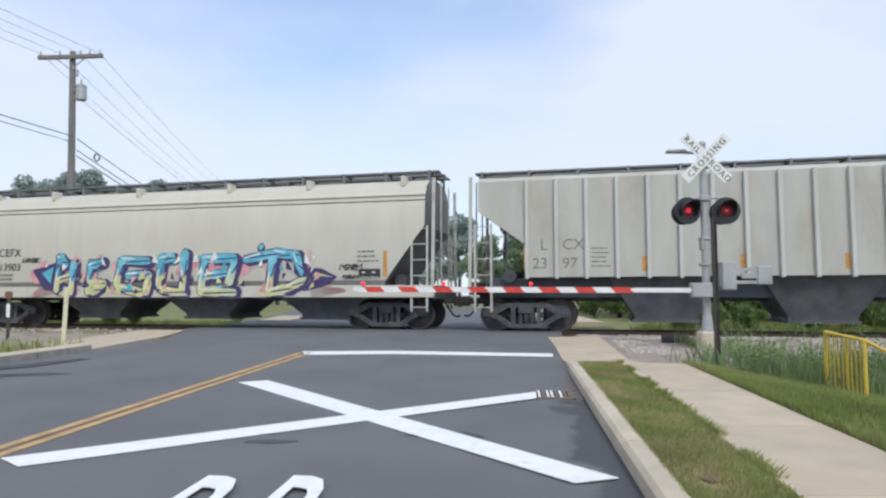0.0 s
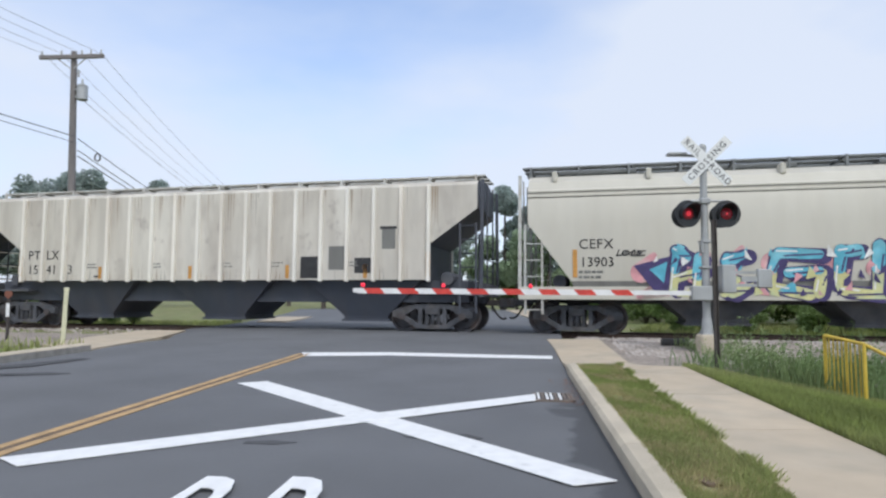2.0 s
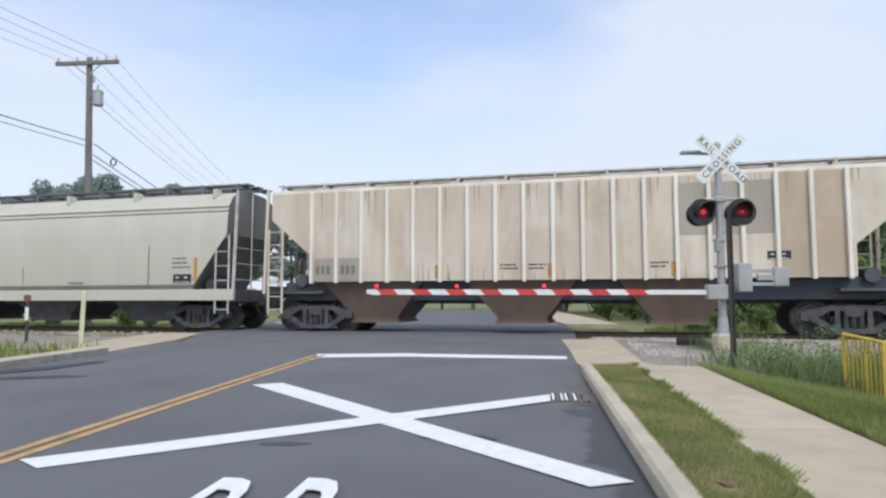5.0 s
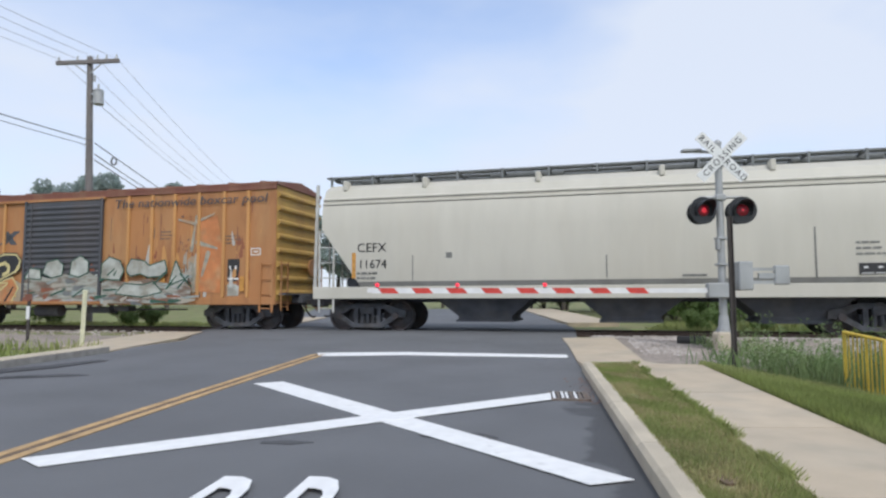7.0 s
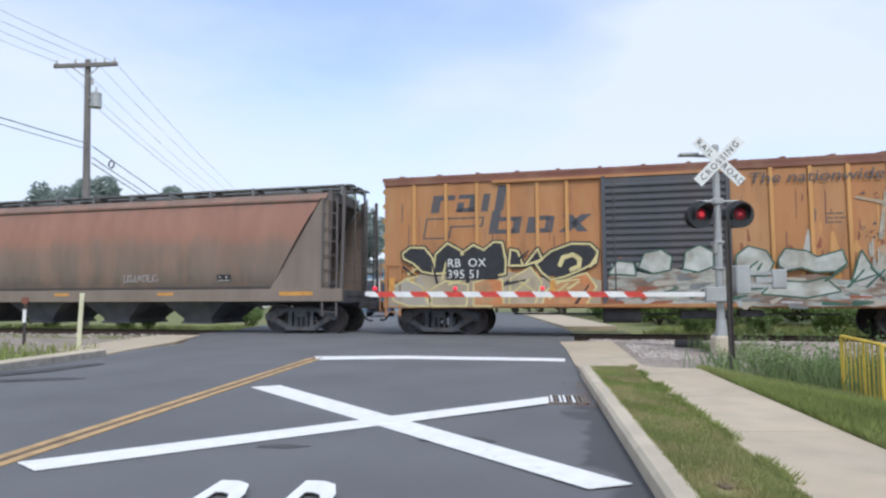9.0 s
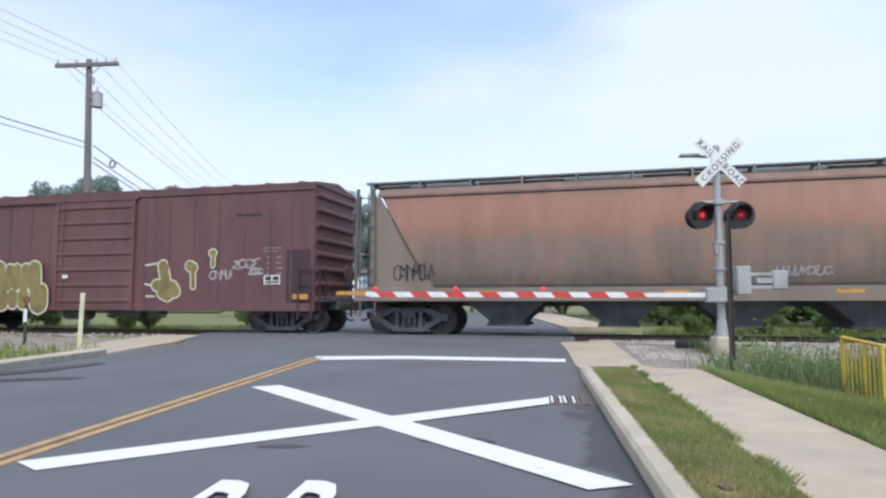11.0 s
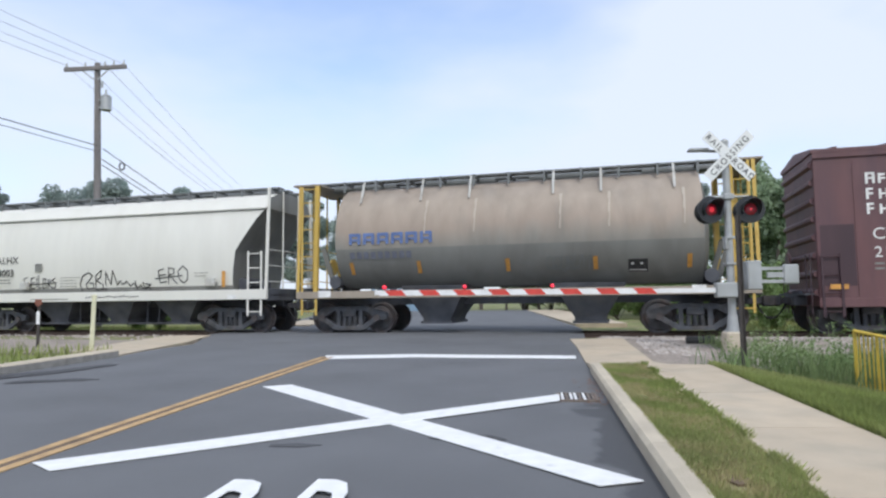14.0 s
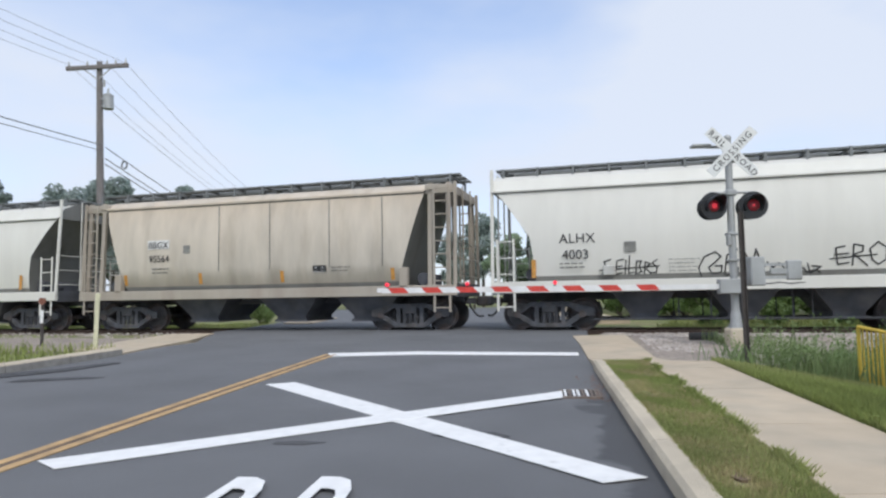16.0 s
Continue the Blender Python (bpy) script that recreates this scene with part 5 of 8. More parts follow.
def tan_ribbed(length):
    SHIFT[0] = -0.55
    e = length / 2 - 0.72
    ribs = [-e + 1.37 + 0.8 * i for i in range(int((2 * e - 2.4) / 0.8) + 1)]
    car = make_hopper("tan ribbed covered hopper car with brown hopper bays", length, RIBBED, [(1.5, e - 1.3), (2.3, e - 1.3), (3.4, e), (4.6, e)], (2.3, 3.4), P_TAN,
                      ribs=ribs, post_mat=P_POST, bays=(-5.4, -1.0, 3.2), shade_fill=(0.95, 1.5), bay_bot=0.7, bay_mat=P_BROWN_BAY, rail_mat=P_TAN, walk_mat=STEEL_PALE, bay_top=1.55, bay_half=1.6, ladder_top=3.1)
    y = 1.464
    sheets(car, "repaint_patch", [rect(ribs[i] + 0.61, ribs[i + 1] + 0.49, 2.62, 4.0) for i in range(13, 16)], y, P_PATCH)
    sheets(car, "weathered_sheet", [rect(ribs[i] + 0.61, ribs[i + 1] + 0.49, 1.53, 4.16) for i in (16, 17)], y - 0.002, P_TAN_WORN)
    data_panel(car, y, 5.85, 1.95, 0.55, 0.22)
    weather(car, 71, ribs, y, 0.55)
    # the grey number patch, its worn characters as bars
    for i in range(2):
        sheet(car, "number_patch", [rect(ribs[i] + 0.61, ribs[i + 1] + 0.49, 1.5, 2.2)], y + 0.002, P_PATCH)
        sheet(car, "number_bar", [rect(ribs[i] + 0.68 + 0.17 * k, ribs[i] + 0.79 + 0.17 * k, 1.72, 1.98) for k in range(3)], y + 0.006, P_SHADE_PATCH)
    reflectors(car, y + 0.09, (ribs[0] + 0.55, ribs[-1] + 0.55), 1.6, 2.4)
    reflectors(car, y, [ribs[i] + 0.45 for i in (5, 9, 13)], 1.55, 1.95)
    rnd = random.Random(15)
    for i in (7, 8, 12):
        stencils(car, rnd, y, ribs[i] + 0.67, 1.9, 0.5, 2, INK, 0.04, 0.1)
    return car


P_TAN_WORN = soil(paint("worn_brown_tan_paint", (0.5, 0.4, 0.3), (0.36, 0.27, 0.19), 0.5), (0.58, 0.5, 0.41), 0.6, 1.4)
P_PATCH = paint("grey_beige_patch_paint", (0.4, 0.36, 0.3), (0.3, 0.26, 0.21), 0.6)


def rust_hopper(length):
    SHIFT[0] = -0.84
    e = 8.85
    car = make_hopper("rust red and brown covered hopper car with dust streaks", length, CURVED, [(1.15, 7.0), (1.5, 7.2), (4.08, e - 0.15), (4.1, e), (4.6, e)], (4.08,), P_RUST, (0.98, 1.36), P_RUST_FRAME,
                      bays=(-5.1, -2.0, 1.1, 4.2), rail_mat=P_RUST_DARK, bay_top=1.25, bay_half=1.45, bay_bot=0.5, slope_mat=P_RUST_DARK, ladder_top=4.1, posts=(9.0,), wide=1.56,
                      plates=[(7.05, 1.3), (9.0, 1.3), (9.0, 4.05), (8.75, 4.05)], walk_z=4.58)
    y = 1.576
    sheets(car, "reflector", [rect(x, x + 1.1, 1.16, 1.28) for x in (8.3, -9.2)] + [rect(x, x + 0.6, 1.18, 1.27) for x in (4.0, 0.0, -5.0)], y, REFLECT)
    rnd = random.Random(8)
    sheet(car, "spray_tag", scrawl(rnd, -7.4, -6.3, 1.55, 2.05, 0.014, 6), skin(CURVED), INK)
    sheet(car, "spray_tag", scrawl(rnd, 2.7, 3.9, 1.62, 1.85, 0.012, 9), skin(CURVED), PALE_TAG)
    data_panel(car, skin(CURVED), 6.1, 1.62, 0.5, 0.2)
    return car


def barrel_hopper(length):
    SHIFT[0] = 0.2
    e = 5.16
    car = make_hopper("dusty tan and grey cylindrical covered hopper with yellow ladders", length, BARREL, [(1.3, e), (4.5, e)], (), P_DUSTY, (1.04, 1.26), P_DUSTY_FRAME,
                      bays=(-2.2, 2.2), bay_mat=GRIME_SHADE, rail_mat=P_YELLOW, bay_top=1.4, bay_half=1.0, slope_mat=P_SHADE_PATCH, ladder_top=4.45, posts=(5.85,), post_top=4.5, wide=1.56, walk_z=4.62, walk_half=6.4)
    for en in (-1, 1):
        bm = bmesh.new()
        bmesh.ops.create_uvsphere(bm, u_segments=32, v_segments=10, radius=1.5)
        bmesh.ops.transform(bm, matrix=Matrix.Translation((en * (e - 0.02), 0, 2.78)) @ Matrix.Diagonal((0.18, 1, 1, 1)), verts=bm.verts[:])
        part("dished_end", rounded(bm, "dished_end", P_SHADE_PATCH), None, car)
        bm = bmesh.new()
        box(bm, *sorted((en * 5.75, en * 6.65)), -1.4, 1.4, 4.5, 4.55)
        part("end_canopy", bm, P_DUSTY_FRAME, car)
        for s in (-1, 1):
            bm = bmesh.new()
            flat(bm, (en * 5.45, s * 0.8, 1.15), (en * 5.9, s * 0.8, 2.6), 0.14, 0.1)
            part("end_brace", bm, P_SHADE_PATCH, car)
    stays(car, (-4.45, -2.56, -1.1, 1.3, 2.6, 4.5), 0.98, 4.6, 1.3, 3.9, STEEL_PALE)
    y = 1.585
    # maker's name as plain blocks
    blocks = []
    for i in range(6):
        x = -4.9 + 0.44 * i
        blocks += [rect(x, x + 0.36, 2.86, 2.95), rect(x, x + 0.09, 2.62, 2.86), rect(x + 0.27, x + 0.36, 2.62, 2.86), rect(x + 0.09, x + 0.27, 2.72, 2.78)]
    sheet(car, "name_blocks", blocks, y + 0.012, BLUE)
    skin_at = skin(BARREL, 0.03)
    sheets(car, "stencil", [rect(-4.9 + 0.22 * i, -4.75 + 0.22 * i, 2.2, 2.4) for i in range(9)], skin_at, WORN_BLUE)
    data_panel(car, skin_at, 3.05, 1.68, 0.5, 0.32)
    rnd = random.Random(21)
    sheet(car, "spray_tag", scrawl(rnd, 0.9, 2.0, 1.75, 2.15, 0.012, 6), skin_at, STEEL_GREY)
    streaks = []
    for x in (-2.56, -1.1, 1.3, 2.6, 4.5):
        for k in range(5):
            streaks.append([(x - 0.03 + 0.02 * (k % 2), 3.88 - 0.2 * k), (x + 0.05 - 0.008 * k, 3.88 - 0.2 * k), (x + 0.045 - 0.008 * k, 3.68 - 0.2 * k), (x - 0.035 + 0.02 * (k % 2), 3.68 - 0.2 * k)])
    sheets(car, "dust_streak", streaks, skin_at, P_STREAK)
    reflectors(car, skin_at, (-4.9, -2.8, -0.2, 2.2, 4.6), 1.75, 2.1)
    sheets(car, "sill_label", [rect(-5.9, -5.5, 1.08, 1.28), rect(4.6, 4.95, 1.08, 1.28)], 1.58, CHALK)
    return car


def white_hopper(label, length, marks):
    SHIFT[0] = -0.3
    e = 6.2
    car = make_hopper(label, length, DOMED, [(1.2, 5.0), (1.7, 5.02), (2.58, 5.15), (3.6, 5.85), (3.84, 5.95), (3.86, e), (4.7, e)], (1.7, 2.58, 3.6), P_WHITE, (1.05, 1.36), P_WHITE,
                      bays=(-2.2, 0.28, 2.72), rail_mat=P_WHITE, bay_top=1.25, bay_half=1.0, bay_bot=0.36, slope_mat=P_SHADE_PATCH, ladder_top=2.55, post_top=4.55, walk_z=4.62)
    # discharge pipe on hangers below the bays
    for side in (-1, 1):
        bm = bmesh.new()
        bar(bm, (-3.6, side * 0.95, 0.3), (3.6, side * 0.95, 0.3), 0.03, 8)
        for x in (-1.3, -0.5, 1.45, 1.9):
            bar(bm, (x, side * 0.95, 0.3), (x, side * 0.95, 1.1), 0.022, 6)
        part("discharge_pipe", bm, GRIME_SHADE, car)
    y = 1.592
    if marks:
        rnd = random.Random(31)
        letter(marks[0], -4.05, -y, 2.38, 0.36, INK, car, spacing=1.05)
        letter(marks[1], -3.98, -y, 1.94, 0.36, INK, car)
        stencils(car, rnd, y, -4.05, 1.8, 0.9, 2, FAINT, 0.04, 0.1)
        # three quick tags in black line
        tag_1 = [[(-2.62, 1.9), (-2.85, 1.84), (-2.8, 1.74), (-2.62, 1.66), (-2.72, 1.5), (-2.9, 1.54)], [(-2.5, 1.5), (-2.42, 1.86), (-2.2, 1.9)], [(-2.46, 1.7), (-2.25, 1.72)], [(-2.5, 1.5), (-2.26, 1.54)],
                 [(-2.12, 1.86), (-2.16, 1.52)], [(-2.0, 1.98), (-2.05, 1.52), (-1.86, 1.55)], [(-1.78, 1.84), (-1.82, 1.5), (-1.62, 1.56), (-1.7, 1.7), (-1.62, 1.84), (-1.78, 1.84)],
                 [(-1.54, 1.5), (-1.5, 1.82), (-1.34, 1.76), (-1.5, 1.66), (-1.32, 1.5)], [(-1.12, 1.86), (-1.28, 1.78), (-1.12, 1.66), (-1.16, 1.52), (-1.32, 1.54)], [(-3.0, 1.62), (-1.05, 1.7)]]
        tag_2 = [[(-0.45, 1.4), (-0.52, 1.62), (-0.38, 1.9), (-0.12, 2.02), (0.02, 1.9), (-0.14, 1.74), (-0.28, 1.62), (-0.2, 1.46), (0.02, 1.5), (0.04, 1.66), (-0.12, 1.66)],
                 [(0.1, 1.44), (0.16, 1.92), (0.4, 2.08), (0.34, 1.84), (0.16, 1.74), (0.42, 1.6), (0.4, 1.44), (0.14, 1.42)], [(0.5, 1.4), (0.56, 2.02), (0.74, 1.6), (0.84, 2.06), (1.0, 1.56)],
                 [(1.0, 1.56), (1.1, 1.72), (1.22, 1.58), (1.36, 1.7), (1.5, 1.54), (1.64, 1.62), (1.76, 1.48), (1.92, 1.56), (1.98, 1.44), (2.2, 1.52), (2.28, 1.42)], [(1.7, 1.7), (1.74, 1.42)], [(2.0, 1.66), (2.06, 1.42), (2.3, 1.58), (2.1, 1.6)]]
        tag_3 = [[(2.82, 2.06), (2.62, 2.02), (2.66, 1.62), (2.9, 1.66)], [(2.6, 1.86), (2.9, 1.88)], [(2.98, 1.6), (3.02, 2.1), (3.22, 2.06), (3.2, 1.92), (3.02, 1.86), (3.3, 1.58)],
                 [(3.4, 1.72), (3.36, 1.98), (3.54, 2.14), (3.72, 2.0), (3.7, 1.72), (3.54, 1.6), (3.4, 1.72)], [(2.5, 1.76), (3.5, 1.84)]]
        tag_1 = [[(-3.0 + (a + 3.0) * 0.78, b) for a, b in line] for line in tag_1]
        for tag, r in ((tag_1, 0.016), (tag_2, 0.018), (tag_3, 0.017)):
            sheet(car, "spray_tag", [c for line in tag for c in stroke(line, r)], skin(DOMED, 0.016), INK)
        sheet(car, "spray_tag", [capsule((-0.2 + 0.3 * i, 1.18 + 0.04 * (i % 2)), (0.1 + 0.3 * i, 1.2 - 0.03 * (i % 2)), 0.012) for i in range(7)], y + 0.006, INK)
        stencils(car, rnd, y, -1.25, 1.85, 0.85, 4, FAINT, 0.02, 0.1)
        stencils(car, rnd, y, 4.0, 1.9, 0.6, 2, FAINT, 0.02, 0.1)
        sheet(car, "stencil", [rect(-2.35, -2.05, 2.1, 2.36), rect(4.7, 4.85, 1.45, 1.6), rect(-2.5, -0.9, 1.12, 1.15)], y + 0.006, FAINT)
        for x in (-3.05, 4.3):
            part("junction_box", bm_box(x - 0.16, x + 0.16, -1.68, -1.56, 1.48, 1.74, bevel=0.02), STEEL_PALE, car)
        sheets(car, "sill_label", [rect(5.2, 5.5, 1.06, 1.2), rect(-4.9, -4.7, 1.06, 1.16)], y + 0.01, CHALK)
    reflectors(car, y, (-4.75, 5.05), 1.45, 1.95)
    return car


P_STREAK = paint("pale_dust_streak", (0.45, 0.39, 0.32), (0.36, 0.3, 0.24), 0.5)


def beige_hopper(length):
    SHIFT[0] = -0.28
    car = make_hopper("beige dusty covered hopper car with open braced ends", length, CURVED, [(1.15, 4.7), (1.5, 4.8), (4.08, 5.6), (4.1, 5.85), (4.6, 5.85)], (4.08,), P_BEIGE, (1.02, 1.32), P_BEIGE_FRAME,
                      bays=(-2.1, 1.03, 3.65), rail_mat=P_BEIGE_FRAME, bay_top=1.25, bay_half=1.2, bay_bot=0.5, slope_mat=P_SHADE_PATCH, ladder_top=4.2, posts=(5.75, 6.3), post_top=4.3, wide=1.57, walk_z=4.62)
    for en in (-1, 1):
        part("top_gusset", bm_box(*sorted((en * 5.6, en * 6.45)), -1.42, 1.42, 3.98, 4.25, bevel=0.02), P_BEIGE_FRAME, car)
        part("jacking_pad", bm_box(*sorted((en * 4.85, en * 5.1)), -1.62, -1.4, 1.3, 1.85, bevel=0.02), P_BEIGE_FRAME, car)
    y = 1.59
    sheet(car, "number_patch", [rect(-3.56, -2.72, 2.66, 2.95)], y, CHALK)
    letter("BBGX", -3.53, -(y + 0.006), 2.69, 0.3, INK, car)
    letter("95564", -3.5, -y, 2.24, 0.31, INK, car)
    rnd = random.Random(12)
    stencils(car, rnd, skin(CURVED), -3.4, 2.0, 0.8, 2, FAINT, 0.04, 0.12)
    data_panel(car, skin(CURVED), 2.35, 1.78, 0.45, 0.2)
    stencils(car, rnd, skin(CURVED), 2.95, 1.9, 0.7, 2, FAINT, 0.03, 0.1)
    sheet(car, "stencil", [rect(-2.2, -1.95, 2.5, 2.75)], 1.59, FAINT)
    reflectors(car, skin(CURVED), (-4.45, 4.9, -1.6, 1.3), 1.5, 1.85)
    sheets(car, "weld_seam", [rect(x, x + 0.03, 1.9, 3.95) for x in (-0.9, 0.9, 2.9, 4.6)], 1.593, FAINT)
    return car


RED_STAIN = paint("red_brown_rust_stain", (0.25, 0.085, 0.045), (0.36, 0.15, 0.07), 0.5)


def orange_boxcar(length):
    SHIFT[0] = 0
    car = box_car("weathered orange boxcar with dark door and spray paint", length, P_ORANGE, P_RUST_ROOF, (-6.95, -6.0, -5.1, -4.2, -3.4, -2.6, 2.5, 3.4, 4.25, 5.15, 6.05, 6.9), (-1.65, 1.5), P_DOOR, 0.8, 4.5, 17, P_ORANGE_END, P_ORANGE_POST, 0.8, 2.32)
    y = 1.506
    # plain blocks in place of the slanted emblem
    sl = 0.18
    def slant(x0, x1, z0, z1):
        return [(x0 + sl * (z0 - 3), z0), (x1 + sl * (z0 - 3), z0), (x1 + sl * (z1 - 3), z1), (x0 + sl * (z1 - 3), z1)]
    em = [slant(-6.55, -6.3, 3.5, 4.0), slant(-6.3, -5.9, 3.85, 4.0), slant(-5.8, -5.25, 3.5, 3.62), slant(-5.8, -5.25, 3.88, 4.0), slant(-5.45, -5.22, 3.5, 4.0), slant(-5.8, -5.6, 3.5, 3.78),
          slant(-5.08, -4.88, 3.5, 4.0), slant(-4.7, -4.45, 3.5, 4.22), slant(-4.75, -4.5, 2.85, 3.5), slant(-4.5, -4.0, 2.85, 2.97), slant(-4.5, -4.0, 3.2, 3.32), slant(-4.1, -3.88, 2.85, 3.32),
          slant(-3.7, -3.48, 2.85, 3.3), slant(-3.48, -3.1, 2.85, 2.97), slant(-3.48, -3.1, 3.2, 3.32), slant(-3.2, -2.98, 2.85, 3.3), [(-2.84, 2.85), (-2.55, 2.85), (-1.93, 3.32), (-2.22, 3.32)], [(-2.72, 3.32), (-2.45, 3.32), (-2.05, 2.85), (-2.32, 2.85)]]
    outline = [slant(-6.65, -6.6, 2.75, 3.35), slant(-6.6, -5.9, 2.75, 2.79), slant(-5.9, -5.85, 2.75, 3.1), slant(-6.6, -4.95, 3.31, 3.35), slant(-5.9, -5.0, 3.07, 3.11), slant(-5.0, -4.95, 3.07, 3.35)]
    sheets(car, "emblem_block", em, y, P_DOOR)
    sheets(car, "emblem_outline", outline, y, P_DOOR)
    ob = letter("The nationwide boxcar pool", 1.95, -y - 0.056, 3.95, 0.4, P_DOOR, car, squeeze=1.22)
    ob.data.transform(Matrix(((1, 0, 0.2, 0), (0, 1, 0, 0), (0, 0, 1, 0), (0, 0, 0, 1))))
    rnd = random.Random(44)
    # black, cream and yellow piece
    yy = y + 0.058
    def piece(poly, fill, line, r, lift, outer=None):
        """A filled spray shape with its outline, and a dark outer edge."""
        ring = list(poly) + [poly[0]]
        if outer:
            sheet(car, "spray_edge", stroke(ring, r * 2.4), yy + lift - 0.004, outer)
        sheet(car, "spray_fill", [poly], yy + lift, fill)
        if line:
            sheet(car, "spray_outline", stroke(ring, r), yy + lift + 0.002, line)
    sheet(car, "spray_base", [[(-7.7, 0.82), (-1.75, 0.82), (-1.72, 1.5), (-2.3, 1.75), (-3.2, 1.6), (-4.3, 1.8), (-5.6, 1.7), (-6.6, 1.75), (-7.2, 1.6), (-7.7, 1.35)]], yy, SAND_SPRAY)
    tones = (P_PATCH, SAND_SPRAY, CREAM_YELLOW, P_PATCH, RED_STAIN, YELLOW_SPRAY, BLACK_SPRAY)
    for k in range(56):
        x, z = rnd.uniform(-7.5, -1.95), rnd.uniform(0.86, 1.5)
        sheet(car, "spray_mark", [capsule((x, z), (x + rnd.uniform(-0.2, 0.2), z + rnd.uniform(0.08, 0.4)), 0.02 + 0.09 * rnd.random(), 0.015)], yy + 0.0012 + 0.00006 * k, tones[k % 7])
    for poly, fill in (([(-5.2, 0.84), (-4.35, 0.84), (-4.38, 1.55), (-4.7, 1.62), (-5.2, 1.5)], ORANGE_SPRAY), ([(-3.3, 0.84), (-2.15, 0.84), (-1.85, 1.35), (-2.1, 1.72), (-2.7, 1.55), (-3.2, 1.25)], ORANGE_SPRAY),
                       ([(-7.55, 1.0), (-7.1, 0.84), (-6.5, 0.84), (-6.7, 1.4), (-7.2, 1.6), (-7.6, 1.35)], P_PATCH), ([(-6.4, 0.84), (-5.4, 0.84), (-5.35, 1.45), (-6.0, 1.55), (-6.45, 1.3)], SAND_SPRAY),
                       ([(-4.2, 0.84), (-3.5, 0.84), (-3.3, 1.5), (-3.6, 1.9), (-4.15, 1.6)], SAND_SPRAY)):
        piece(poly, fill, CREAM_YELLOW, 0.025, 0.006)
    for poly in ([(-7.28, 2.35), (-7.05, 2.52), (-6.62, 2.5), (-6.38, 2.2), (-6.36, 1.75), (-6.7, 1.82), (-6.95, 2.05), (-7.25, 2.2)], [(-6.36, 1.75), (-6.3, 2.3), (-5.95, 2.62), (-5.55, 2.4), (-5.5, 1.8)],
                 [(-5.5, 1.75), (-5.5, 2.35), (-5.2, 2.55), (-4.9, 2.4), (-4.62, 2.62), (-4.38, 2.6), (-4.28, 2.1), (-4.3, 1.72), (-5.0, 1.62)], [(-4.2, 1.95), (-4.15, 2.4), (-3.95, 2.35), (-3.8, 1.95)], [(-3.75, 1.95), (-3.4, 2.4), (-3.28, 2.1)],
                 [(-3.45, 1.98), (-3.05, 2.32), (-2.5, 2.52), (-2.0, 2.5), (-1.8, 2.3), (-1.86, 2.0), (-2.15, 1.85), (-2.7, 1.62), (-3.05, 1.55), (-3.3, 1.75)]):
        piece(poly, BLACK_SPRAY, CREAM_YELLOW, 0.028, 0.012, BLACK_SPRAY)
    sheet(car, "spray_line", stroke([(-2.8, 1.95), (-2.72, 2.15), (-2.45, 2.22), (-2.28, 2.1), (-2.3, 1.9), (-2.5, 1.82)], 0.06), yy + 0.016, CREAM_YELLOW)
    sheet(car, "spray_line", stroke([(-2.62, 1.97), (-2.5, 2.08), (-2.4, 1.98)], 0.04), yy + 0.018, BLACK_SPRAY)
    for k, (x, z, dx, dz) in enumerate(((-7.25, 1.95, 0.35, -0.25), (-7.1, 1.75, 0.3, 0.2), (-7.2, 1.6, 0.4, 0.1), (-6.25, 1.5, -0.15, 0.6), (-6.1, 1.6, 0.12, 0.5), (-5.9, 1.45, 0.35, 0.1), (-4.25, 1.45, 0.5, 0.1), (-4.1, 1.2, 0.45, 0.35), (-3.9, 1.5, 0.4, -0.25), (-3.95, 2.1, 0.3, 0.25),
                                        (-3.1, 1.05, 0.5, 0.4), (-2.6, 1.3, 0.3, 0.2), (-2.4, 0.9, 0.35, 0.5), (-2.9, 1.5, 0.6, 0.05), (-2.0, 1.9, 0.2, 0.35))):
        sheet(car, "spray_line", [capsule((x, z), (x + dx, z + dz), 0.04, 0.02)], yy + 0.019, CREAM_YELLOW if k % 3 else BLACK_SPRAY)
    for k in range(70):
        x, w = rnd.choice((rnd.uniform(-7.4, -1.8), rnd.uniform(1.7, 7.4), rnd.uniform(1.7, 7.4))), rnd.uniform(0.01, 0.06)
        z1 = rnd.uniform(1.4, 4.2)
        z0 = max(0.86, z1 - rnd.uniform(0.15, 0.9))
        sheet(car, "rust_streak", [[(x, z0), (x + w * 0.6, z0 + 0.05), (x + w, z1 - 0.1), (x + w * 0.3, z1)]], y - 0.002 + 0.00004 * k, (P_RUST_ROOF, P_BROWN_BAY, P_ORANGE_POST, P_RUST_ROOF)[k % 4])
    sheet(car, "number_patch", [rect(-5.98, -4.5, 1.58, 2.26)], y + 0.0795, BLACK_SPRAY)
    letter("RB  OX", -5.95, -y - 0.083, 1.94, 0.33, CHALK, car, spacing=1.05)
    letter("395 51", -5.95, -y - 0.083, 1.62, 0.33, CHALK, car, spacing=1.05)
    # rust and old drips round the silver piece
    for k in range(46):
        x, z, r = rnd.uniform(1.6, 7.2), rnd.uniform(0.95, 1.5 + 1.4 * rnd.random()), rnd.uniform(0.03, 0.13)
        sheet(car, "rust_stain", [capsule((x, z), (x + rnd.uniform(-0.08, 0.08), z + rnd.uniform(0.15, 0.7)), r, r * 0.3)], y + 0.0006 + 0.00004 * k, (RED_STAIN, RED_STAIN, P_ORANGE_POST, STEEL_PALE, RED_STAIN)[k % 5])
    for k in range(30):
        x, z, r = rnd.uniform(-1.45, 1.4), rnd.uniform(0.95, 2.0), rnd.uniform(0.03, 0.1)
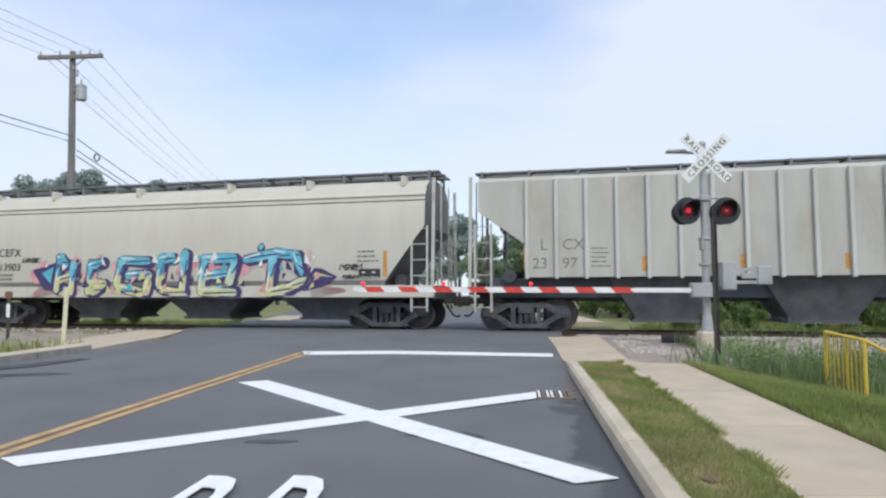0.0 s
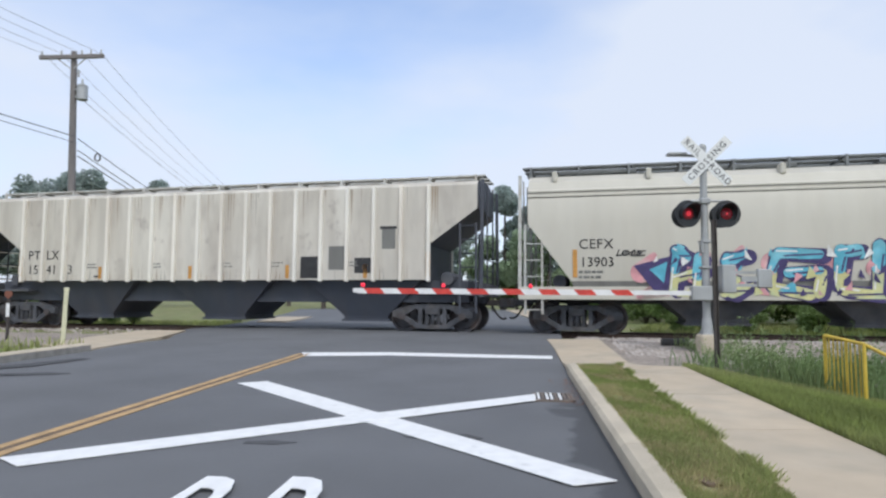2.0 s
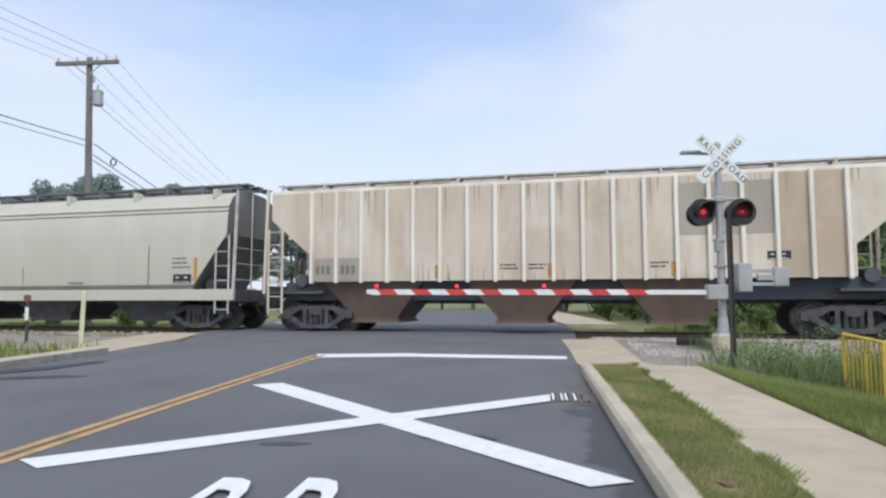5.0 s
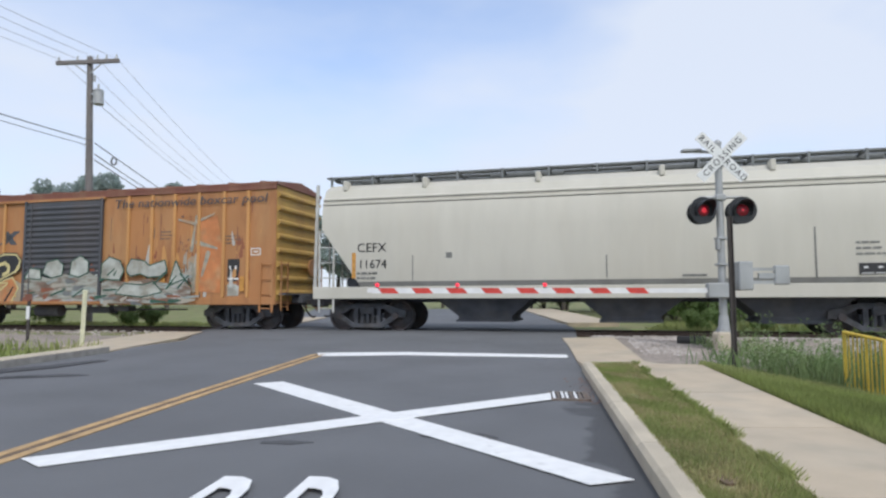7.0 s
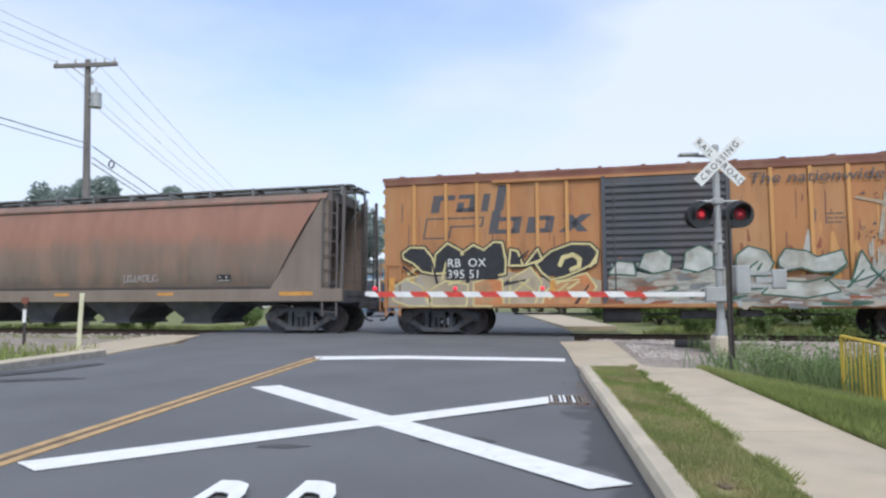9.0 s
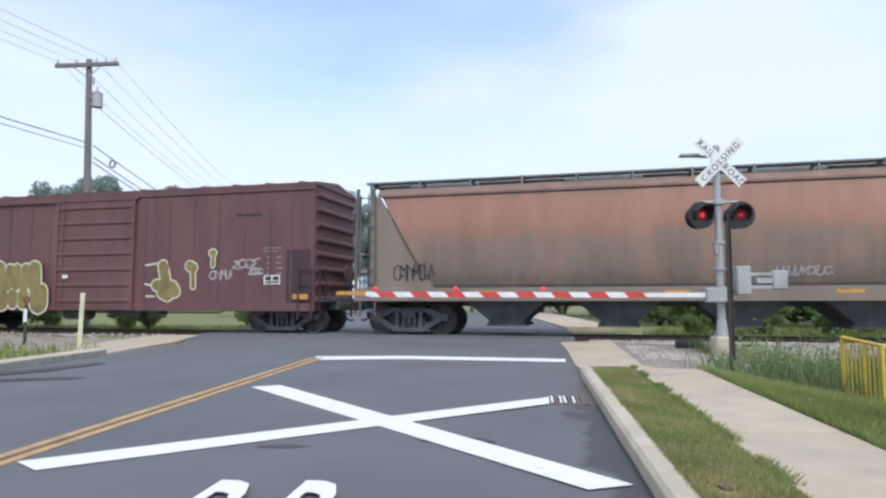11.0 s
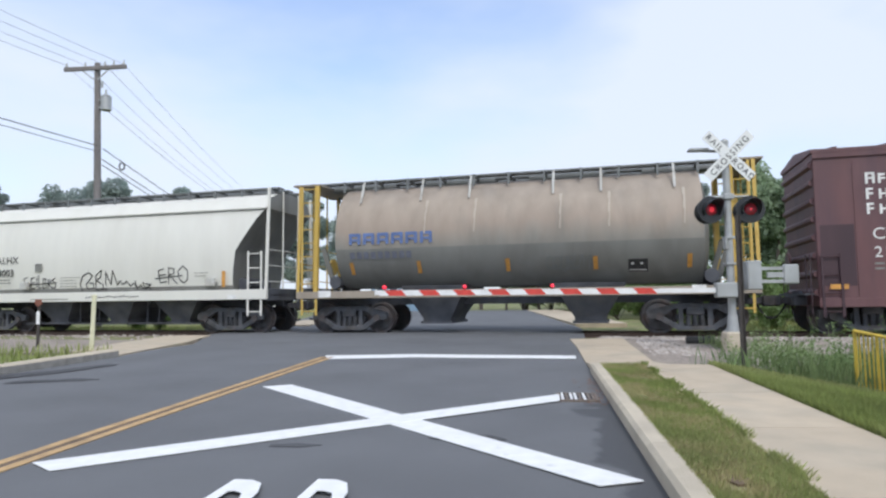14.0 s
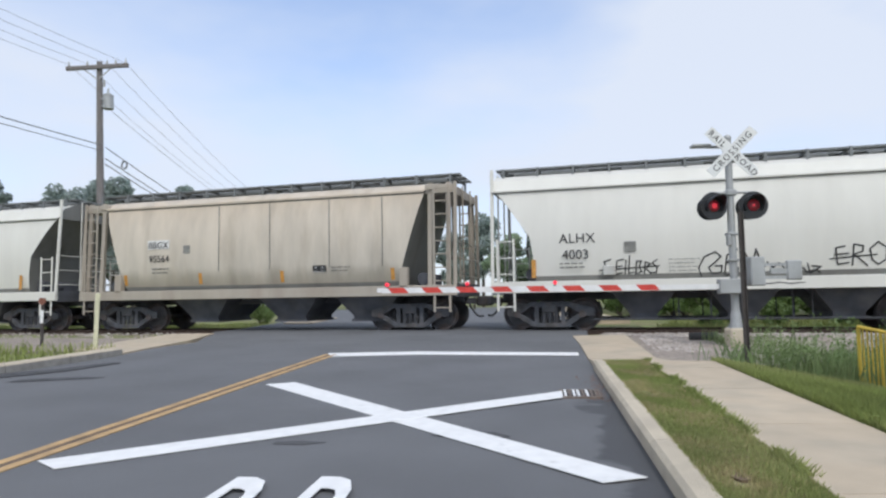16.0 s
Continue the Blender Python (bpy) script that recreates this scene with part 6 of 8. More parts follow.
        sheet(car, "spray_mark", [capsule((x, z), (x + rnd.uniform(-0.15, 0.25), z + rnd.uniform(0.05, 0.4)), r, r * 0.3)], y + 0.079 + 0.00004 * k, (RED_STAIN, BLACK_SPRAY, SILVER, GREEN_SPRAY, RED_STAIN)[k % 5])
    # silver piece over the door and the sheets beside it
    yy = y + 0.125
    for k in range(60):
        x, z = rnd.uniform(-1.55, 5.0), rnd.uniform(0.84, 1.75 if k % 2 else 1.3)
        sheet(car, "spray_mark", [capsule((x, z), (x + rnd.uniform(0.1, 0.6), z + rnd.uniform(-0.06, 0.12)), 0.03 + 0.07 * rnd.random(), 0.025)], yy - 0.004 + 0.00005 * k, (SILVER, PALE_TAG, GREEN_SPRAY, P_PATCH, RED_STAIN, SILVER, STEEL_GREY)[k % 7])
    sheet(car, "spray_base", [[(-1.55, 0.86), (1.45, 0.86), (1.45, 1.7), (1.1, 1.85), (0.6, 1.68), (0.1, 1.82), (-0.5, 1.66), (-1.1, 1.8), (-1.55, 1.6)]], yy - 0.006, SMEAR)
    sheet(car, "spray_base", [[(1.6, 0.83), (4.9, 0.83), (5.0, 1.3), (4.6, 1.6), (4.1, 1.45), (3.4, 1.62), (2.6, 1.5), (2.0, 1.62), (1.6, 1.5)]], yy - 0.006, SMEAR)
    for poly in ([(-0.75, 1.85), (-0.6, 2.2), (-0.2, 2.28), (0.05, 2.1), (0.0, 1.78), (-0.4, 1.7)], [(0.35, 1.8), (0.42, 2.22), (0.75, 2.38), (1.05, 2.2), (1.05, 1.85), (0.7, 1.72)], [(-1.5, 1.7), (-1.3, 2.0), (-0.9, 1.95), (-0.85, 1.65)],
                 [(1.6, 1.65), (1.62, 2.1), (1.9, 2.32), (2.3, 2.2), (2.45, 1.9), (2.3, 1.6)], [(2.6, 2.0), (2.75, 2.24), (3.2, 2.18), (3.45, 2.02), (3.8, 2.12), (4.0, 2.18), (4.08, 1.88), (3.85, 1.7), (3.4, 1.68), (3.1, 1.8), (2.75, 1.72), (2.6, 1.85)],
                 [(4.2, 1.42), (4.42, 2.15), (4.7, 1.6)], [(2.2, 1.15), (2.5, 1.45), (3.2, 1.4), (3.6, 1.5), (3.9, 1.2), (3.2, 1.05)]):
        ring = list(poly) + [poly[0]]
        sheet(car, "spray_edge", stroke(ring, 0.042), yy + 0.001, GREEN_SPRAY)
        sheet(car, "spray_fill", [poly], yy + 0.005, PALE_SILVER)
    sheets(car, "spray_line", [capsule(a, b, 0.03, 0.02) for a, b in (((1.85, 1.75), (2.1, 1.95)), ((2.1, 1.75), (2.2, 1.9)), ((3.6, 1.45), (4.1, 1.8)), ((4.1, 1.3), (4.45, 1.7)), ((4.5, 1.3), (4.9, 1.7)), ((4.6, 1.75), (5.0, 1.35)), ((-0.4, 1.1), (0.2, 1.3)), ((0.5, 1.05), (0.9, 1.3)))], yy + 0.008, GREEN_SPRAY)
    # a bared patch with old repairs, chips and drips
    yp = y + 0.012
    sheet(car, "repaint_patch", [[(5.05, 1.2), (5.95, 1.15), (6.0, 2.6), (5.8, 3.6), (5.2, 3.4), (5.1, 2.5)]], yp, ORANGE_SPRAY)
    for k, (a, b, r) in enumerate((((4.9, 2.5), (5.05, 3.6), 0.06), ((5.05, 3.4), (5.7, 3.65), 0.05), ((5.0, 3.35), (4.4, 3.5), 0.05), ((5.1, 2.75), (5.8, 2.55), 0.07), ((5.5, 2.4), (5.3, 1.7), 0.08), ((4.95, 2.2), (5.0, 1.2), 0.12))):
        sheet(car, "worn_streak", [capsule(a, b, r, r * 0.5)], yp + 0.003 + 0.0004 * k, FADED_TEAL)
    for k in range(26):
        x, z, q = rnd.gauss(4.65, 0.2), rnd.choice((3.55, 2.75, 2.6, 2.45)) + rnd.uniform(-0.09, 0.09), rnd.uniform(0.02, 0.07)
        sheet(car, "paint_chip", [[(x, z), (x + q, z + rnd.uniform(-0.03, 0.03)), (x + q * 0.8, z + q), (x + q * 0.2, z + q * 0.7)]], yp + 0.006 + 0.0001 * k, (P_DOOR, RED_STAIN)[k % 2])
    for k in range(18):
        x, w, z1 = rnd.uniform(4.55, 5.15), rnd.uniform(0.03, 0.08), rnd.uniform(1.9, 2.5)
        z0 = z1 - rnd.uniform(0.3, 0.7)
        sheet(car, "worn_streak", [[(x, z0), (x + w, z0 + 0.1), (x + w * 0.8, z1), (x + w * 0.2, z1 - 0.08)]], yp + 0.009 + 0.0003 * k, (PALE_SILVER, SILVER, P_PATCH)[k % 3])
    data_panel(car, y, 6.2, 1.5, 0.42, 0.7)
    sheets(car, "white_patch", [rect(6.2, 6.6, 1.05, 1.42)], y, PALE_SILVER)
    sheet(car, "emblem_frame", [rect(7.0, 7.34, 2.3, 2.33), rect(7.0, 7.34, 2.5, 2.53), rect(7.0, 7.03, 2.33, 2.5), rect(7.31, 7.34, 2.33, 2.5), rect(7.1, 7.24, 2.39, 2.44)], y, CHALK)
    stencils(car, rnd, y, 3.7, 3.1, 0.5, 3, P_BROWN_BAY, 0.04, 0.11)
    stencils(car, rnd, y, 6.1, 2.9, 0.6, 3, P_BROWN_BAY, 0.04, 0.11)
    reflectors(car, y + 0.07, (-7.6, -3.0, 2.1, 3.9, 6.75), 1.2, 1.65, 0.08)
    return car


P_MURK = paint("dark_plum_corner_paint", (0.05, 0.026, 0.034), (0.07, 0.035, 0.04), 0.5)


def oxide_boxcar(length):
    SHIFT[0] = 0
    car = box_car("dark oxide red boxcar with white lettering and gold scrawls", length, P_OXIDE, P_OXIDE, (), (-1.55, 1.5), P_OXIDE, 0.7, 4.53, 7, ladder_mat=P_MURK)
    y = 1.506
    for s in (-1, 1):
        for x in (-7.0, -6.1, -5.3, -4.45, -3.6, -2.7, -1.9, 1.9, 2.8, 3.7, 4.6, 5.5, 6.4, 7.1):
            part("side_seam", bm_box(x - 0.02, x + 0.02, *sorted((s * 1.49, s * 1.515)), 0.95, 4.2), P_OXIDE, car)
    # company name as plain letter blocks
    rnd = random.Random(17)
    for n, z, h in ((8, 3.68, 0.24), (7, 3.3, 0.24), (7, 2.93, 0.24)):
        for i in range(n):
            x, w = -6.75 + 0.275 * i, 0.21
            k = (i * 7 + n) % 4
            hh = h * (1.15 if i == 0 else 1.0)
            shapes = [rect(x, x + 0.06, z, z + hh)]
            if k != 3:
                shapes += [rect(x + w - 0.06, x + w, z, z + hh)]
            if k != 2:
                shapes += [rect(x + 0.055, x + w - 0.055, z + hh - 0.055, z + hh)]
            if k in (0, 2, 3):
                shapes += [rect(x + 0.055, x + w - 0.055, z + hh * 0.4, z + hh * 0.4 + 0.05)]
            sheet(car, "name_block", shapes, y, CHALK)
    letter("CP", -6.67, -y, 2.32, 0.4, CHALK, car)
    letter("214", -6.65, -y, 1.88, 0.38, CHALK, car)
    letter("067", -5.85, -y, 1.88, 0.38, CHALK, car)
    stencils(car, rnd, y, -6.65, 1.7, 0.55, 2, FAINT, 0.05, 0.12)
    stencils(car, rnd, y, -5.85, 1.7, 0.45, 2, FAINT, 0.05, 0.12)
    sheet(car, "emblem_frame", [rect(-4.95, -4.65, 2.28, 2.31), rect(-4.95, -4.65, 2.55, 2.58), rect(-4.95, -4.92, 2.28, 2.58), rect(-4.68, -4.65, 2.28, 2.58), rect(-4.83, -4.77, 2.35, 2.5)], y, FAINT)
    letters = [[((x, 1.2), (x + 0.02, 0.95), r)] for x, r in ((-4.35, 0.32), (-3.68, 0.26), (-3.22, 0.2), (-2.78, 0.22), (-2.15, 0.36))]
    letters += [[((x - 0.03, 1.5 + 0.04 * (k % 2)), (x + dx, 2.08), r)] for k, (x, dx, r) in enumerate(((-4.42, 0.04, 0.24), (-3.85, 0.0, 0.27), (-3.42, 0.03, 0.17), (-3.08, -0.02, 0.18), (-2.74, 0.02, 0.18), (-2.3, -0.06, 0.26)))]
    letters += [[((-4.62, 1.38), (-4.52, 1.36), 0.17)], [((-1.98, 1.42), (-1.92, 1.3), 0.14)]]
    throw_up(car, letters, y + 0.12, GOLD, CREAM_LINE, 0.055, None, CREAM_LINE, rnd)
    sheets(car, "spray_line", [capsule((-5.05, 2.1 - 0.35 * i), (-4.6, 2.07 - 0.35 * i), 0.035) for i in range(4)], y + 0.13, CREAM_LINE)
    throw_up(car, [[((2.38, 1.5), (2.5, 1.5), 0.17)], [((2.6, 2.12), (2.72, 1.6), 0.17)], [((2.62, 1.28), (2.8, 1.2), 0.2)], [((2.95, 1.45), (3.05, 1.3), 0.19)]], y, GOLD, CREAM_LINE, 0.05, None, CREAM_LINE, rnd)
    sheets(car, "spray_line", [capsule((1.95, 2.15), (2.35, 2.2), 0.03), capsule((1.9, 1.55), (2.2, 1.5), 0.03), capsule((2.0, 1.15), (2.3, 1.15), 0.03)], y, CREAM_LINE)
    throw_up(car, [[((3.6, 2.1), (3.72, 2.05), 0.15), ((3.72, 1.9), (3.74, 1.45), 0.07)], [((4.39, 2.5), (4.44, 2.5), 0.1), ((4.44, 2.4), (4.42, 2.1), 0.05)]], y + 0.02, GOLD, CREAM_LINE, 0.045, None, None, rnd)
    for box4 in ((-5.9, -5.1, 1.0, 1.35), (4.35, 5.05, 1.66, 1.95), (5.15, 6.0, 2.0, 2.3), (5.7, 6.15, 1.8, 2.0)):
        sheet(car, "spray_tag", scrawl(rnd, *box4, 0.02, 4), y + 0.012, PALE_TAG)
    stencils(car, rnd, y, 6.15, 2.6, 0.75, 2, FAINT, 0.04, 0.1)
    for k in range(4):
        sheet(car, "stencil", [rect(6.3, 6.4, 2.3 - 0.17 * k, 2.36 - 0.17 * k), rect(6.62, 6.8, 2.3 - 0.17 * k, 2.36 - 0.17 * k)], y, FAINT)
    sheet(car, "number_patch", [rect(6.2, 6.75, 1.5, 1.78)], y, CHALK)
    sheet(car, "data_panel", [rect(6.25, 6.46, 1.62, 1.74), rect(6.5, 6.71, 1.62, 1.74), rect(6.25, 6.71, 1.54, 1.59)], y + 0.004, INK)
    sheets(car, "paint_patch", [rect(6.95, 7.75, 0.95, 2.55), rect(-7.8, -7.05, 1.2, 2.7)], y, P_MURK)
    sheets(car, "reflector", [rect(-7.65, -7.25, 1.12, 1.24), rect(7.2, 7.7, 1.05, 1.2)], y + 0.05, REFLECT)
    sheet(car, "door_label", [rect(-1.2, -0.98, 1.75, 1.87)], y + 0.13, CHALK)
    sheet(car, "vent_line", [rect(5.2, 6.1, 3.62, 3.7)], y, INK)
    return car


CARS = []      # (car, place of its centre along the track at the start)


def train():
    ends = [18.2, 0.23, -17.55, -35.92, -54.59, -72.2, -89.5, -109.5, -126.85, -140.75, -154.25, -168.35]
    n = [a - b for a, b in zip(ends, ends[1:])]
    made = [
        grey_ribbed(n[0]),
        cream_smooth("cream smooth sided covered hopper with a colourful spray mural", n[1], "CEFX", "13903", True),
        ivory_ribbed(n[2]),
        tan_ribbed(n[3]),
        cream_smooth("clean cream smooth sided covered hopper car", n[4], "CEFX", "11674", False),
        orange_boxcar(n[5]),
        rust_hopper(n[6]),
        oxide_boxcar(n[7]),
        barrel_hopper(n[8]),
        white_hopper("white covered hopper car with black scrawled spray paint", n[9], ("ALHX", "4003")),
        beige_hopper(n[10]),
        white_hopper("plain white covered hopper car at the rear", 13.5, None),
    ]
    ends.append(ends[11] - 13.5)
    for car, a, b in zip(made, ends, ends[1:]):
        CARS.append((car, (a + b) / 2))


train()


# ---- roadside things ----
GALV = mat("galvanised_mast", (0.4, 0.41, 0.41), 0.5, 0.3, var=0.12, scale=6, other=(0.25, 0.25, 0.24), amount=0.5, oscale=3)
SIGN_WHITE = mat("white_sign_sheet", (0.75, 0.76, 0.75), 0.5, var=0.06, scale=6, other=(0.5, 0.5, 0.48), amount=0.3, oscale=3)
SIGN_BLACK = mat("black_sign_paint", (0.02, 0.02, 0.022), 0.5, var=0.15, scale=5)
LAMP_BLACK = mat("black_lamp_housing", (0.022, 0.024, 0.027), 0.45, var=0.2, scale=5)
ARM_WHITE = mat("white_gate_tape", (0.72, 0.72, 0.71), 0.5, var=0.08, scale=5)
ARM_RED = mat("red_gate_tape", (0.58, 0.055, 0.04), 0.45, var=0.15, scale=5)
RED_GLOW = mat("lit_red_lens", (0.75, 0.03, 0.05), 0.3, var=0.2, scale=14, emit=0.55)
RED_DIM = mat("dim_red_lens", (0.2, 0.01, 0.02), 0.3, var=0.3, scale=14, emit=0.18)
RED_SMALL = mat("lit_red_gate_lamp", (0.8, 0.03, 0.06), 0.3, var=0.05, emit=0.8)
POST_YELLOW = mat("pale_yellow_post", (0.62, 0.6, 0.42), 0.6, var=0.12, scale=8)
RAIL_YELLOW = mat("yellow_railing_paint", (0.66, 0.47, 0.06), 0.5, var=0.12, scale=6, other=(0.45, 0.3, 0.06), amount=0.5, oscale=4)
RUST_POST = mat("rusted_dark_post", (0.06, 0.052, 0.048), 0.8, var=0.25, scale=9)
# weathered wood, made paler with haze mixed into its colour
POLE_WOOD = mat("hazy_weathered_pole_wood", (0.19, 0.175, 0.168), 0.9, var=0.2, scale=5, stretch=(4, 4, 0.4), bump=0.4)
CABLE = mat("dark_grey_cable", (0.12, 0.125, 0.135), 0.7)
WIRE = mat("dull_grey_wire", (0.3, 0.31, 0.33), 0.6)
IRON = mat("rusted_drain_iron", (0.19, 0.155, 0.13), 0.8, 0.2, var=0.3, scale=12)


def blade(bm, angle, y, w=0.21, l=1.2):
    box(bm, -l / 2, l / 2, y - 0.006, y + 0.006, -w / 2, w / 2, m=pose(0, 0, 0, 0, angle, 0))


def build_signal():
    sig = thing("crossing_signal", "silver crossing signal mast with crossbuck and red lamps", "crossing signal", at=pose(5.06, 12.5, 0))
    bm = bmesh.new()
    bmesh.ops.create_cone(bm, cap_ends=True, segments=20, radius1=0.075, radius2=0.065, depth=3.7, matrix=pose(0, 0, 2.05))
    bmesh.ops.create_uvsphere(bm, u_segments=16, v_segments=8, radius=0.075, matrix=pose(0, 0, 3.92))
    part("mast", rounded(bm, "mast", GALV, 40), None, sig)
    part("foundation", bm_box(-0.17, 0.17, -0.17, 0.17, -0.5, 0.3, bevel=0.03), KERB, sig, "weathered concrete foundation block")
    bm = bmesh.new()
    box(bm, -0.13, 0.13, -0.13, 0.13, 0.28, 0.32)
    for x in (-0.09, 0.09):
        for y in (-0.09, 0.09):
            bmesh.ops.create_cone(bm, cap_ends=True, segments=6, radius1=0.018, radius2=0.018, depth=0.06, matrix=pose(x, y, 0.34))
    bmesh.ops.create_cone(bm, cap_ends=True, segments=16, radius1=0.11, radius2=0.085, depth=0.3, matrix=pose(0, 0, 0.46))
    part("base_plate", bm, GALV, sig)
    # crossbuck
    zc = 3.64
    for ang, words, y in ((45, (("RAIL", -0.36), ("ROAD", 0.37)), -0.1), (-45, (("CROSSING", 0.0),), -0.118)):
        bm = bmesh.new()
        blade(bm, ang, 0)
        b = part("crossbuck_blade", bm, SIGN_WHITE, sig, "white reflective blade with black capitals", at=pose(0.03, y, zc))
        for word, x in words:
            me = lettering(word, 0.17, 0.001, spacing=1.2 if len(word) == 4 else 1.32)
            me.materials.append(SIGN_BLACK)
            xs = [v.co.x for v in me.vertices]
            me.transform(Matrix.Translation((-(max(xs) + min(xs)) / 2 + x, -0.009, -0.06)))
            me.transform(Matrix.Rotation(radians(ang), 4, "Y"))
            ob = new("lettering", me)
            ob.parent = b
    # thin horizontal plate beside the crossbuck, edge towards the road
    bm = bmesh.new()
    box(bm, -0.72, -0.08, 0.05, 0.09, zc + 0.1, zc + 0.15, m=pose(0, 0, 0, 0, 2, 0))
    box(bm, -0.66, -0.3, 0.0, 0.2, zc + 0.14, zc + 0.19, 0.01)
    part("bell_bracket", bm, GALV, sig)
    part("bracket", bm_box(-0.05, 0.05, -0.1, 0.14, zc - 0.12, zc + 0.12, bevel=0.01), GALV, sig)
    # lamps
    zl = 2.6
    bm = bmesh.new()
    bar(bm, (-0.4, -0.05, zl + 0.26), (0.4, -0.05, zl + 0.26), 0.024, 8)
    box(bm, -0.1, 0.1, -0.1, 0.1, zl + 0.2, zl + 0.32, 0.02)
    for x in (-0.37, 0.37):
        bar(bm, (x, -0.05, zl + 0.26), (x, -0.05, zl + 0.1), 0.02, 8)
    part("cross_arm", bm, GALV, sig)
    for x, lens_mat, turn in ((-0.37, RED_GLOW, 8), (0.37, RED_DIM, -8)):
        bm = bmesh.new()
        bmesh.ops.create_cone(bm, cap_ends=True, segments=32, radius1=0.262, radius2=0.262, depth=0.02, matrix=pose(0, 0, 0, 90))
        bmesh.ops.create_cone(bm, cap_ends=True, segments=24, radius1=0.17, radius2=0.1, depth=0.26, matrix=pose(0, 0.14, 0, -90))
        lamp = part("flasher_lamp", rounded(bm, "flasher_lamp", LAMP_BLACK, 40), None, sig, "black round flasher lamp with hood", at=pose(x, -0.14, zl, 0, 0, turn))
        # hood
        bm = bmesh.new()
        n = 20
        inner = []
        for r in (0.165, 0.175):
            for yy in (-0.01, None):
                ring = []
                for i in range(n + 1):
                    a = radians(-35 + 250 * i / n)
                    d = -0.32 * (0.35 + 0.65 * max(0.0, math.sin(a))) if yy is None else yy
                    ring.append(bm.verts.new((r * math.cos(a), d, r * math.sin(a))))
                inner.append(ring)
        for p, q in ((0, 1), (2, 3), (0, 2), (1, 3)):
            for i in range(n):
                bm.faces.new((inner[p][i], inner[p][i + 1], inner[q][i + 1], inner[q][i]))
        bmesh.ops.recalc_face_normals(bm, faces=bm.faces[:])
        part("hood", bm, LAMP_BLACK, lamp)
        bm = bmesh.new()
        bmesh.ops.create_uvsphere(bm, u_segments=24, v_segments=12, radius=0.11)
        bmesh.ops.transform(bm, matrix=Matrix.Translation((0, -0.012, 0)) @ Matrix.Diagonal((1, 0.25, 1, 1)), verts=bm.verts[:])
        part("lens", rounded(bm, "lens", RED_DIM, 60), None, lamp, "round red signal lens")
        bm = bmesh.new()
        bmesh.ops.create_uvsphere(bm, u_segments=16, v_segments=8, radius=0.055 if lens_mat is RED_GLOW else 0.03)
        bmesh.ops.transform(bm, matrix=Matrix.Translation((0, -0.034, 0)) @ Matrix.Diagonal((1, 0.25, 1, 1)), verts=bm.verts[:])
        part("lamp_core", rounded(bm, "lamp_core", RED_GLOW, 60), None, lamp)
        # the lamp that faces the far side
        bm = bmesh.new()
        bmesh.ops.create_cone(bm, cap_ends=True, segments=28, radius1=0.23, radius2=0.23, depth=0.02, matrix=pose(x + 0.05, 0.24, zl, 90))
        bmesh.ops.create_cone(bm, cap_ends=True, segments=20, radius1=0.1, radius2=0.17, depth=0.2, matrix=pose(x + 0.05, 0.15, zl, -90))
        part("rear_lamp", rounded(bm, "rear_lamp", LAMP_BLACK, 40), None, sig)
    # gate machine
    bm = bmesh.new()
    box(bm, -0.36, 0.12, -0.24, -0.07, 0.94, 1.22, 0.02)
    box(bm, -0.1, 0.1, -0.12, 0.12, 1.0, 1.16, 0.02)
    part("gate_bracket", bm, GALV, sig)
    part("gate_machine", bm_box(0.2, 0.46, -0.3, 0.05, 1.08, 1.62, bevel=0.02), GALV, sig, "grey steel gate machine box")
    bm = bmesh.new()
    box(bm, 0.44, 1.08, -0.3, -0.27, 1.2, 1.26)
    box(bm, 0.44, 1.08, -0.3, -0.27, 1.44, 1.5)
    box(bm, 0.84, 1.12, -0.33, -0.24, 1.18, 1.54, 0.02)
    box(bm, 0.55, 0.85, -0.31, -0.26, 1.3, 1.4)
    part("counterweight", bm, GALV, sig)
    for z in (1.55, 2.05):
        bm = bmesh.new()
        box(bm, -0.1, 0.1, -0.1, 0.1, z, z + 0.05, 0.01)
        part("mast_clamp", bm, GALV, sig)
    part("relay_box", bm_box(-0.12, -0.06, -0.12, 0.0, 1.85, 2.05, bevel=0.01), GALV, sig)
    # gate arm: striped pieces end to end
    a, b = Vector((-0.3, -0.17, 1.08)), Vector((-6.86, 0.55, 1.105))
    d = (b - a).normalized()
    L = (b - a).length
    at = Matrix.Translation(a) @ d.to_track_quat("X", "Z").to_matrix().to_4x4()
    gate = part("gate_arm", bm_box(0, L, -0.012, 0.012, -0.035, 0.035), ARM_WHITE, sig, "lowered red and white striped gate arm", at=at)
    n = 16
    lead = L - 0.26 - 15 * 0.345
    for i in range(n):
        x0, x1 = lead + 0.345 * i, (lead + 0.345 * (i + 1) if i < n - 1 else L - 0.05)
        bm = bmesh.new()
        sk = 0.05
        prism(bm, [(x0 - sk, -0.054), (x1 - sk, -0.054), (x1 + sk, 0.054), (x0 + sk, 0.054)], -0.028, 0.028)
        bmesh.ops.recalc_face_normals(bm, faces=bm.faces[:])
        part("stripe", bm, ARM_RED if i % 2 == 0 else ARM_WHITE, gate)
    part("stripe", bm_box(0.05, lead - 0.06, -0.028, 0.028, -0.045, 0.045), ARM_WHITE, gate)
    for x in (L - 0.2, L - 1.82, L - 3.53):
        bm = bmesh.new()
        bmesh.ops.create_cone(bm, cap_ends=True, segments=14, radius1=0.04, radius2=0.04, depth=0.06, matrix=pose(x, -0.01, 0.115, 90))
        bmesh.ops.create_uvsphere(bm, u_segments=14, v_segments=8, radius=0.038, matrix=pose(x, 0.03, 0.115))
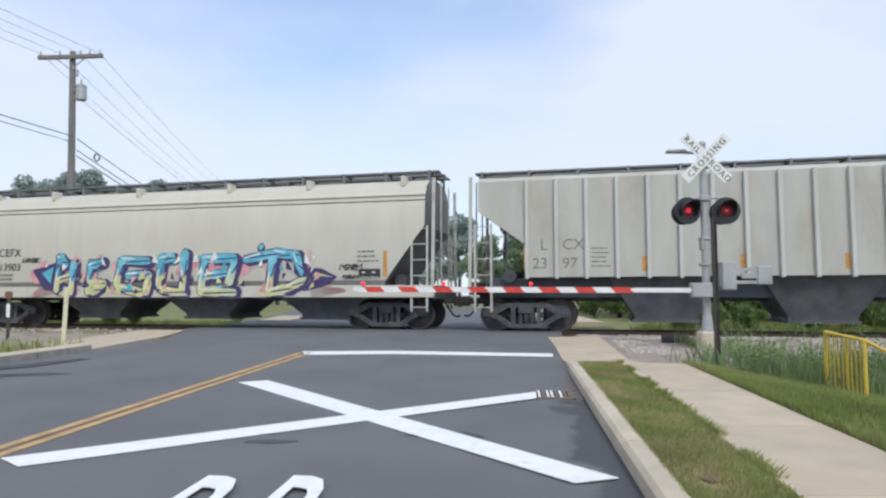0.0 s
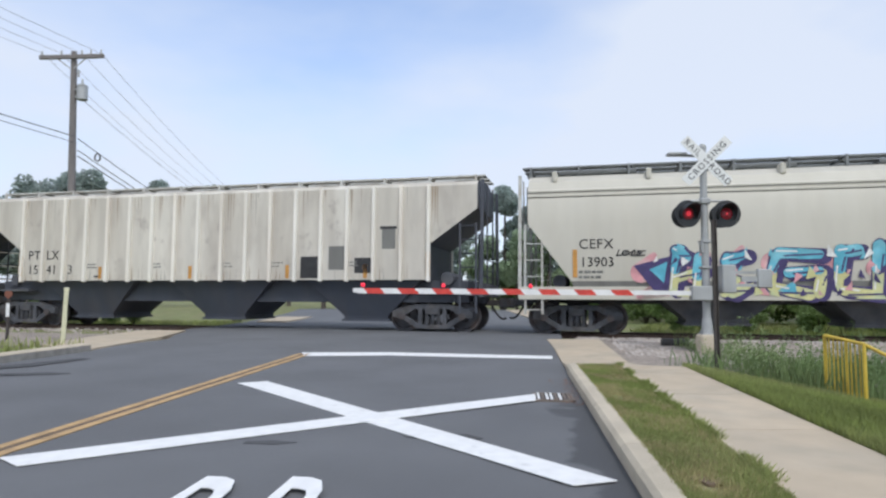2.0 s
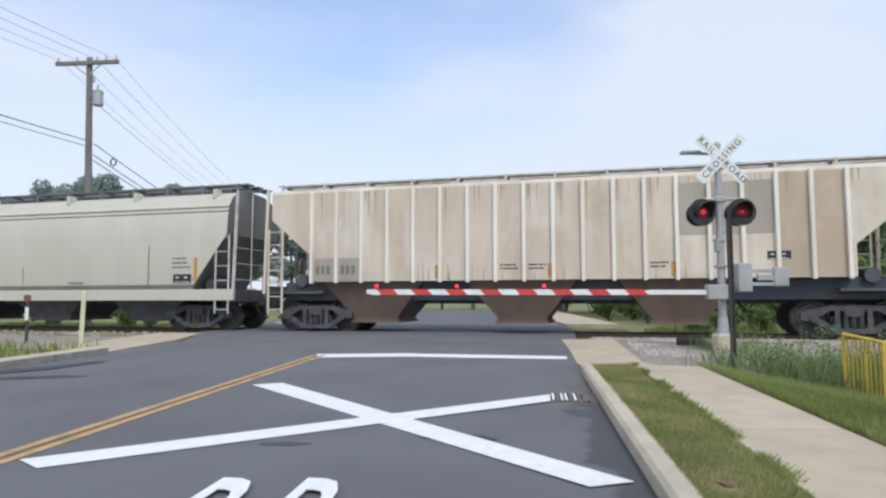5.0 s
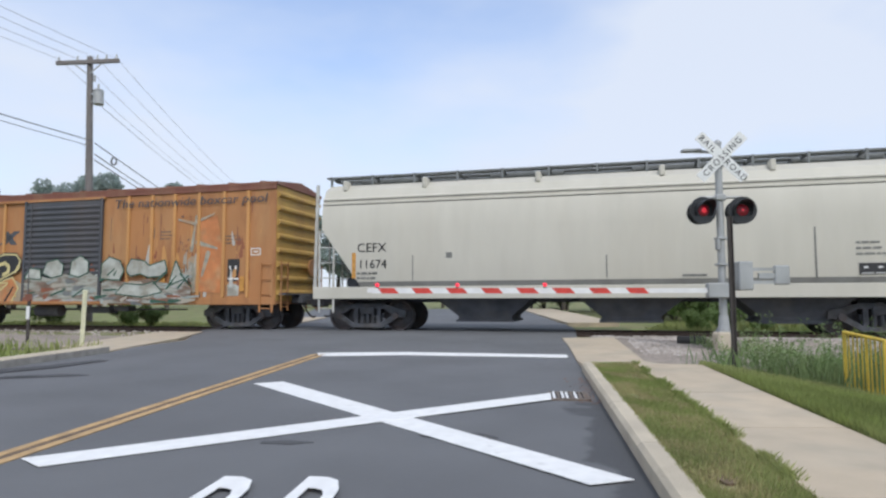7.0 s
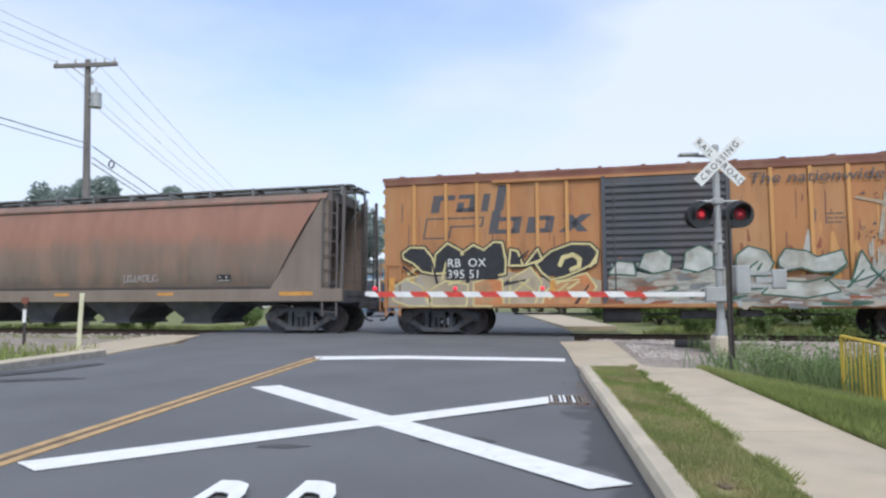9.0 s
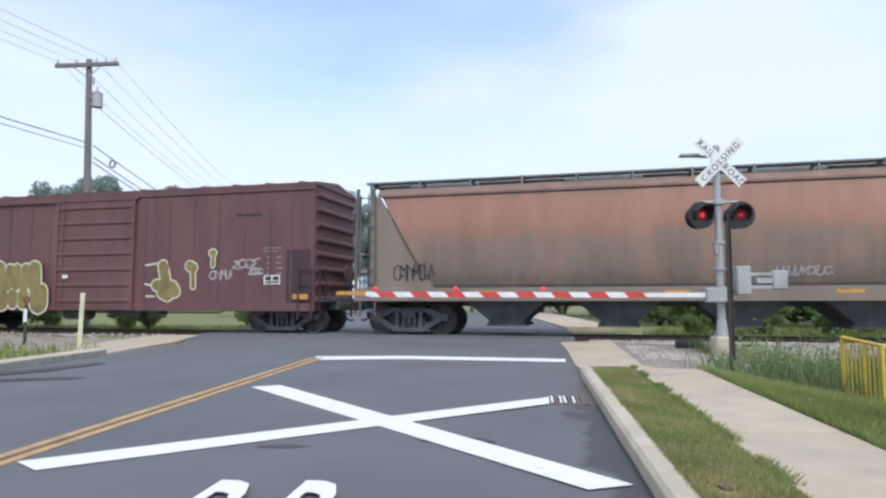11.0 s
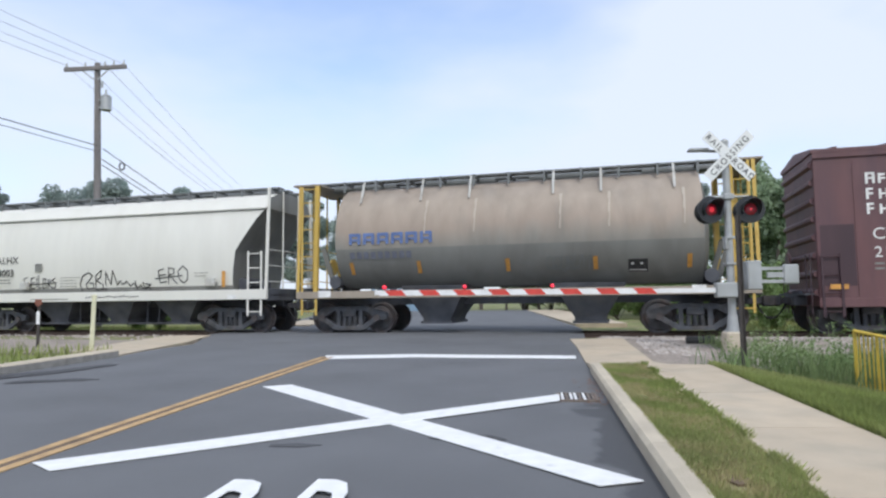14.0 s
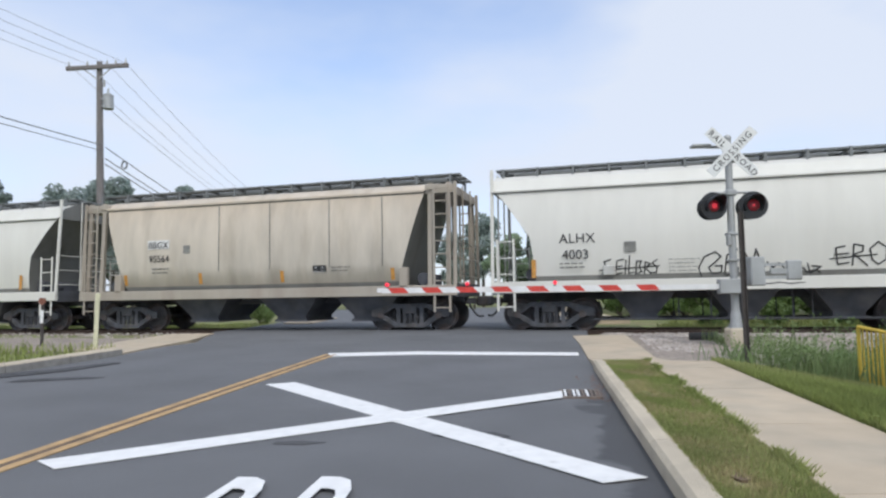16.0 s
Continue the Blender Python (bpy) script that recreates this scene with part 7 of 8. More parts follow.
        part("gate_lamp", bm, RED_SMALL, gate, "small lit red lamp on the arm")
        part("lamp_foot", bm_box(x - 0.03, x + 0.03, -0.03, 0.02, 0.03, 0.075), SIGN_BLACK, gate)


def build_posts():
    t = thing("marker_post", "pale yellow flexible marker post beside the pavement", "post", at=pose(-7.6, 13.1, 0.02, 0, 1.5, 0))
    bm = bmesh.new()
    box(bm, -0.045, 0.045, -0.02, 0.02, -0.05, 1.1, 0.012)
    box(bm, -0.05, 0.05, -0.024, 0.024, 1.06, 1.12, 0.012)
    part("post_body", bm, POST_YELLOW, t)
    t = thing("sign_post", "dark rusted steel post standing in tall weeds", "post", at=pose(4.06, 9.7, -0.15))
    bm = bmesh.new()
    prism(bm, [(-0.035, 0), (0.035, 0), (0.035, 2.3), (-0.035, 2.3)], -0.012, 0.012)
    prism(bm, [(-0.035, 0), (-0.022, 0), (-0.022, 2.3), (-0.035, 2.3)], -0.04, -0.012)
    prism(bm, [(0.022, 0), (0.035, 0), (0.035, 2.3), (0.022, 2.3)], -0.04, -0.012)
    bmesh.ops.recalc_face_normals(bm, faces=bm.faces[:])
    part("channel", bm, RUST_POST, t)
    # small marker beyond the left kerb
    t = thing("track_marker", "rusty short marker post with a small white plate", "post", at=pose(-9.85, 14.8, -0.1))
    part("post_body", bm_box(-0.025, 0.025, -0.025, 0.025, -0.1, 1.15), RUST_POST, t)
    part("plate", bm_box(-0.04, 0.04, -0.034, -0.026, 0.6, 0.9), SIGN_WHITE, t)
    bm = bmesh.new()
    prism(bm, [(-0.09, 1.08), (0.0, 1.0), (0.09, 1.08), (0.07, 1.18), (-0.07, 1.18)], -0.04, -0.02)
    bmesh.ops.recalc_face_normals(bm, faces=bm.faces[:])
    part("reflector", bm, P_RUST_ROOF, t)


def build_railing():
    r = thing("railing", "bright yellow painted steel railing above the ditch", "railing")
    A, B, C = Vector((5.35, 9.16, 0.46)), Vector((5.5, 8.55, 0.38)), Vector((6.7, 8.3, -0.28))
    down = Vector((0, 0, -1.0))
    for p in (A, B, C):
        bm = bmesh.new()
        bar(bm, p + down - Vector((0, 0, 0.25)), p, 0.026, 8)
        part("post", bm, RAIL_YELLOW, r)
    for a, b in ((A, B), (B, C)):
        for dz in (0.0, -0.8):
            bm = bmesh.new()
            bar(bm, a + Vector((0, 0, dz)), b + Vector((0, 0, dz)), 0.024, 8)
            bmesh.ops.create_uvsphere(bm, u_segments=8, v_segments=6, radius=0.026, matrix=Matrix.Translation(b + Vector((0, 0, dz))))
            part("rail", bm, RAIL_YELLOW, r)
        n = 9 if a is A else 0
        for i in range(1, n):
            p = a.lerp(b, i / n)
            bm = bmesh.new()
            bar(bm, p + Vector((0, 0, -0.95)), p, 0.02 if i == 5 else 0.011, 6)
            part("baluster", bm, RAIL_YELLOW, r)


def build_pole():
    p = thing("utility_pole", "weathered wooden utility pole with crossarm and transformer", "utility pole", at=pose(-16.02, 28, 0.0, 0, -1.75, 0))
    bm = bmesh.new()
    bmesh.ops.create_cone(bm, cap_ends=True, segments=18, radius1=0.19, radius2=0.12, depth=12.1, matrix=pose(0, 0, 5.75))
    part("pole", rounded(bm, "pole", POLE_WOOD, 40), None, p)
    part("crossarm", bm_box(-1.42, 1.42, -0.24, -0.12, 11.42, 11.6, bevel=0.015), POLE_WOOD, p)
    bm = bmesh.new()
    for s in (-1, 1):
        flat(bm, (s * 0.62, -0.16, 11.44), (s * 0.08, -0.14, 11.0), 0.05, 0.02)
    part("brace", bm, GALV, p)
    for x in (-1.3, -0.45, 0.45, 0.85, 1.3):
        bm = bmesh.new()
        bmesh.ops.create_cone(bm, cap_ends=True, segments=10, radius1=0.05, radius2=0.03, depth=0.2, matrix=pose(x, -0.18, 11.7))
        part("insulator", bm, GALV, p)
    bm = bmesh.new()
    bmesh.ops.create_cone(bm, cap_ends=True, segments=20, radius1=0.22, radius2=0.22, depth=0.6, matrix=pose(0.42, -0.05, 9.9))
    bmesh.ops.create_cone(bm, cap_ends=True, segments=20, radius1=0.24, radius2=0.16, depth=0.08, matrix=pose(0.42, -0.05, 10.24))
    bmesh.ops.create_cone(bm, cap_ends=True, segments=8, radius1=0.05, radius2=0.04, depth=0.28, matrix=pose(0.42, -0.05, 10.4))
    box(bm, 0.1, 0.25, -0.08, -0.02, 9.7, 9.78)
    box(bm, 0.1, 0.25, -0.08, -0.02, 10.05, 10.12)
    part("transformer", bm, GALV, p, "grey transformer can")
    bm = bmesh.new()
    bmesh.ops.create_cone(bm, cap_ends=True, segments=8, radius1=0.05, radius2=0.05, depth=0.3, matrix=pose(0.24, -0.05, 10.8))
    part("cutout", bm, GALV, p)
    # wires from the pole towards the distance and towards the viewer
    def wire(a, b, sag, r, name="overhead_wire", label="thin dark overhead wire sagging between poles"):
        bm = bmesh.new()
        pts = [Vector(a).lerp(Vector(b), k / 14) + Vector((0, 0, -4 * sag * (k / 14) * (1 - k / 14))) for k in range(15)]
        tube(bm, pts, r)
        tagged(part(name, bm, CABLE if r > 0.015 else WIRE), label, "cable", "overhead wires")
    top = 11.65
    for x in (-1.3, -0.45, 0.45, 1.3):
        wire((-16.38 + x, 27.85, top), (-22.5 + x, 80, 10.6), 0.9, 0.01)
        wire((-16.38 + x, 27.8, top), (-23.0 + x, -9, top + 0.4), 0.7, 0.009)
    wire((-15.85, 27.9, 9.6), (-21.8, 80, 9.0), 0.8, 0.013)
    for z, dz in ((7.95, 0.022), (7.7, 0.016)):
        wire((-16.1, 27.8, z), (-24.5, -9, z + 0.9), 0.35, dz, label="thick dark communication cable sagging between poles")
    for z, r in ((7.85, 0.024), (7.35, 0.024), (7.1, 0.024)):
        wire((-15.95, 27.9, z), (-22.0, 80, z - 1.2), 0.7, r, label="thick dark communication cable sagging between poles")
    c = thing("cable_coil", "dark coil of spare cable hung on a line", "cable coil", at=pose(-15.68, 29.0, 7.28))
    bm = bmesh.new()
    for k in range(3):
        pts = [Vector((0.12 * math.cos(a), 0.02 * k, 0.17 * math.sin(a))) for a in [math.tau * i / 16 for i in range(17)]]
        for u, v in zip(pts, pts[1:]):
            bar(bm, u, v, 0.028, 5)
    part("coil", bm, CABLE, c)


def build_drain():
    d = thing("drain_grate", "rusty iron storm drain grate at the kerb", "drain", at=pose(1.24, 7.15, grade(7.15) + 0.012, 1.1, 0, -6.2))
    bm = bmesh.new()
    for x0, x1, y0, y1 in ((-0.25, 0.18, -0.24, -0.21), (-0.25, 0.18, 0.21, 0.24), (-0.25, -0.22, -0.24, 0.24), (0.15, 0.18, -0.24, 0.24)):
        box(bm, x0, x1, y0, y1, -0.01, 0.012)
    part("frame", bm, IRON, d)
    for i in range(8):
        x = -0.195 + 0.046 * i
        part("bar", bm_box(x - 0.012, x + 0.012, -0.21, 0.21, -0.01, 0.016), LINE_WHITE if i in (0, 2, 3, 5) else IRON, d)
    # thin dark plate in place of the unlit hollow below the bars
    part("pit", bm_box(-0.23, 0.16, -0.22, 0.22, -0.012, -0.004), STEEL_DARK, d)
    # dead leaves gathered at the kerb
    rnd = random.Random(4)
    verts, faces = [], []
    for i in range(130):
        y = 6.6 + rnd.random() * 1.9
        x = road_x(0.74 - abs(rnd.gauss(0, 0.12)), y)
        a, s = rnd.random() * 6.3, 0.006 + 0.013 * rnd.random()
        z = grade(y) + 0.016
        n = len(verts)
        for k, (u, v) in enumerate(((-1, -0.5), (1, -0.5), (0.8, 0.6), (-0.7, 0.5))):
            verts.append((x + s * (u * math.cos(a) - v * math.sin(a)), y + s * (u * math.sin(a) + v * math.cos(a)), z + 0.01 * rnd.random()))
        faces.append((n, n + 1, n + 2, n + 3))
    bulk("leaf_litter", verts, faces, mat("dead_leaf", (0.2, 0.09, 0.05), 0.9, var=0.3, scale=20), "brown dead leaves and grit by the drain", "leaf litter")


build_signal()
build_posts()
build_railing()
build_pole()
build_drain()


# ---- plants, stones and distance ----
def leaf_mat(name, color, other, trans=0.25):
    m = mat(name, color, 0.7, var=0.25, scale=0.6, other=other, amount=0.8, oscale=0.25, bump=0)
    n, l = m.node_tree.nodes, m.node_tree.links
    g = n.new("ShaderNodeNewGeometry")
    r = n.new("ShaderNodeMapRange")
    r.inputs[3].default_value, r.inputs[4].default_value = 0.78, 1.22
    l.new(g.outputs["Random Per Island"], r.inputs[0])
    vm = [k for k in n if k.type == "VECT_MATH"][0]
    v2 = n.new("ShaderNodeVectorMath")
    v2.operation = "SCALE"
    l.new(vm.outputs[0], v2.inputs[0])
    l.new(r.outputs[0], v2.inputs["Scale"])
    l.new(v2.outputs[0], n["Principled BSDF"].inputs["Base Color"])
    tl = n.new("ShaderNodeBsdfTranslucent")
    mx = n.new("ShaderNodeMixShader")
    mx.inputs[0].default_value = trans
    l.new(v2.outputs[0], tl.inputs["Color"])
    l.new(n["Principled BSDF"].outputs[0], mx.inputs[1])
    l.new(tl.outputs[0], mx.inputs[2])
    l.new(mx.outputs[0], n["Material Output"].inputs["Surface"])
    return m


# distance haze is put into the next two leaf colours, so both are pale
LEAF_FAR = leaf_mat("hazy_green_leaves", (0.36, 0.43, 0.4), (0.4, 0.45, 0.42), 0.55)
LEAF = leaf_mat("green_leaves", (0.32, 0.41, 0.26), (0.37, 0.45, 0.3), 0.55)
LEAF_BUSH = leaf_mat("bright_shrub_leaves", (0.18, 0.26, 0.09), (0.24, 0.3, 0.14), 0.4)
BARK = mat("grey_bark", (0.1, 0.085, 0.07), 0.9, var=0.3, scale=5, bump=0.5)
BLADE = leaf_mat("grass_blades", (0.27, 0.32, 0.1), (0.4, 0.4, 0.19), 0.35)
BLADE_DRY = leaf_mat("dry_grass_blades", (0.42, 0.36, 0.19), (0.36, 0.34, 0.15))
WEED = leaf_mat("tall_weed_leaves", (0.15, 0.235, 0.085), (0.22, 0.28, 0.12))
FLOWER = mat("white_flower", (0.6, 0.6, 0.52), 0.7)


def leaves_at(rs, centres, radii, count, size, squash=0.8):
    """Leaf cards scattered through clumps; each a bent pair of triangles."""
    centres, radii = np.array(centres), np.array(radii)
    k = rs.choice(len(centres), count, p=radii ** 2 / np.sum(radii ** 2))
    d = rs.normal(size=(count, 3))
    d /= np.linalg.norm(d, axis=1)[:, None]
    p = centres[k] + d * (radii[k] * rs.uniform(0.55, 1.05, count))[:, None] * np.array([1, 1, squash])
    a = rs.normal(size=(count, 3))
    a /= np.linalg.norm(a, axis=1)[:, None]
    b = np.cross(a, rs.normal(size=(count, 3)))
    b /= np.linalg.norm(b, axis=1)[:, None]
    s = (size * rs.uniform(0.6, 1.4, count))[:, None]
    v = np.stack([p - a * s, p + b * s * 0.55, p + a * s, p - b * s * 0.55], 1).reshape(-1, 3)
    f = [(4 * i, 4 * i + 1, 4 * i + 2, 4 * i + 3) for i in range(count)]
    return v.tolist(), f


def tree_model(seed, height, spread, leaf, count, size, label, slim=False):
    rs = np.random.RandomState(seed)
    rnd = random.Random(seed)
    t = thing("tree", label, "tree", "trees beyond the railway")
    bm = bmesh.new()
    fork = height * (0.28 if not slim else 0.45)

    def limb(a, b, r0, r1):
        d = b - a
        m = Matrix.Translation((a + b) / 2) @ d.to_track_quat("Z", "Y").to_matrix().to_4x4()
        bmesh.ops.create_cone(bm, cap_ends=True, segments=8, radius1=r0, radius2=r1, depth=d.length * 1.04, matrix=m)
    p0, p1 = Vector((0, 0, -0.5)), Vector((rnd.uniform(-0.2, 0.2), 0, fork))
    limb(p0, p1, height * 0.022, height * 0.016)
    centres, radii = [], []
    tip = p1
    for k in range(3):
        q = tip + Vector((rnd.uniform(-0.4, 0.4), rnd.uniform(-0.4, 0.4), height * 0.2))
        limb(tip, q, height * (0.015 - 0.004 * k), height * (0.011 - 0.003 * k))
        for j in range(4 if not slim else 3):
            a = rnd.random() * 6.28
            reach = spread * rnd.uniform(0.45, 1.0) * (1 - 0.24 * k)
            e = tip.lerp(q, rnd.random()) + Vector((math.cos(a) * reach, math.sin(a) * reach, height * rnd.uniform(0.02, 0.16)))
            limb(tip.lerp(q, 0.3), e, height * 0.007, height * 0.002)
            for u in (0.45, 0.72, 1.0):
                centres.append(list(tip.lerp(e, u)))
                radii.append(spread * rnd.uniform(0.14, 0.33) * (0.8 if slim else 1))
        tip = q
    centres.append(list(tip))
    radii.append(spread * 0.28)
    part("trunk", bm, BARK, t)
    v, f = leaves_at(rs, centres, radii, count, size)
    me = bpy.data.meshes.new("crown")
    me.from_pydata(v, [], f)
    me.materials.append(leaf)
    part("crown", me, None, t)
    return t


def plant_trees():
    """Trees beyond the rails: a far line and a nearer thicket."""
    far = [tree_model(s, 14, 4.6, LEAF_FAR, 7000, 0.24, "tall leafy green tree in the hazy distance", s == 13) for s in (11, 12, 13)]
    near = [tree_model(s, 9, 3.6, LEAF, 11000, 0.16, "dense leafy green tree beyond the rails") for s in (21, 22)]
    spots_far = [(-72, 92, 1.22), (-75.5, 93, 1.28), (-69, 91, 1.24), (-58.5, 91, 1.26), (-47.5, 91, 1.18), (-44, 98, 1.2), (-38, 112, 1.32), (-33, 111, 1.3), (-66, 88, 1.18), (-61, 95, 1.3), (-56, 90, 1.23), (-51, 92, 1.23), (-80, 90, 1.26), (-63.5, 91, 1.15), (-54, 94, 1.22), (-49, 97, 1.24), (-69, 100, 1.25), (-58, 99, 1.25), (-53, 99, 1.2), (-46, 96, 1.13), (-40, 110, 1.28), (-36, 105, 1.22), (-30, 118, 1.35), (-26, 110, 1.27),
                 (-15.0, 82, 1.08), (-11.8, 84, 1.05), (-90, 95, 1.4), (-100, 100, 1.5), (2, 78, 0.85), (7, 74, 0.9), (12, 72, 0.95), (18, 70, 0.95), (25, 68, 0.85), (33, 66, 0.82), (42, 66, 0.85), (52, 66, 0.95), (62, 68, 1.0), (-2, 92, 0.8), (74, 72, 1.2)]
    spots_near = [(9.5, 58, 0.95), (12.5, 54, 0.9), (13.5, 46, 0.9), (16.5, 44, 0.85), (19.5, 41, 1.0), (24, 40, 1.0), (29, 41, 1.1), (35, 40, 1.1), (16, 50, 1.05), (22, 48, 1.1), (11, 48, 0.75), (14.6, 52, 0.9), (20, 46, 0.9), (26.5, 44, 1.0), (32, 43, 1.0), (4.2, 66, 0.8), (7.2, 63, 0.8), (40, 40, 1.1)]
    first = set()
    for models, spots in ((far, spots_far), (near, spots_near)):
        for i, (x, y, s) in enumerate(spots):
            ob = models[i % len(models)]
            m = pose(x, y, ground_z(x, y), 0, 0, 70 * i)
            s *= 1.02 if x < -25 else 1.0
            if ob.name not in first:
                first.add(ob.name)
                ob.matrix_basis = m
                ob.scale = (s, s, s)
            else:
                c = copy_thing(ob, m)
                c.scale = (s, s, s)


def plant_shrubs():
    rnd = random.Random(6)
    models = []
    for s in (31, 32):
        rs = np.random.RandomState(s)
        t = thing("shrub", "rounded green shrub growing beyond the rails", "shrub", "shrubs beyond the rails")
        bm = bmesh.new()
        cs, rr = [], []
        for k in range(9):
            a = rs.uniform(0, 6.28)
            e = Vector((math.cos(a) * rs.uniform(0.2, 1.0), math.sin(a) * rs.uniform(0.2, 1.0), rs.uniform(0.5, 1.5)))
            bar(bm, (0, 0, -0.1), e, 0.02, 5)
            cs.append(list(e))
            rr.append(rs.uniform(0.35, 0.6))
        part("stems", bm, BARK, t)
        v, f = leaves_at(rs, cs, rr, 3200, 0.075)
        me = bpy.data.meshes.new("foliage")
        me.from_pydata(v, [], f)
        me.materials.append(LEAF_BUSH)
        part("foliage", me, None, t)
        models.append(t)
    spots = [(8.6, 23.6, 0.5), (9.9, 24.5, 0.6), (11.4, 24.0, 0.6), (13.4, 23.2, 0.8), (15.6, 22.5, 0.9), (12.5, 27, 1.3), (16, 26, 1.4), (20, 26, 1.6), (11.5, 31, 1.2), (15.5, 33, 1.7), (18, 32, 2.0), (23, 31, 2.1), (28, 30, 2.1),
             (-12.5, 26.5, 0.5), (-14.5, 28.0, 0.6), (-18.5, 29.2, 0.7), (-22.0, 29.0, 0.6), (-25.5, 31, 0.8), (11.5, 37, 1.3), (13.2, 40, 1.5), (34, 32, 2.2), (-10.5, 33, 0.7), (25, 22, 1.2), (21, 21.5, 0.9), (30, 21, 1.2), (9.8, 42, 1.1), (11.8, 44, 1.6), (14, 37, 1.7), (17, 38, 1.9), (20.5, 36, 2.0), (25.5, 35, 2.1), (31, 35, 2.2), (8.8, 66, 2.4), (11, 67, 2.5), (13.5, 65, 2.4), (6.4, 70, 2.5), (16, 64, 2.5), (10, 62, 2.0)]
    for i, (x, y, s) in enumerate(spots):
        m = pose(x, y, ground_z(x, y), 0, 0, 50 * i)
        if i < 2:
            models[i].matrix_basis = m
            models[i].scale = (s, s, s)
        else:
            c = copy_thing(models[i % 2], m)
            c.scale = (s, s, s)


def blades(name, rs, xy, z, h, w, material, label, lean=0.5, category="grass"):
    """Grass blades as bent slivers."""
    n = len(xy)
    a = rs.uniform(0, 6.283, n)
    hh = h * rs.uniform(0.45, 1.3, n)
    ln = lean * hh * rs.uniform(0.1, 1.0, n)
    dx, dy = np.cos(a), np.sin(a)
    x, y = xy[:, 0], xy[:, 1]
    p0 = np.stack([x - dy * w, y + dx * w, z], 1)
    p1 = np.stack([x + dy * w, y - dx * w, z], 1)
    p2 = np.stack([x + dx * ln * 0.4 + dy * w * 0.7, y + dy * ln * 0.4 - dx * w * 0.7, z + hh * 0.6], 1)
    p3 = np.stack([x + dx * ln, y + dy * ln, z + hh], 1)
    p4 = np.stack([x + dx * ln * 0.4 - dy * w * 0.7, y + dy * ln * 0.4 + dx * w * 0.7, z + hh * 0.6], 1)
    v = np.stack([p0, p1, p2, p3, p4], 1).reshape(-1, 3)
    f = [(5 * i, 5 * i + 1, 5 * i + 2, 5 * i + 3, 5 * i + 4) for i in range(n)]
    return bulk(name, v.tolist(), f, material, label, category)


def build_grass():
    rs = np.random.RandomState(2)
    # strip by the kerb
    n = 64000
    y = 2.2 + 7.0 * rs.rand(n) ** 1.25
    lo, hi = road_x(0.87, y), 1.43 + 0.113 * y
    x = lo + (hi - lo) * rs.rand(n)
    patch = np.array([noise.noise((a * 3.1, b * 2.2, 3)) for a, b in zip(x, y)])
    keep = patch > -0.42 + 0.5 * (rs.rand(n) - 0.5) * 0.5
    z = np.array([grade(b) for b in y]) + 0.105
    dry = patch + 0.3 * rs.randn(n) < -0.12
    for sel, m, nm in ((keep & ~dry, BLADE, "verge_grass"), (keep & dry, BLADE_DRY, "verge_dry_grass")):
        blades(nm, rs, np.stack([x, y], 1)[sel], z[sel], 0.042, 0.0035, m, "short green and dry grass blades on the verge")
    # worn bare soil in the verge
    soil_mat = mat("bare_verge_soil", (0.17, 0.125, 0.08), 0.95, var=0.3, scale=14, bump=0.8, bscale=40)
    for cx, cy, rx, ry in ((1.64, 4.25, 0.13, 0.2), (1.5, 3.75, 0.07, 0.12), (1.78, 5.6, 0.06, 0.14)):
        bm = bmesh.new()
        slab(bm, [(cx + rx * math.cos(a) * (1 + 0.25 * math.sin(3 * a)), cy + ry * math.sin(a) * (1 + 0.2 * math.cos(2 * a))) for a in [math.tau * k / 16 for k in range(16)]], lambda px, py: grade(py) + 0.126, 0.02)
        tagged(part("soil_patch", bm, soil_mat), "bare brown soil worn through the verge", "soil", "", "structure")
    # clumps hanging over the slab edge
    n = 5000
    y = 2.2 + 7.0 * rs.rand(n)
    x = 1.44 + 0.113 * y + rs.randn(n) * 0.022
    sel = np.array([noise.noise((b * 3.0, 7.7, 0)) for b in y]) > 0.0
    blades("edge_grass", rs, np.stack([x, y], 1)[sel], (np.array([grade(b) for b in y]) + 0.105)[sel], 0.065, 0.003, BLADE, "ragged grass along the pavement edge", 0.9)
    # bank right of the slabs
    n = 60000
    y = 3.0 + 6.2 * rs.rand(n)
    x = 2.45 + 0.099 * y + 3.4 * rs.rand(n) ** 1.4
    z = np.array([grade(b) + 0.10 - 0.35 * max(0.0, a - 3.2) / 2.0 for a, b in zip(x, y)])
    blades("bank_grass", rs, np.stack([x, y], 1), z, 0.095, 0.0042, BLADE, "mown green grass on the bank")
    # taller weeds round the ditch and the signal
    n = 9000
    u = rs.rand(n)
    x = 3.7 + 7.5 * u + 0.25 * rs.randn(n)
    y = 8.9 + 5.2 * rs.rand(n) - 0.14 * (x - 4)
    s = np.array([along(a, b)[1] for a, b in zip(x, y)])
    dens = np.array([noise.noise((a * 0.8, b * 0.8, 9)) for a, b in zip(x, y)])
    keep = (s < -4.0) & (dens > -0.25) & ~((x < 4.9) & (y > 9.9 + 0.25 * (x - 3.4)))
    z = np.array([ground_z(a, b) for a, b in zip(x, y)])
    blades("tall_weeds", rs, np.stack([x, y], 1)[keep], z[keep], 0.34, 0.0022, WEED, "tall thin weeds and grasses by the ditch", 0.35, "weeds")
    # leafy weeds: thin stalks with small leaves up them
    cs, rr, sv, sf = [], [], [], []
    for i in range(330):
        a, b = rs.uniform(4.0, 11.0), rs.uniform(9.2, 13.8)
        if along(a, b)[1] > -3.4 or (a < 4.9 and b > 10.2 + 0.5 * (a - 4.0)):
            continue
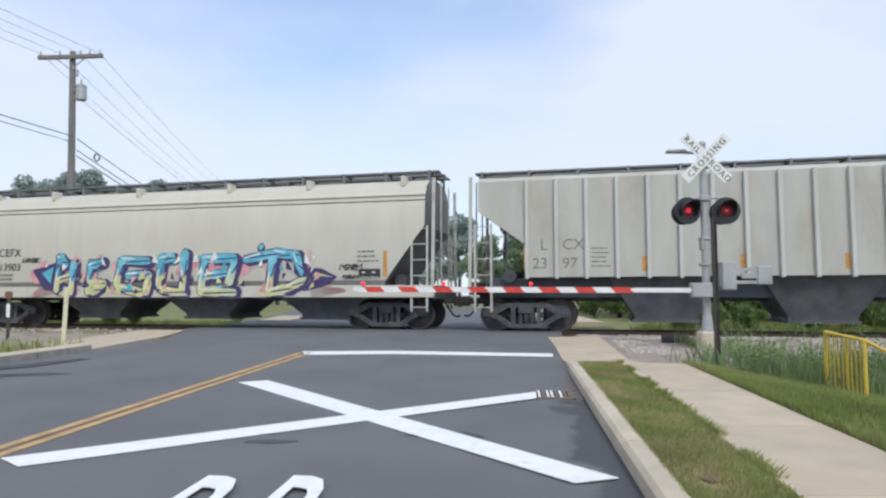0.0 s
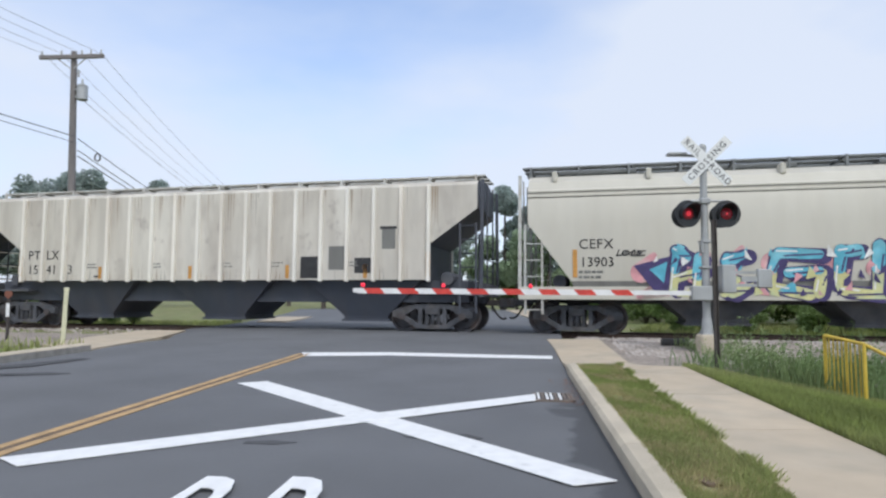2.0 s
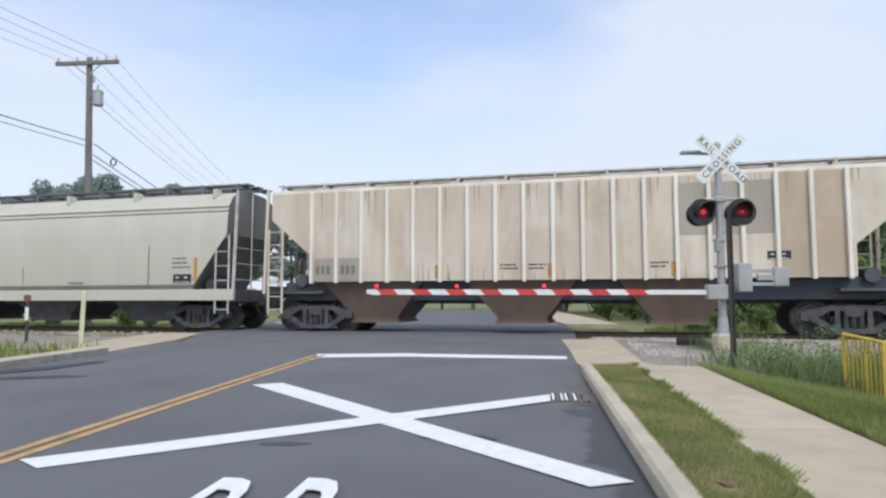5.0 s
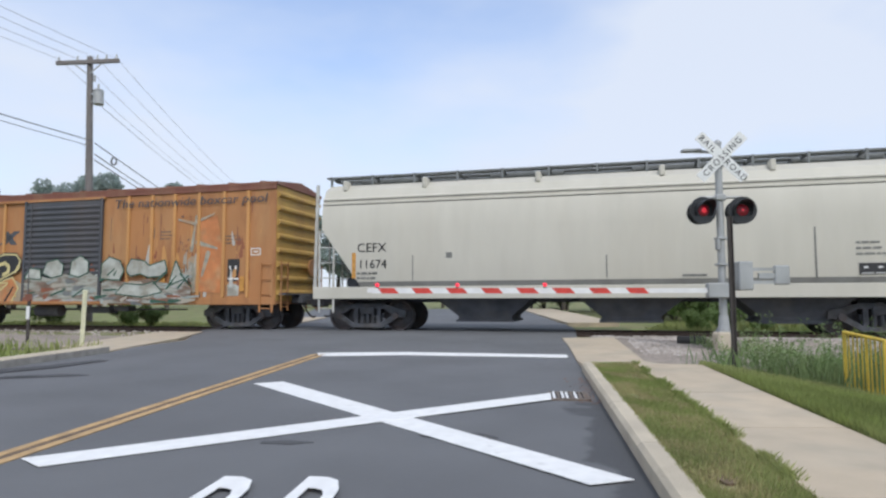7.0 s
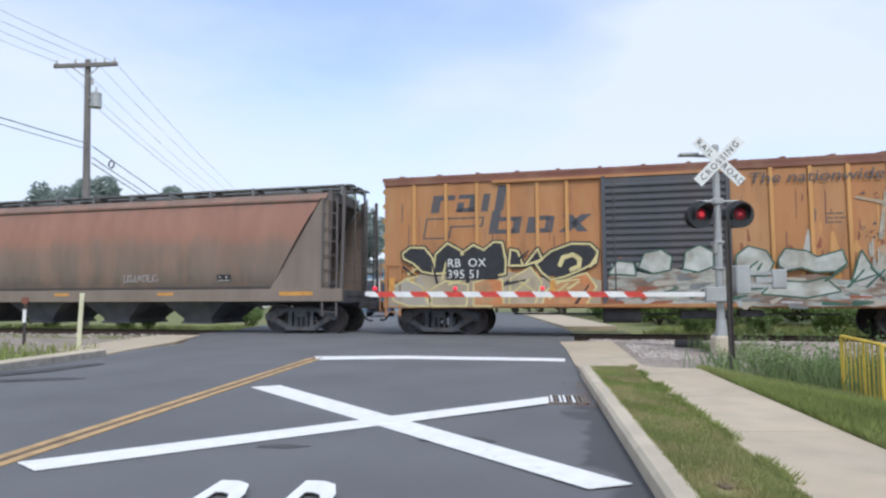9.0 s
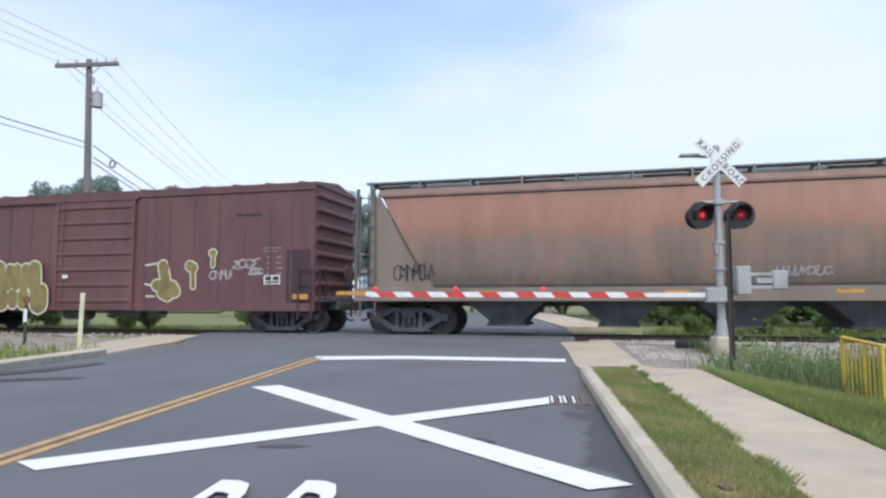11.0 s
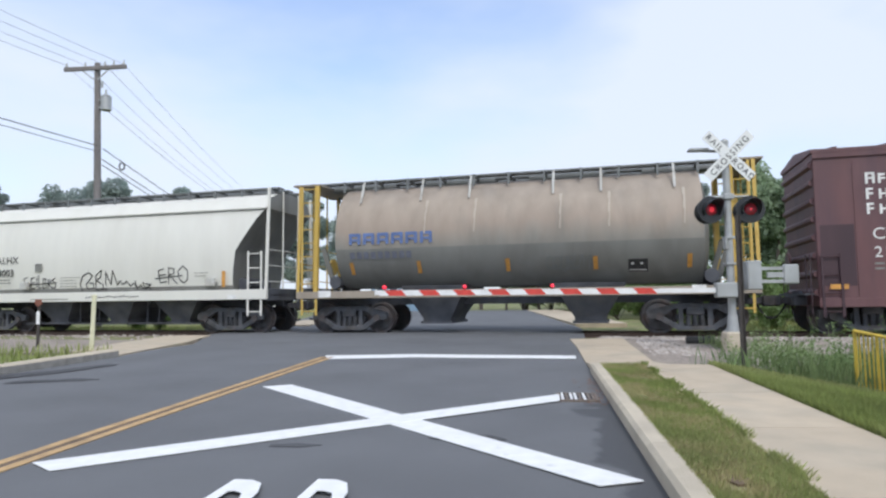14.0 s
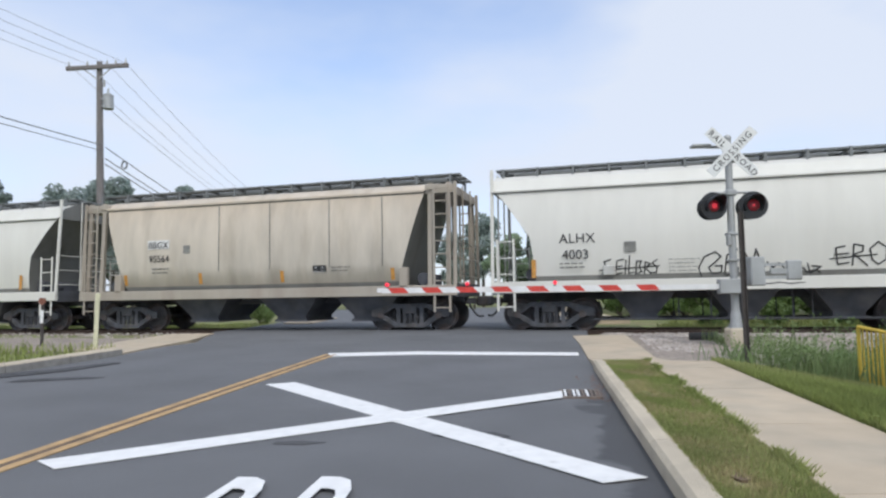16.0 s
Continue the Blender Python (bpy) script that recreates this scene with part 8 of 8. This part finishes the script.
        h = rs.uniform(0.2, 0.62) if rs.rand() < 0.8 else rs.uniform(0.6, 0.95)
        z0, lx, ly = ground_z(a, b), rs.randn() * 0.1, rs.randn() * 0.1
        for k in range(6):
            q = (k + 1) / 6
            cs.append([a + lx * q + rs.randn() * 0.03, b + ly * q + rs.randn() * 0.03, z0 + h * q])
            rr.append(0.11 - 0.012 * k + 0.03 * rs.rand())
        m0 = len(sv)
        sv += [(a - 0.004, b, z0), (a + 0.004, b, z0), (a + lx + 0.002, b + ly, z0 + h), (a + lx - 0.002, b + ly, z0 + h)]
        sf.append((m0, m0 + 1, m0 + 2, m0 + 3))
    v, f = leaves_at(rs, cs, rr, 24000, 0.021)
    m0 = len(v)
    v, f = v + sv, f + [tuple(m0 + k for k in q) for q in sf]
    bulk("leafy_weeds", v, f, WEED, "leafy green weeds growing beside the signal", "weeds")
    # rough grass beyond the rails and on the left
    n = 60000
    x = rs.uniform(-30, 32, n)
    y = rs.uniform(10.5, 34, n)
    sc = np.array([along(a, b)[1] for a, b in zip(x, y)])
    uu = x - LEAN * y
    left = (sc < -2.7) & (uu < -8.7) & (y < 13.6 - 0.13 * (x + 8.3))
    far_lo, far_hi = -8.6 - 0.12 * np.maximum(0, y - 21) ** 1.2, 1.6 + 0.12 * np.maximum(0, y - 21) ** 1.3
    beyond = (sc > 2.9) & ((uu > far_hi + 2.2) | (uu < far_lo - 1.0))
    keep = left | beyond
    z = np.array([ground_z(a, b) for a, b in zip(x, y)])
    blades("rough_grass", rs, np.stack([x, y], 1)[keep], z[keep], 0.22, 0.016, BLADE, "rough green grass beside the railway", 0.6)


def build_stones():
    """Loose ballast along the track edge by the crossing."""
    rs = np.random.RandomState(9)
    models = []
    for k in range(4):
        bm = bmesh.new()
        bmesh.ops.create_icosphere(bm, subdivisions=1, radius=1.0)
        for v in bm.verts:
            v.co *= rs.uniform(0.65, 1.15)
            v.co.z *= 0.7
        models.append(([tuple(v.co) for v in bm.verts], [tuple(v.index for v in f.verts) for f in bm.faces]))
        bm.free()
    verts, faces = [], []
    count = 0
    while count < 14000:
        s, c = (rs.uniform(3.7, 15) if rs.rand() < 0.93 else rs.uniform(-24, -8.6)), -rs.uniform(0.9, 7.2)
        p = TRACK @ Vector((s, c, 0))
        u = p.x - LEAN * p.y
        if s > 0:
            if c < -2.7 and (p.y < 8.9 or p.y < 9.7 + 0.12 * (p.x - 3) or p.x < 2.55 + 0.16 * (p.y - 9) + 0.35):
                continue
        elif c < -4.2 or u > -8.9:
            continue
        z = -0.13 if abs(c) < 1.75 else max(ground_z(p.x, p.y), -0.13 - 0.3 * (abs(c) - 1.75))
        r = rs.uniform(0.02, 0.062)
        a = rs.uniform(0, 6.28)
        vs, fs = models[count % 4]
        n = len(verts)
        ca, sa = math.cos(a) * r, math.sin(a) * r
        verts += [(p.x + x * ca - y * sa, p.y + x * sa + y * ca, z + zz * r + r * 0.4) for x, y, zz in vs]
        faces += [tuple(n + i for i in q) for q in fs]
        count += 1
    m = leaf_mat("grey_ballast_stones", (0.42, 0.375, 0.335), (0.26, 0.225, 0.195), 0.0)
    bulk("ballast_stones", verts, faces, m, "loose grey crushed stone beside the rails", "stones")
    bm = bmesh.new()
    slab(bm, [(2.75, 9.3), (3.4, 9.05), (4.6, 9.75), (5.6, 10.6), (6.2, 14.2), (3.78, 15.7)], lambda x, y: grade(y) - 0.01, 0.15)
    tagged(part("gravel_apron", bm, BALLAST), "grey gravel apron beside the crossing", "gravel", "", "structure")
    xs, ys = np.arange(4.4, 15.01, 0.4), np.arange(9.6, 15.6, 0.4)
    gv = [(x, y, ground_z(x, y) + 0.045) for y in ys for x in xs]
    nx = len(xs)
    gf = [(j * nx + i, j * nx + i + 1, (j + 1) * nx + i + 1, (j + 1) * nx + i) for j in range(len(ys) - 1) for i in range(nx - 1)
          if along(xs[i], ys[j])[1] > -7.2 - 0.8 * noise.noise((xs[i] * 0.6, ys[j] * 0.6, 2)) and along(xs[i + 1], ys[j + 1])[1] < -1.9]
    bulk("gravel_shoulder", gv, gf, BALLAST, "grey gravel shoulder along the track", "gravel", "structure")
    # dark track equipment behind the mast, made as a plain lying cylinder
    t = thing("culvert_pipe", "short black cylinder for track equipment by the ballast", "pipe", at=pose(5.0, 14.1, 0.02, 0, 90, -10))
    bm = bmesh.new()
    bmesh.ops.create_cone(bm, cap_ends=True, segments=18, radius1=0.11, radius2=0.11, depth=0.55)
    part("pipe", bm, RUBBER, t)


def build_distance():
    """A small blue building and a parked van beyond the crossing."""
    b = thing("shed", "pale blue shed with white framed windows far down the road", "building", at=pose(-7.6, 76, 0.3, 0, 0, 8))
    wall = mat("pale_blue_siding", (0.2, 0.3, 0.42), 0.7, var=0.1, scale=2)
    glass = mat("dark_window_glass", (0.05, 0.07, 0.1), 0.1, var=0.1)
    part("wall", bm_box(-3.2, 3.2, 0, 5, -0.5, 4.2), wall, b)
    bm = bmesh.new()
    prism(bm, [(-3.6, 4.15), (3.6, 4.15), (3.3, 4.5), (0, 5.6), (-3.3, 4.5)], -0.4, 5.4)
    bmesh.ops.recalc_face_normals(bm, faces=bm.faces[:])
    part("roof", bm, STEEL_GREY, b)
    for x in (-2.2, -0.7, 0.8, 2.3):
        w = part("window", bm_box(x - 0.55, x + 0.55, -0.08, -0.005, 1.2, 3.4, bevel=0.02), SIGN_WHITE, b)
        part("pane", bm_box(x - 0.42, x + 0.42, -0.1, -0.06, 1.35, 3.25), glass, w)
    c = thing("car", "dark blue car with lit headlights waiting beyond the crossing", "car", at=pose(-5.1, 45, 0.04, 0, 0, -86))
    blue = mat("dark_blue_car_paint", (0.12, 0.17, 0.27), 0.3, 0.2, var=0.1)
    bm = bmesh.new()
    prism(bm, [(-2.2, 0.3), (2.15, 0.28), (2.2, 0.62), (2.05, 0.78), (0.95, 0.92), (0.2, 1.4), (-1.1, 1.42), (-1.75, 1.0), (-2.2, 0.95)], -0.88, 0.88)
    bmesh.ops.recalc_face_normals(bm, faces=bm.faces[:])
    bmesh.ops.bevel(bm, geom=bm.edges[:], offset=0.07, segments=2, affect="EDGES")
    part("body", bm, blue, c)
    bm = bmesh.new()
    prism(bm, [(0.92, 0.955), (0.96, 0.96), (0.27, 1.395), (0.23, 1.39)], -0.72, 0.72)
    bmesh.ops.recalc_face_normals(bm, faces=bm.faces[:])
    part("windscreen", bm, glass, c)
    part("grille", bm_box(2.16, 2.215, -0.42, 0.42, 0.34, 0.44, bevel=0.01), RUBBER, c)
    lit = mat("lit_headlight", (0.9, 0.9, 0.85), 0.3, emit=2.5)
    for y in (-0.66, 0.66):
        part("headlight", bm_box(2.06, 2.2, y - 0.17, y + 0.17, 0.52, 0.68, bevel=0.03), lit, c, "lit white headlight")
        for x in (-1.35, 1.4):
            bm = bmesh.new()
            bmesh.ops.create_cone(bm, cap_ends=True, segments=20, radius1=0.32, radius2=0.32, depth=0.22, matrix=pose(x, y * 1.2, 0.32, 90))
            part("wheel", bm, RUBBER, c)
    v = thing("van", "white parked van on the far road", "van", at=pose(-20.5, 62, 0.1, 0, 0, 20))
    bm = bmesh.new()
    prism(bm, [(-2.5, 0.4), (2.6, 0.4), (2.65, 1.05), (1.8, 1.25), (1.2, 2.1), (-2.4, 2.15), (-2.5, 1.9)], -0.95, 0.95)
    bmesh.ops.recalc_face_normals(bm, faces=bm.faces[:])
    bmesh.ops.bevel(bm, geom=bm.edges[:], offset=0.08, segments=2, affect="EDGES")
    part("body", bm, SIGN_WHITE, v)
    bm = bmesh.new()
    prism(bm, [(0.1, 1.3), (1.55, 1.3), (1.12, 1.98), (0.1, 1.98)], -0.965, 0.965)
    bmesh.ops.recalc_face_normals(bm, faces=bm.faces[:])
    part("window", bm, glass, v)
    for x in (-1.6, 1.7):
        for y in (-0.85, 0.85):
            bm = bmesh.new()
            bmesh.ops.create_cone(bm, cap_ends=True, segments=20, radius1=0.36, radius2=0.36, depth=0.24, matrix=pose(x, y, 0.36, 90))
            part("wheel", bm, RUBBER, v)


build_distance()
plant_trees()
plant_shrubs()
build_stones()
build_grass()


# ---- what moves ----
def run(t):
    """Metres that the train has rolled by t seconds; it gathers a little speed."""
    return 9.581 * t + 0.00453 * t * t


def motions():
    for car, s in CARS:
        walk(car, [(t, TRACK @ pose(s + run(t), 0, 0)) for t in range(0, 17, 2)])
    step = 1 / 15
    for w in WHEELS:
        at = w.matrix_basis.translation.copy()
        walk(w, [(i * step, Matrix.Translation(at) @ pose(0, 0, 0, 0, math.degrees(run(i * step) / 0.457), 0)) for i in range(241)])


motions()
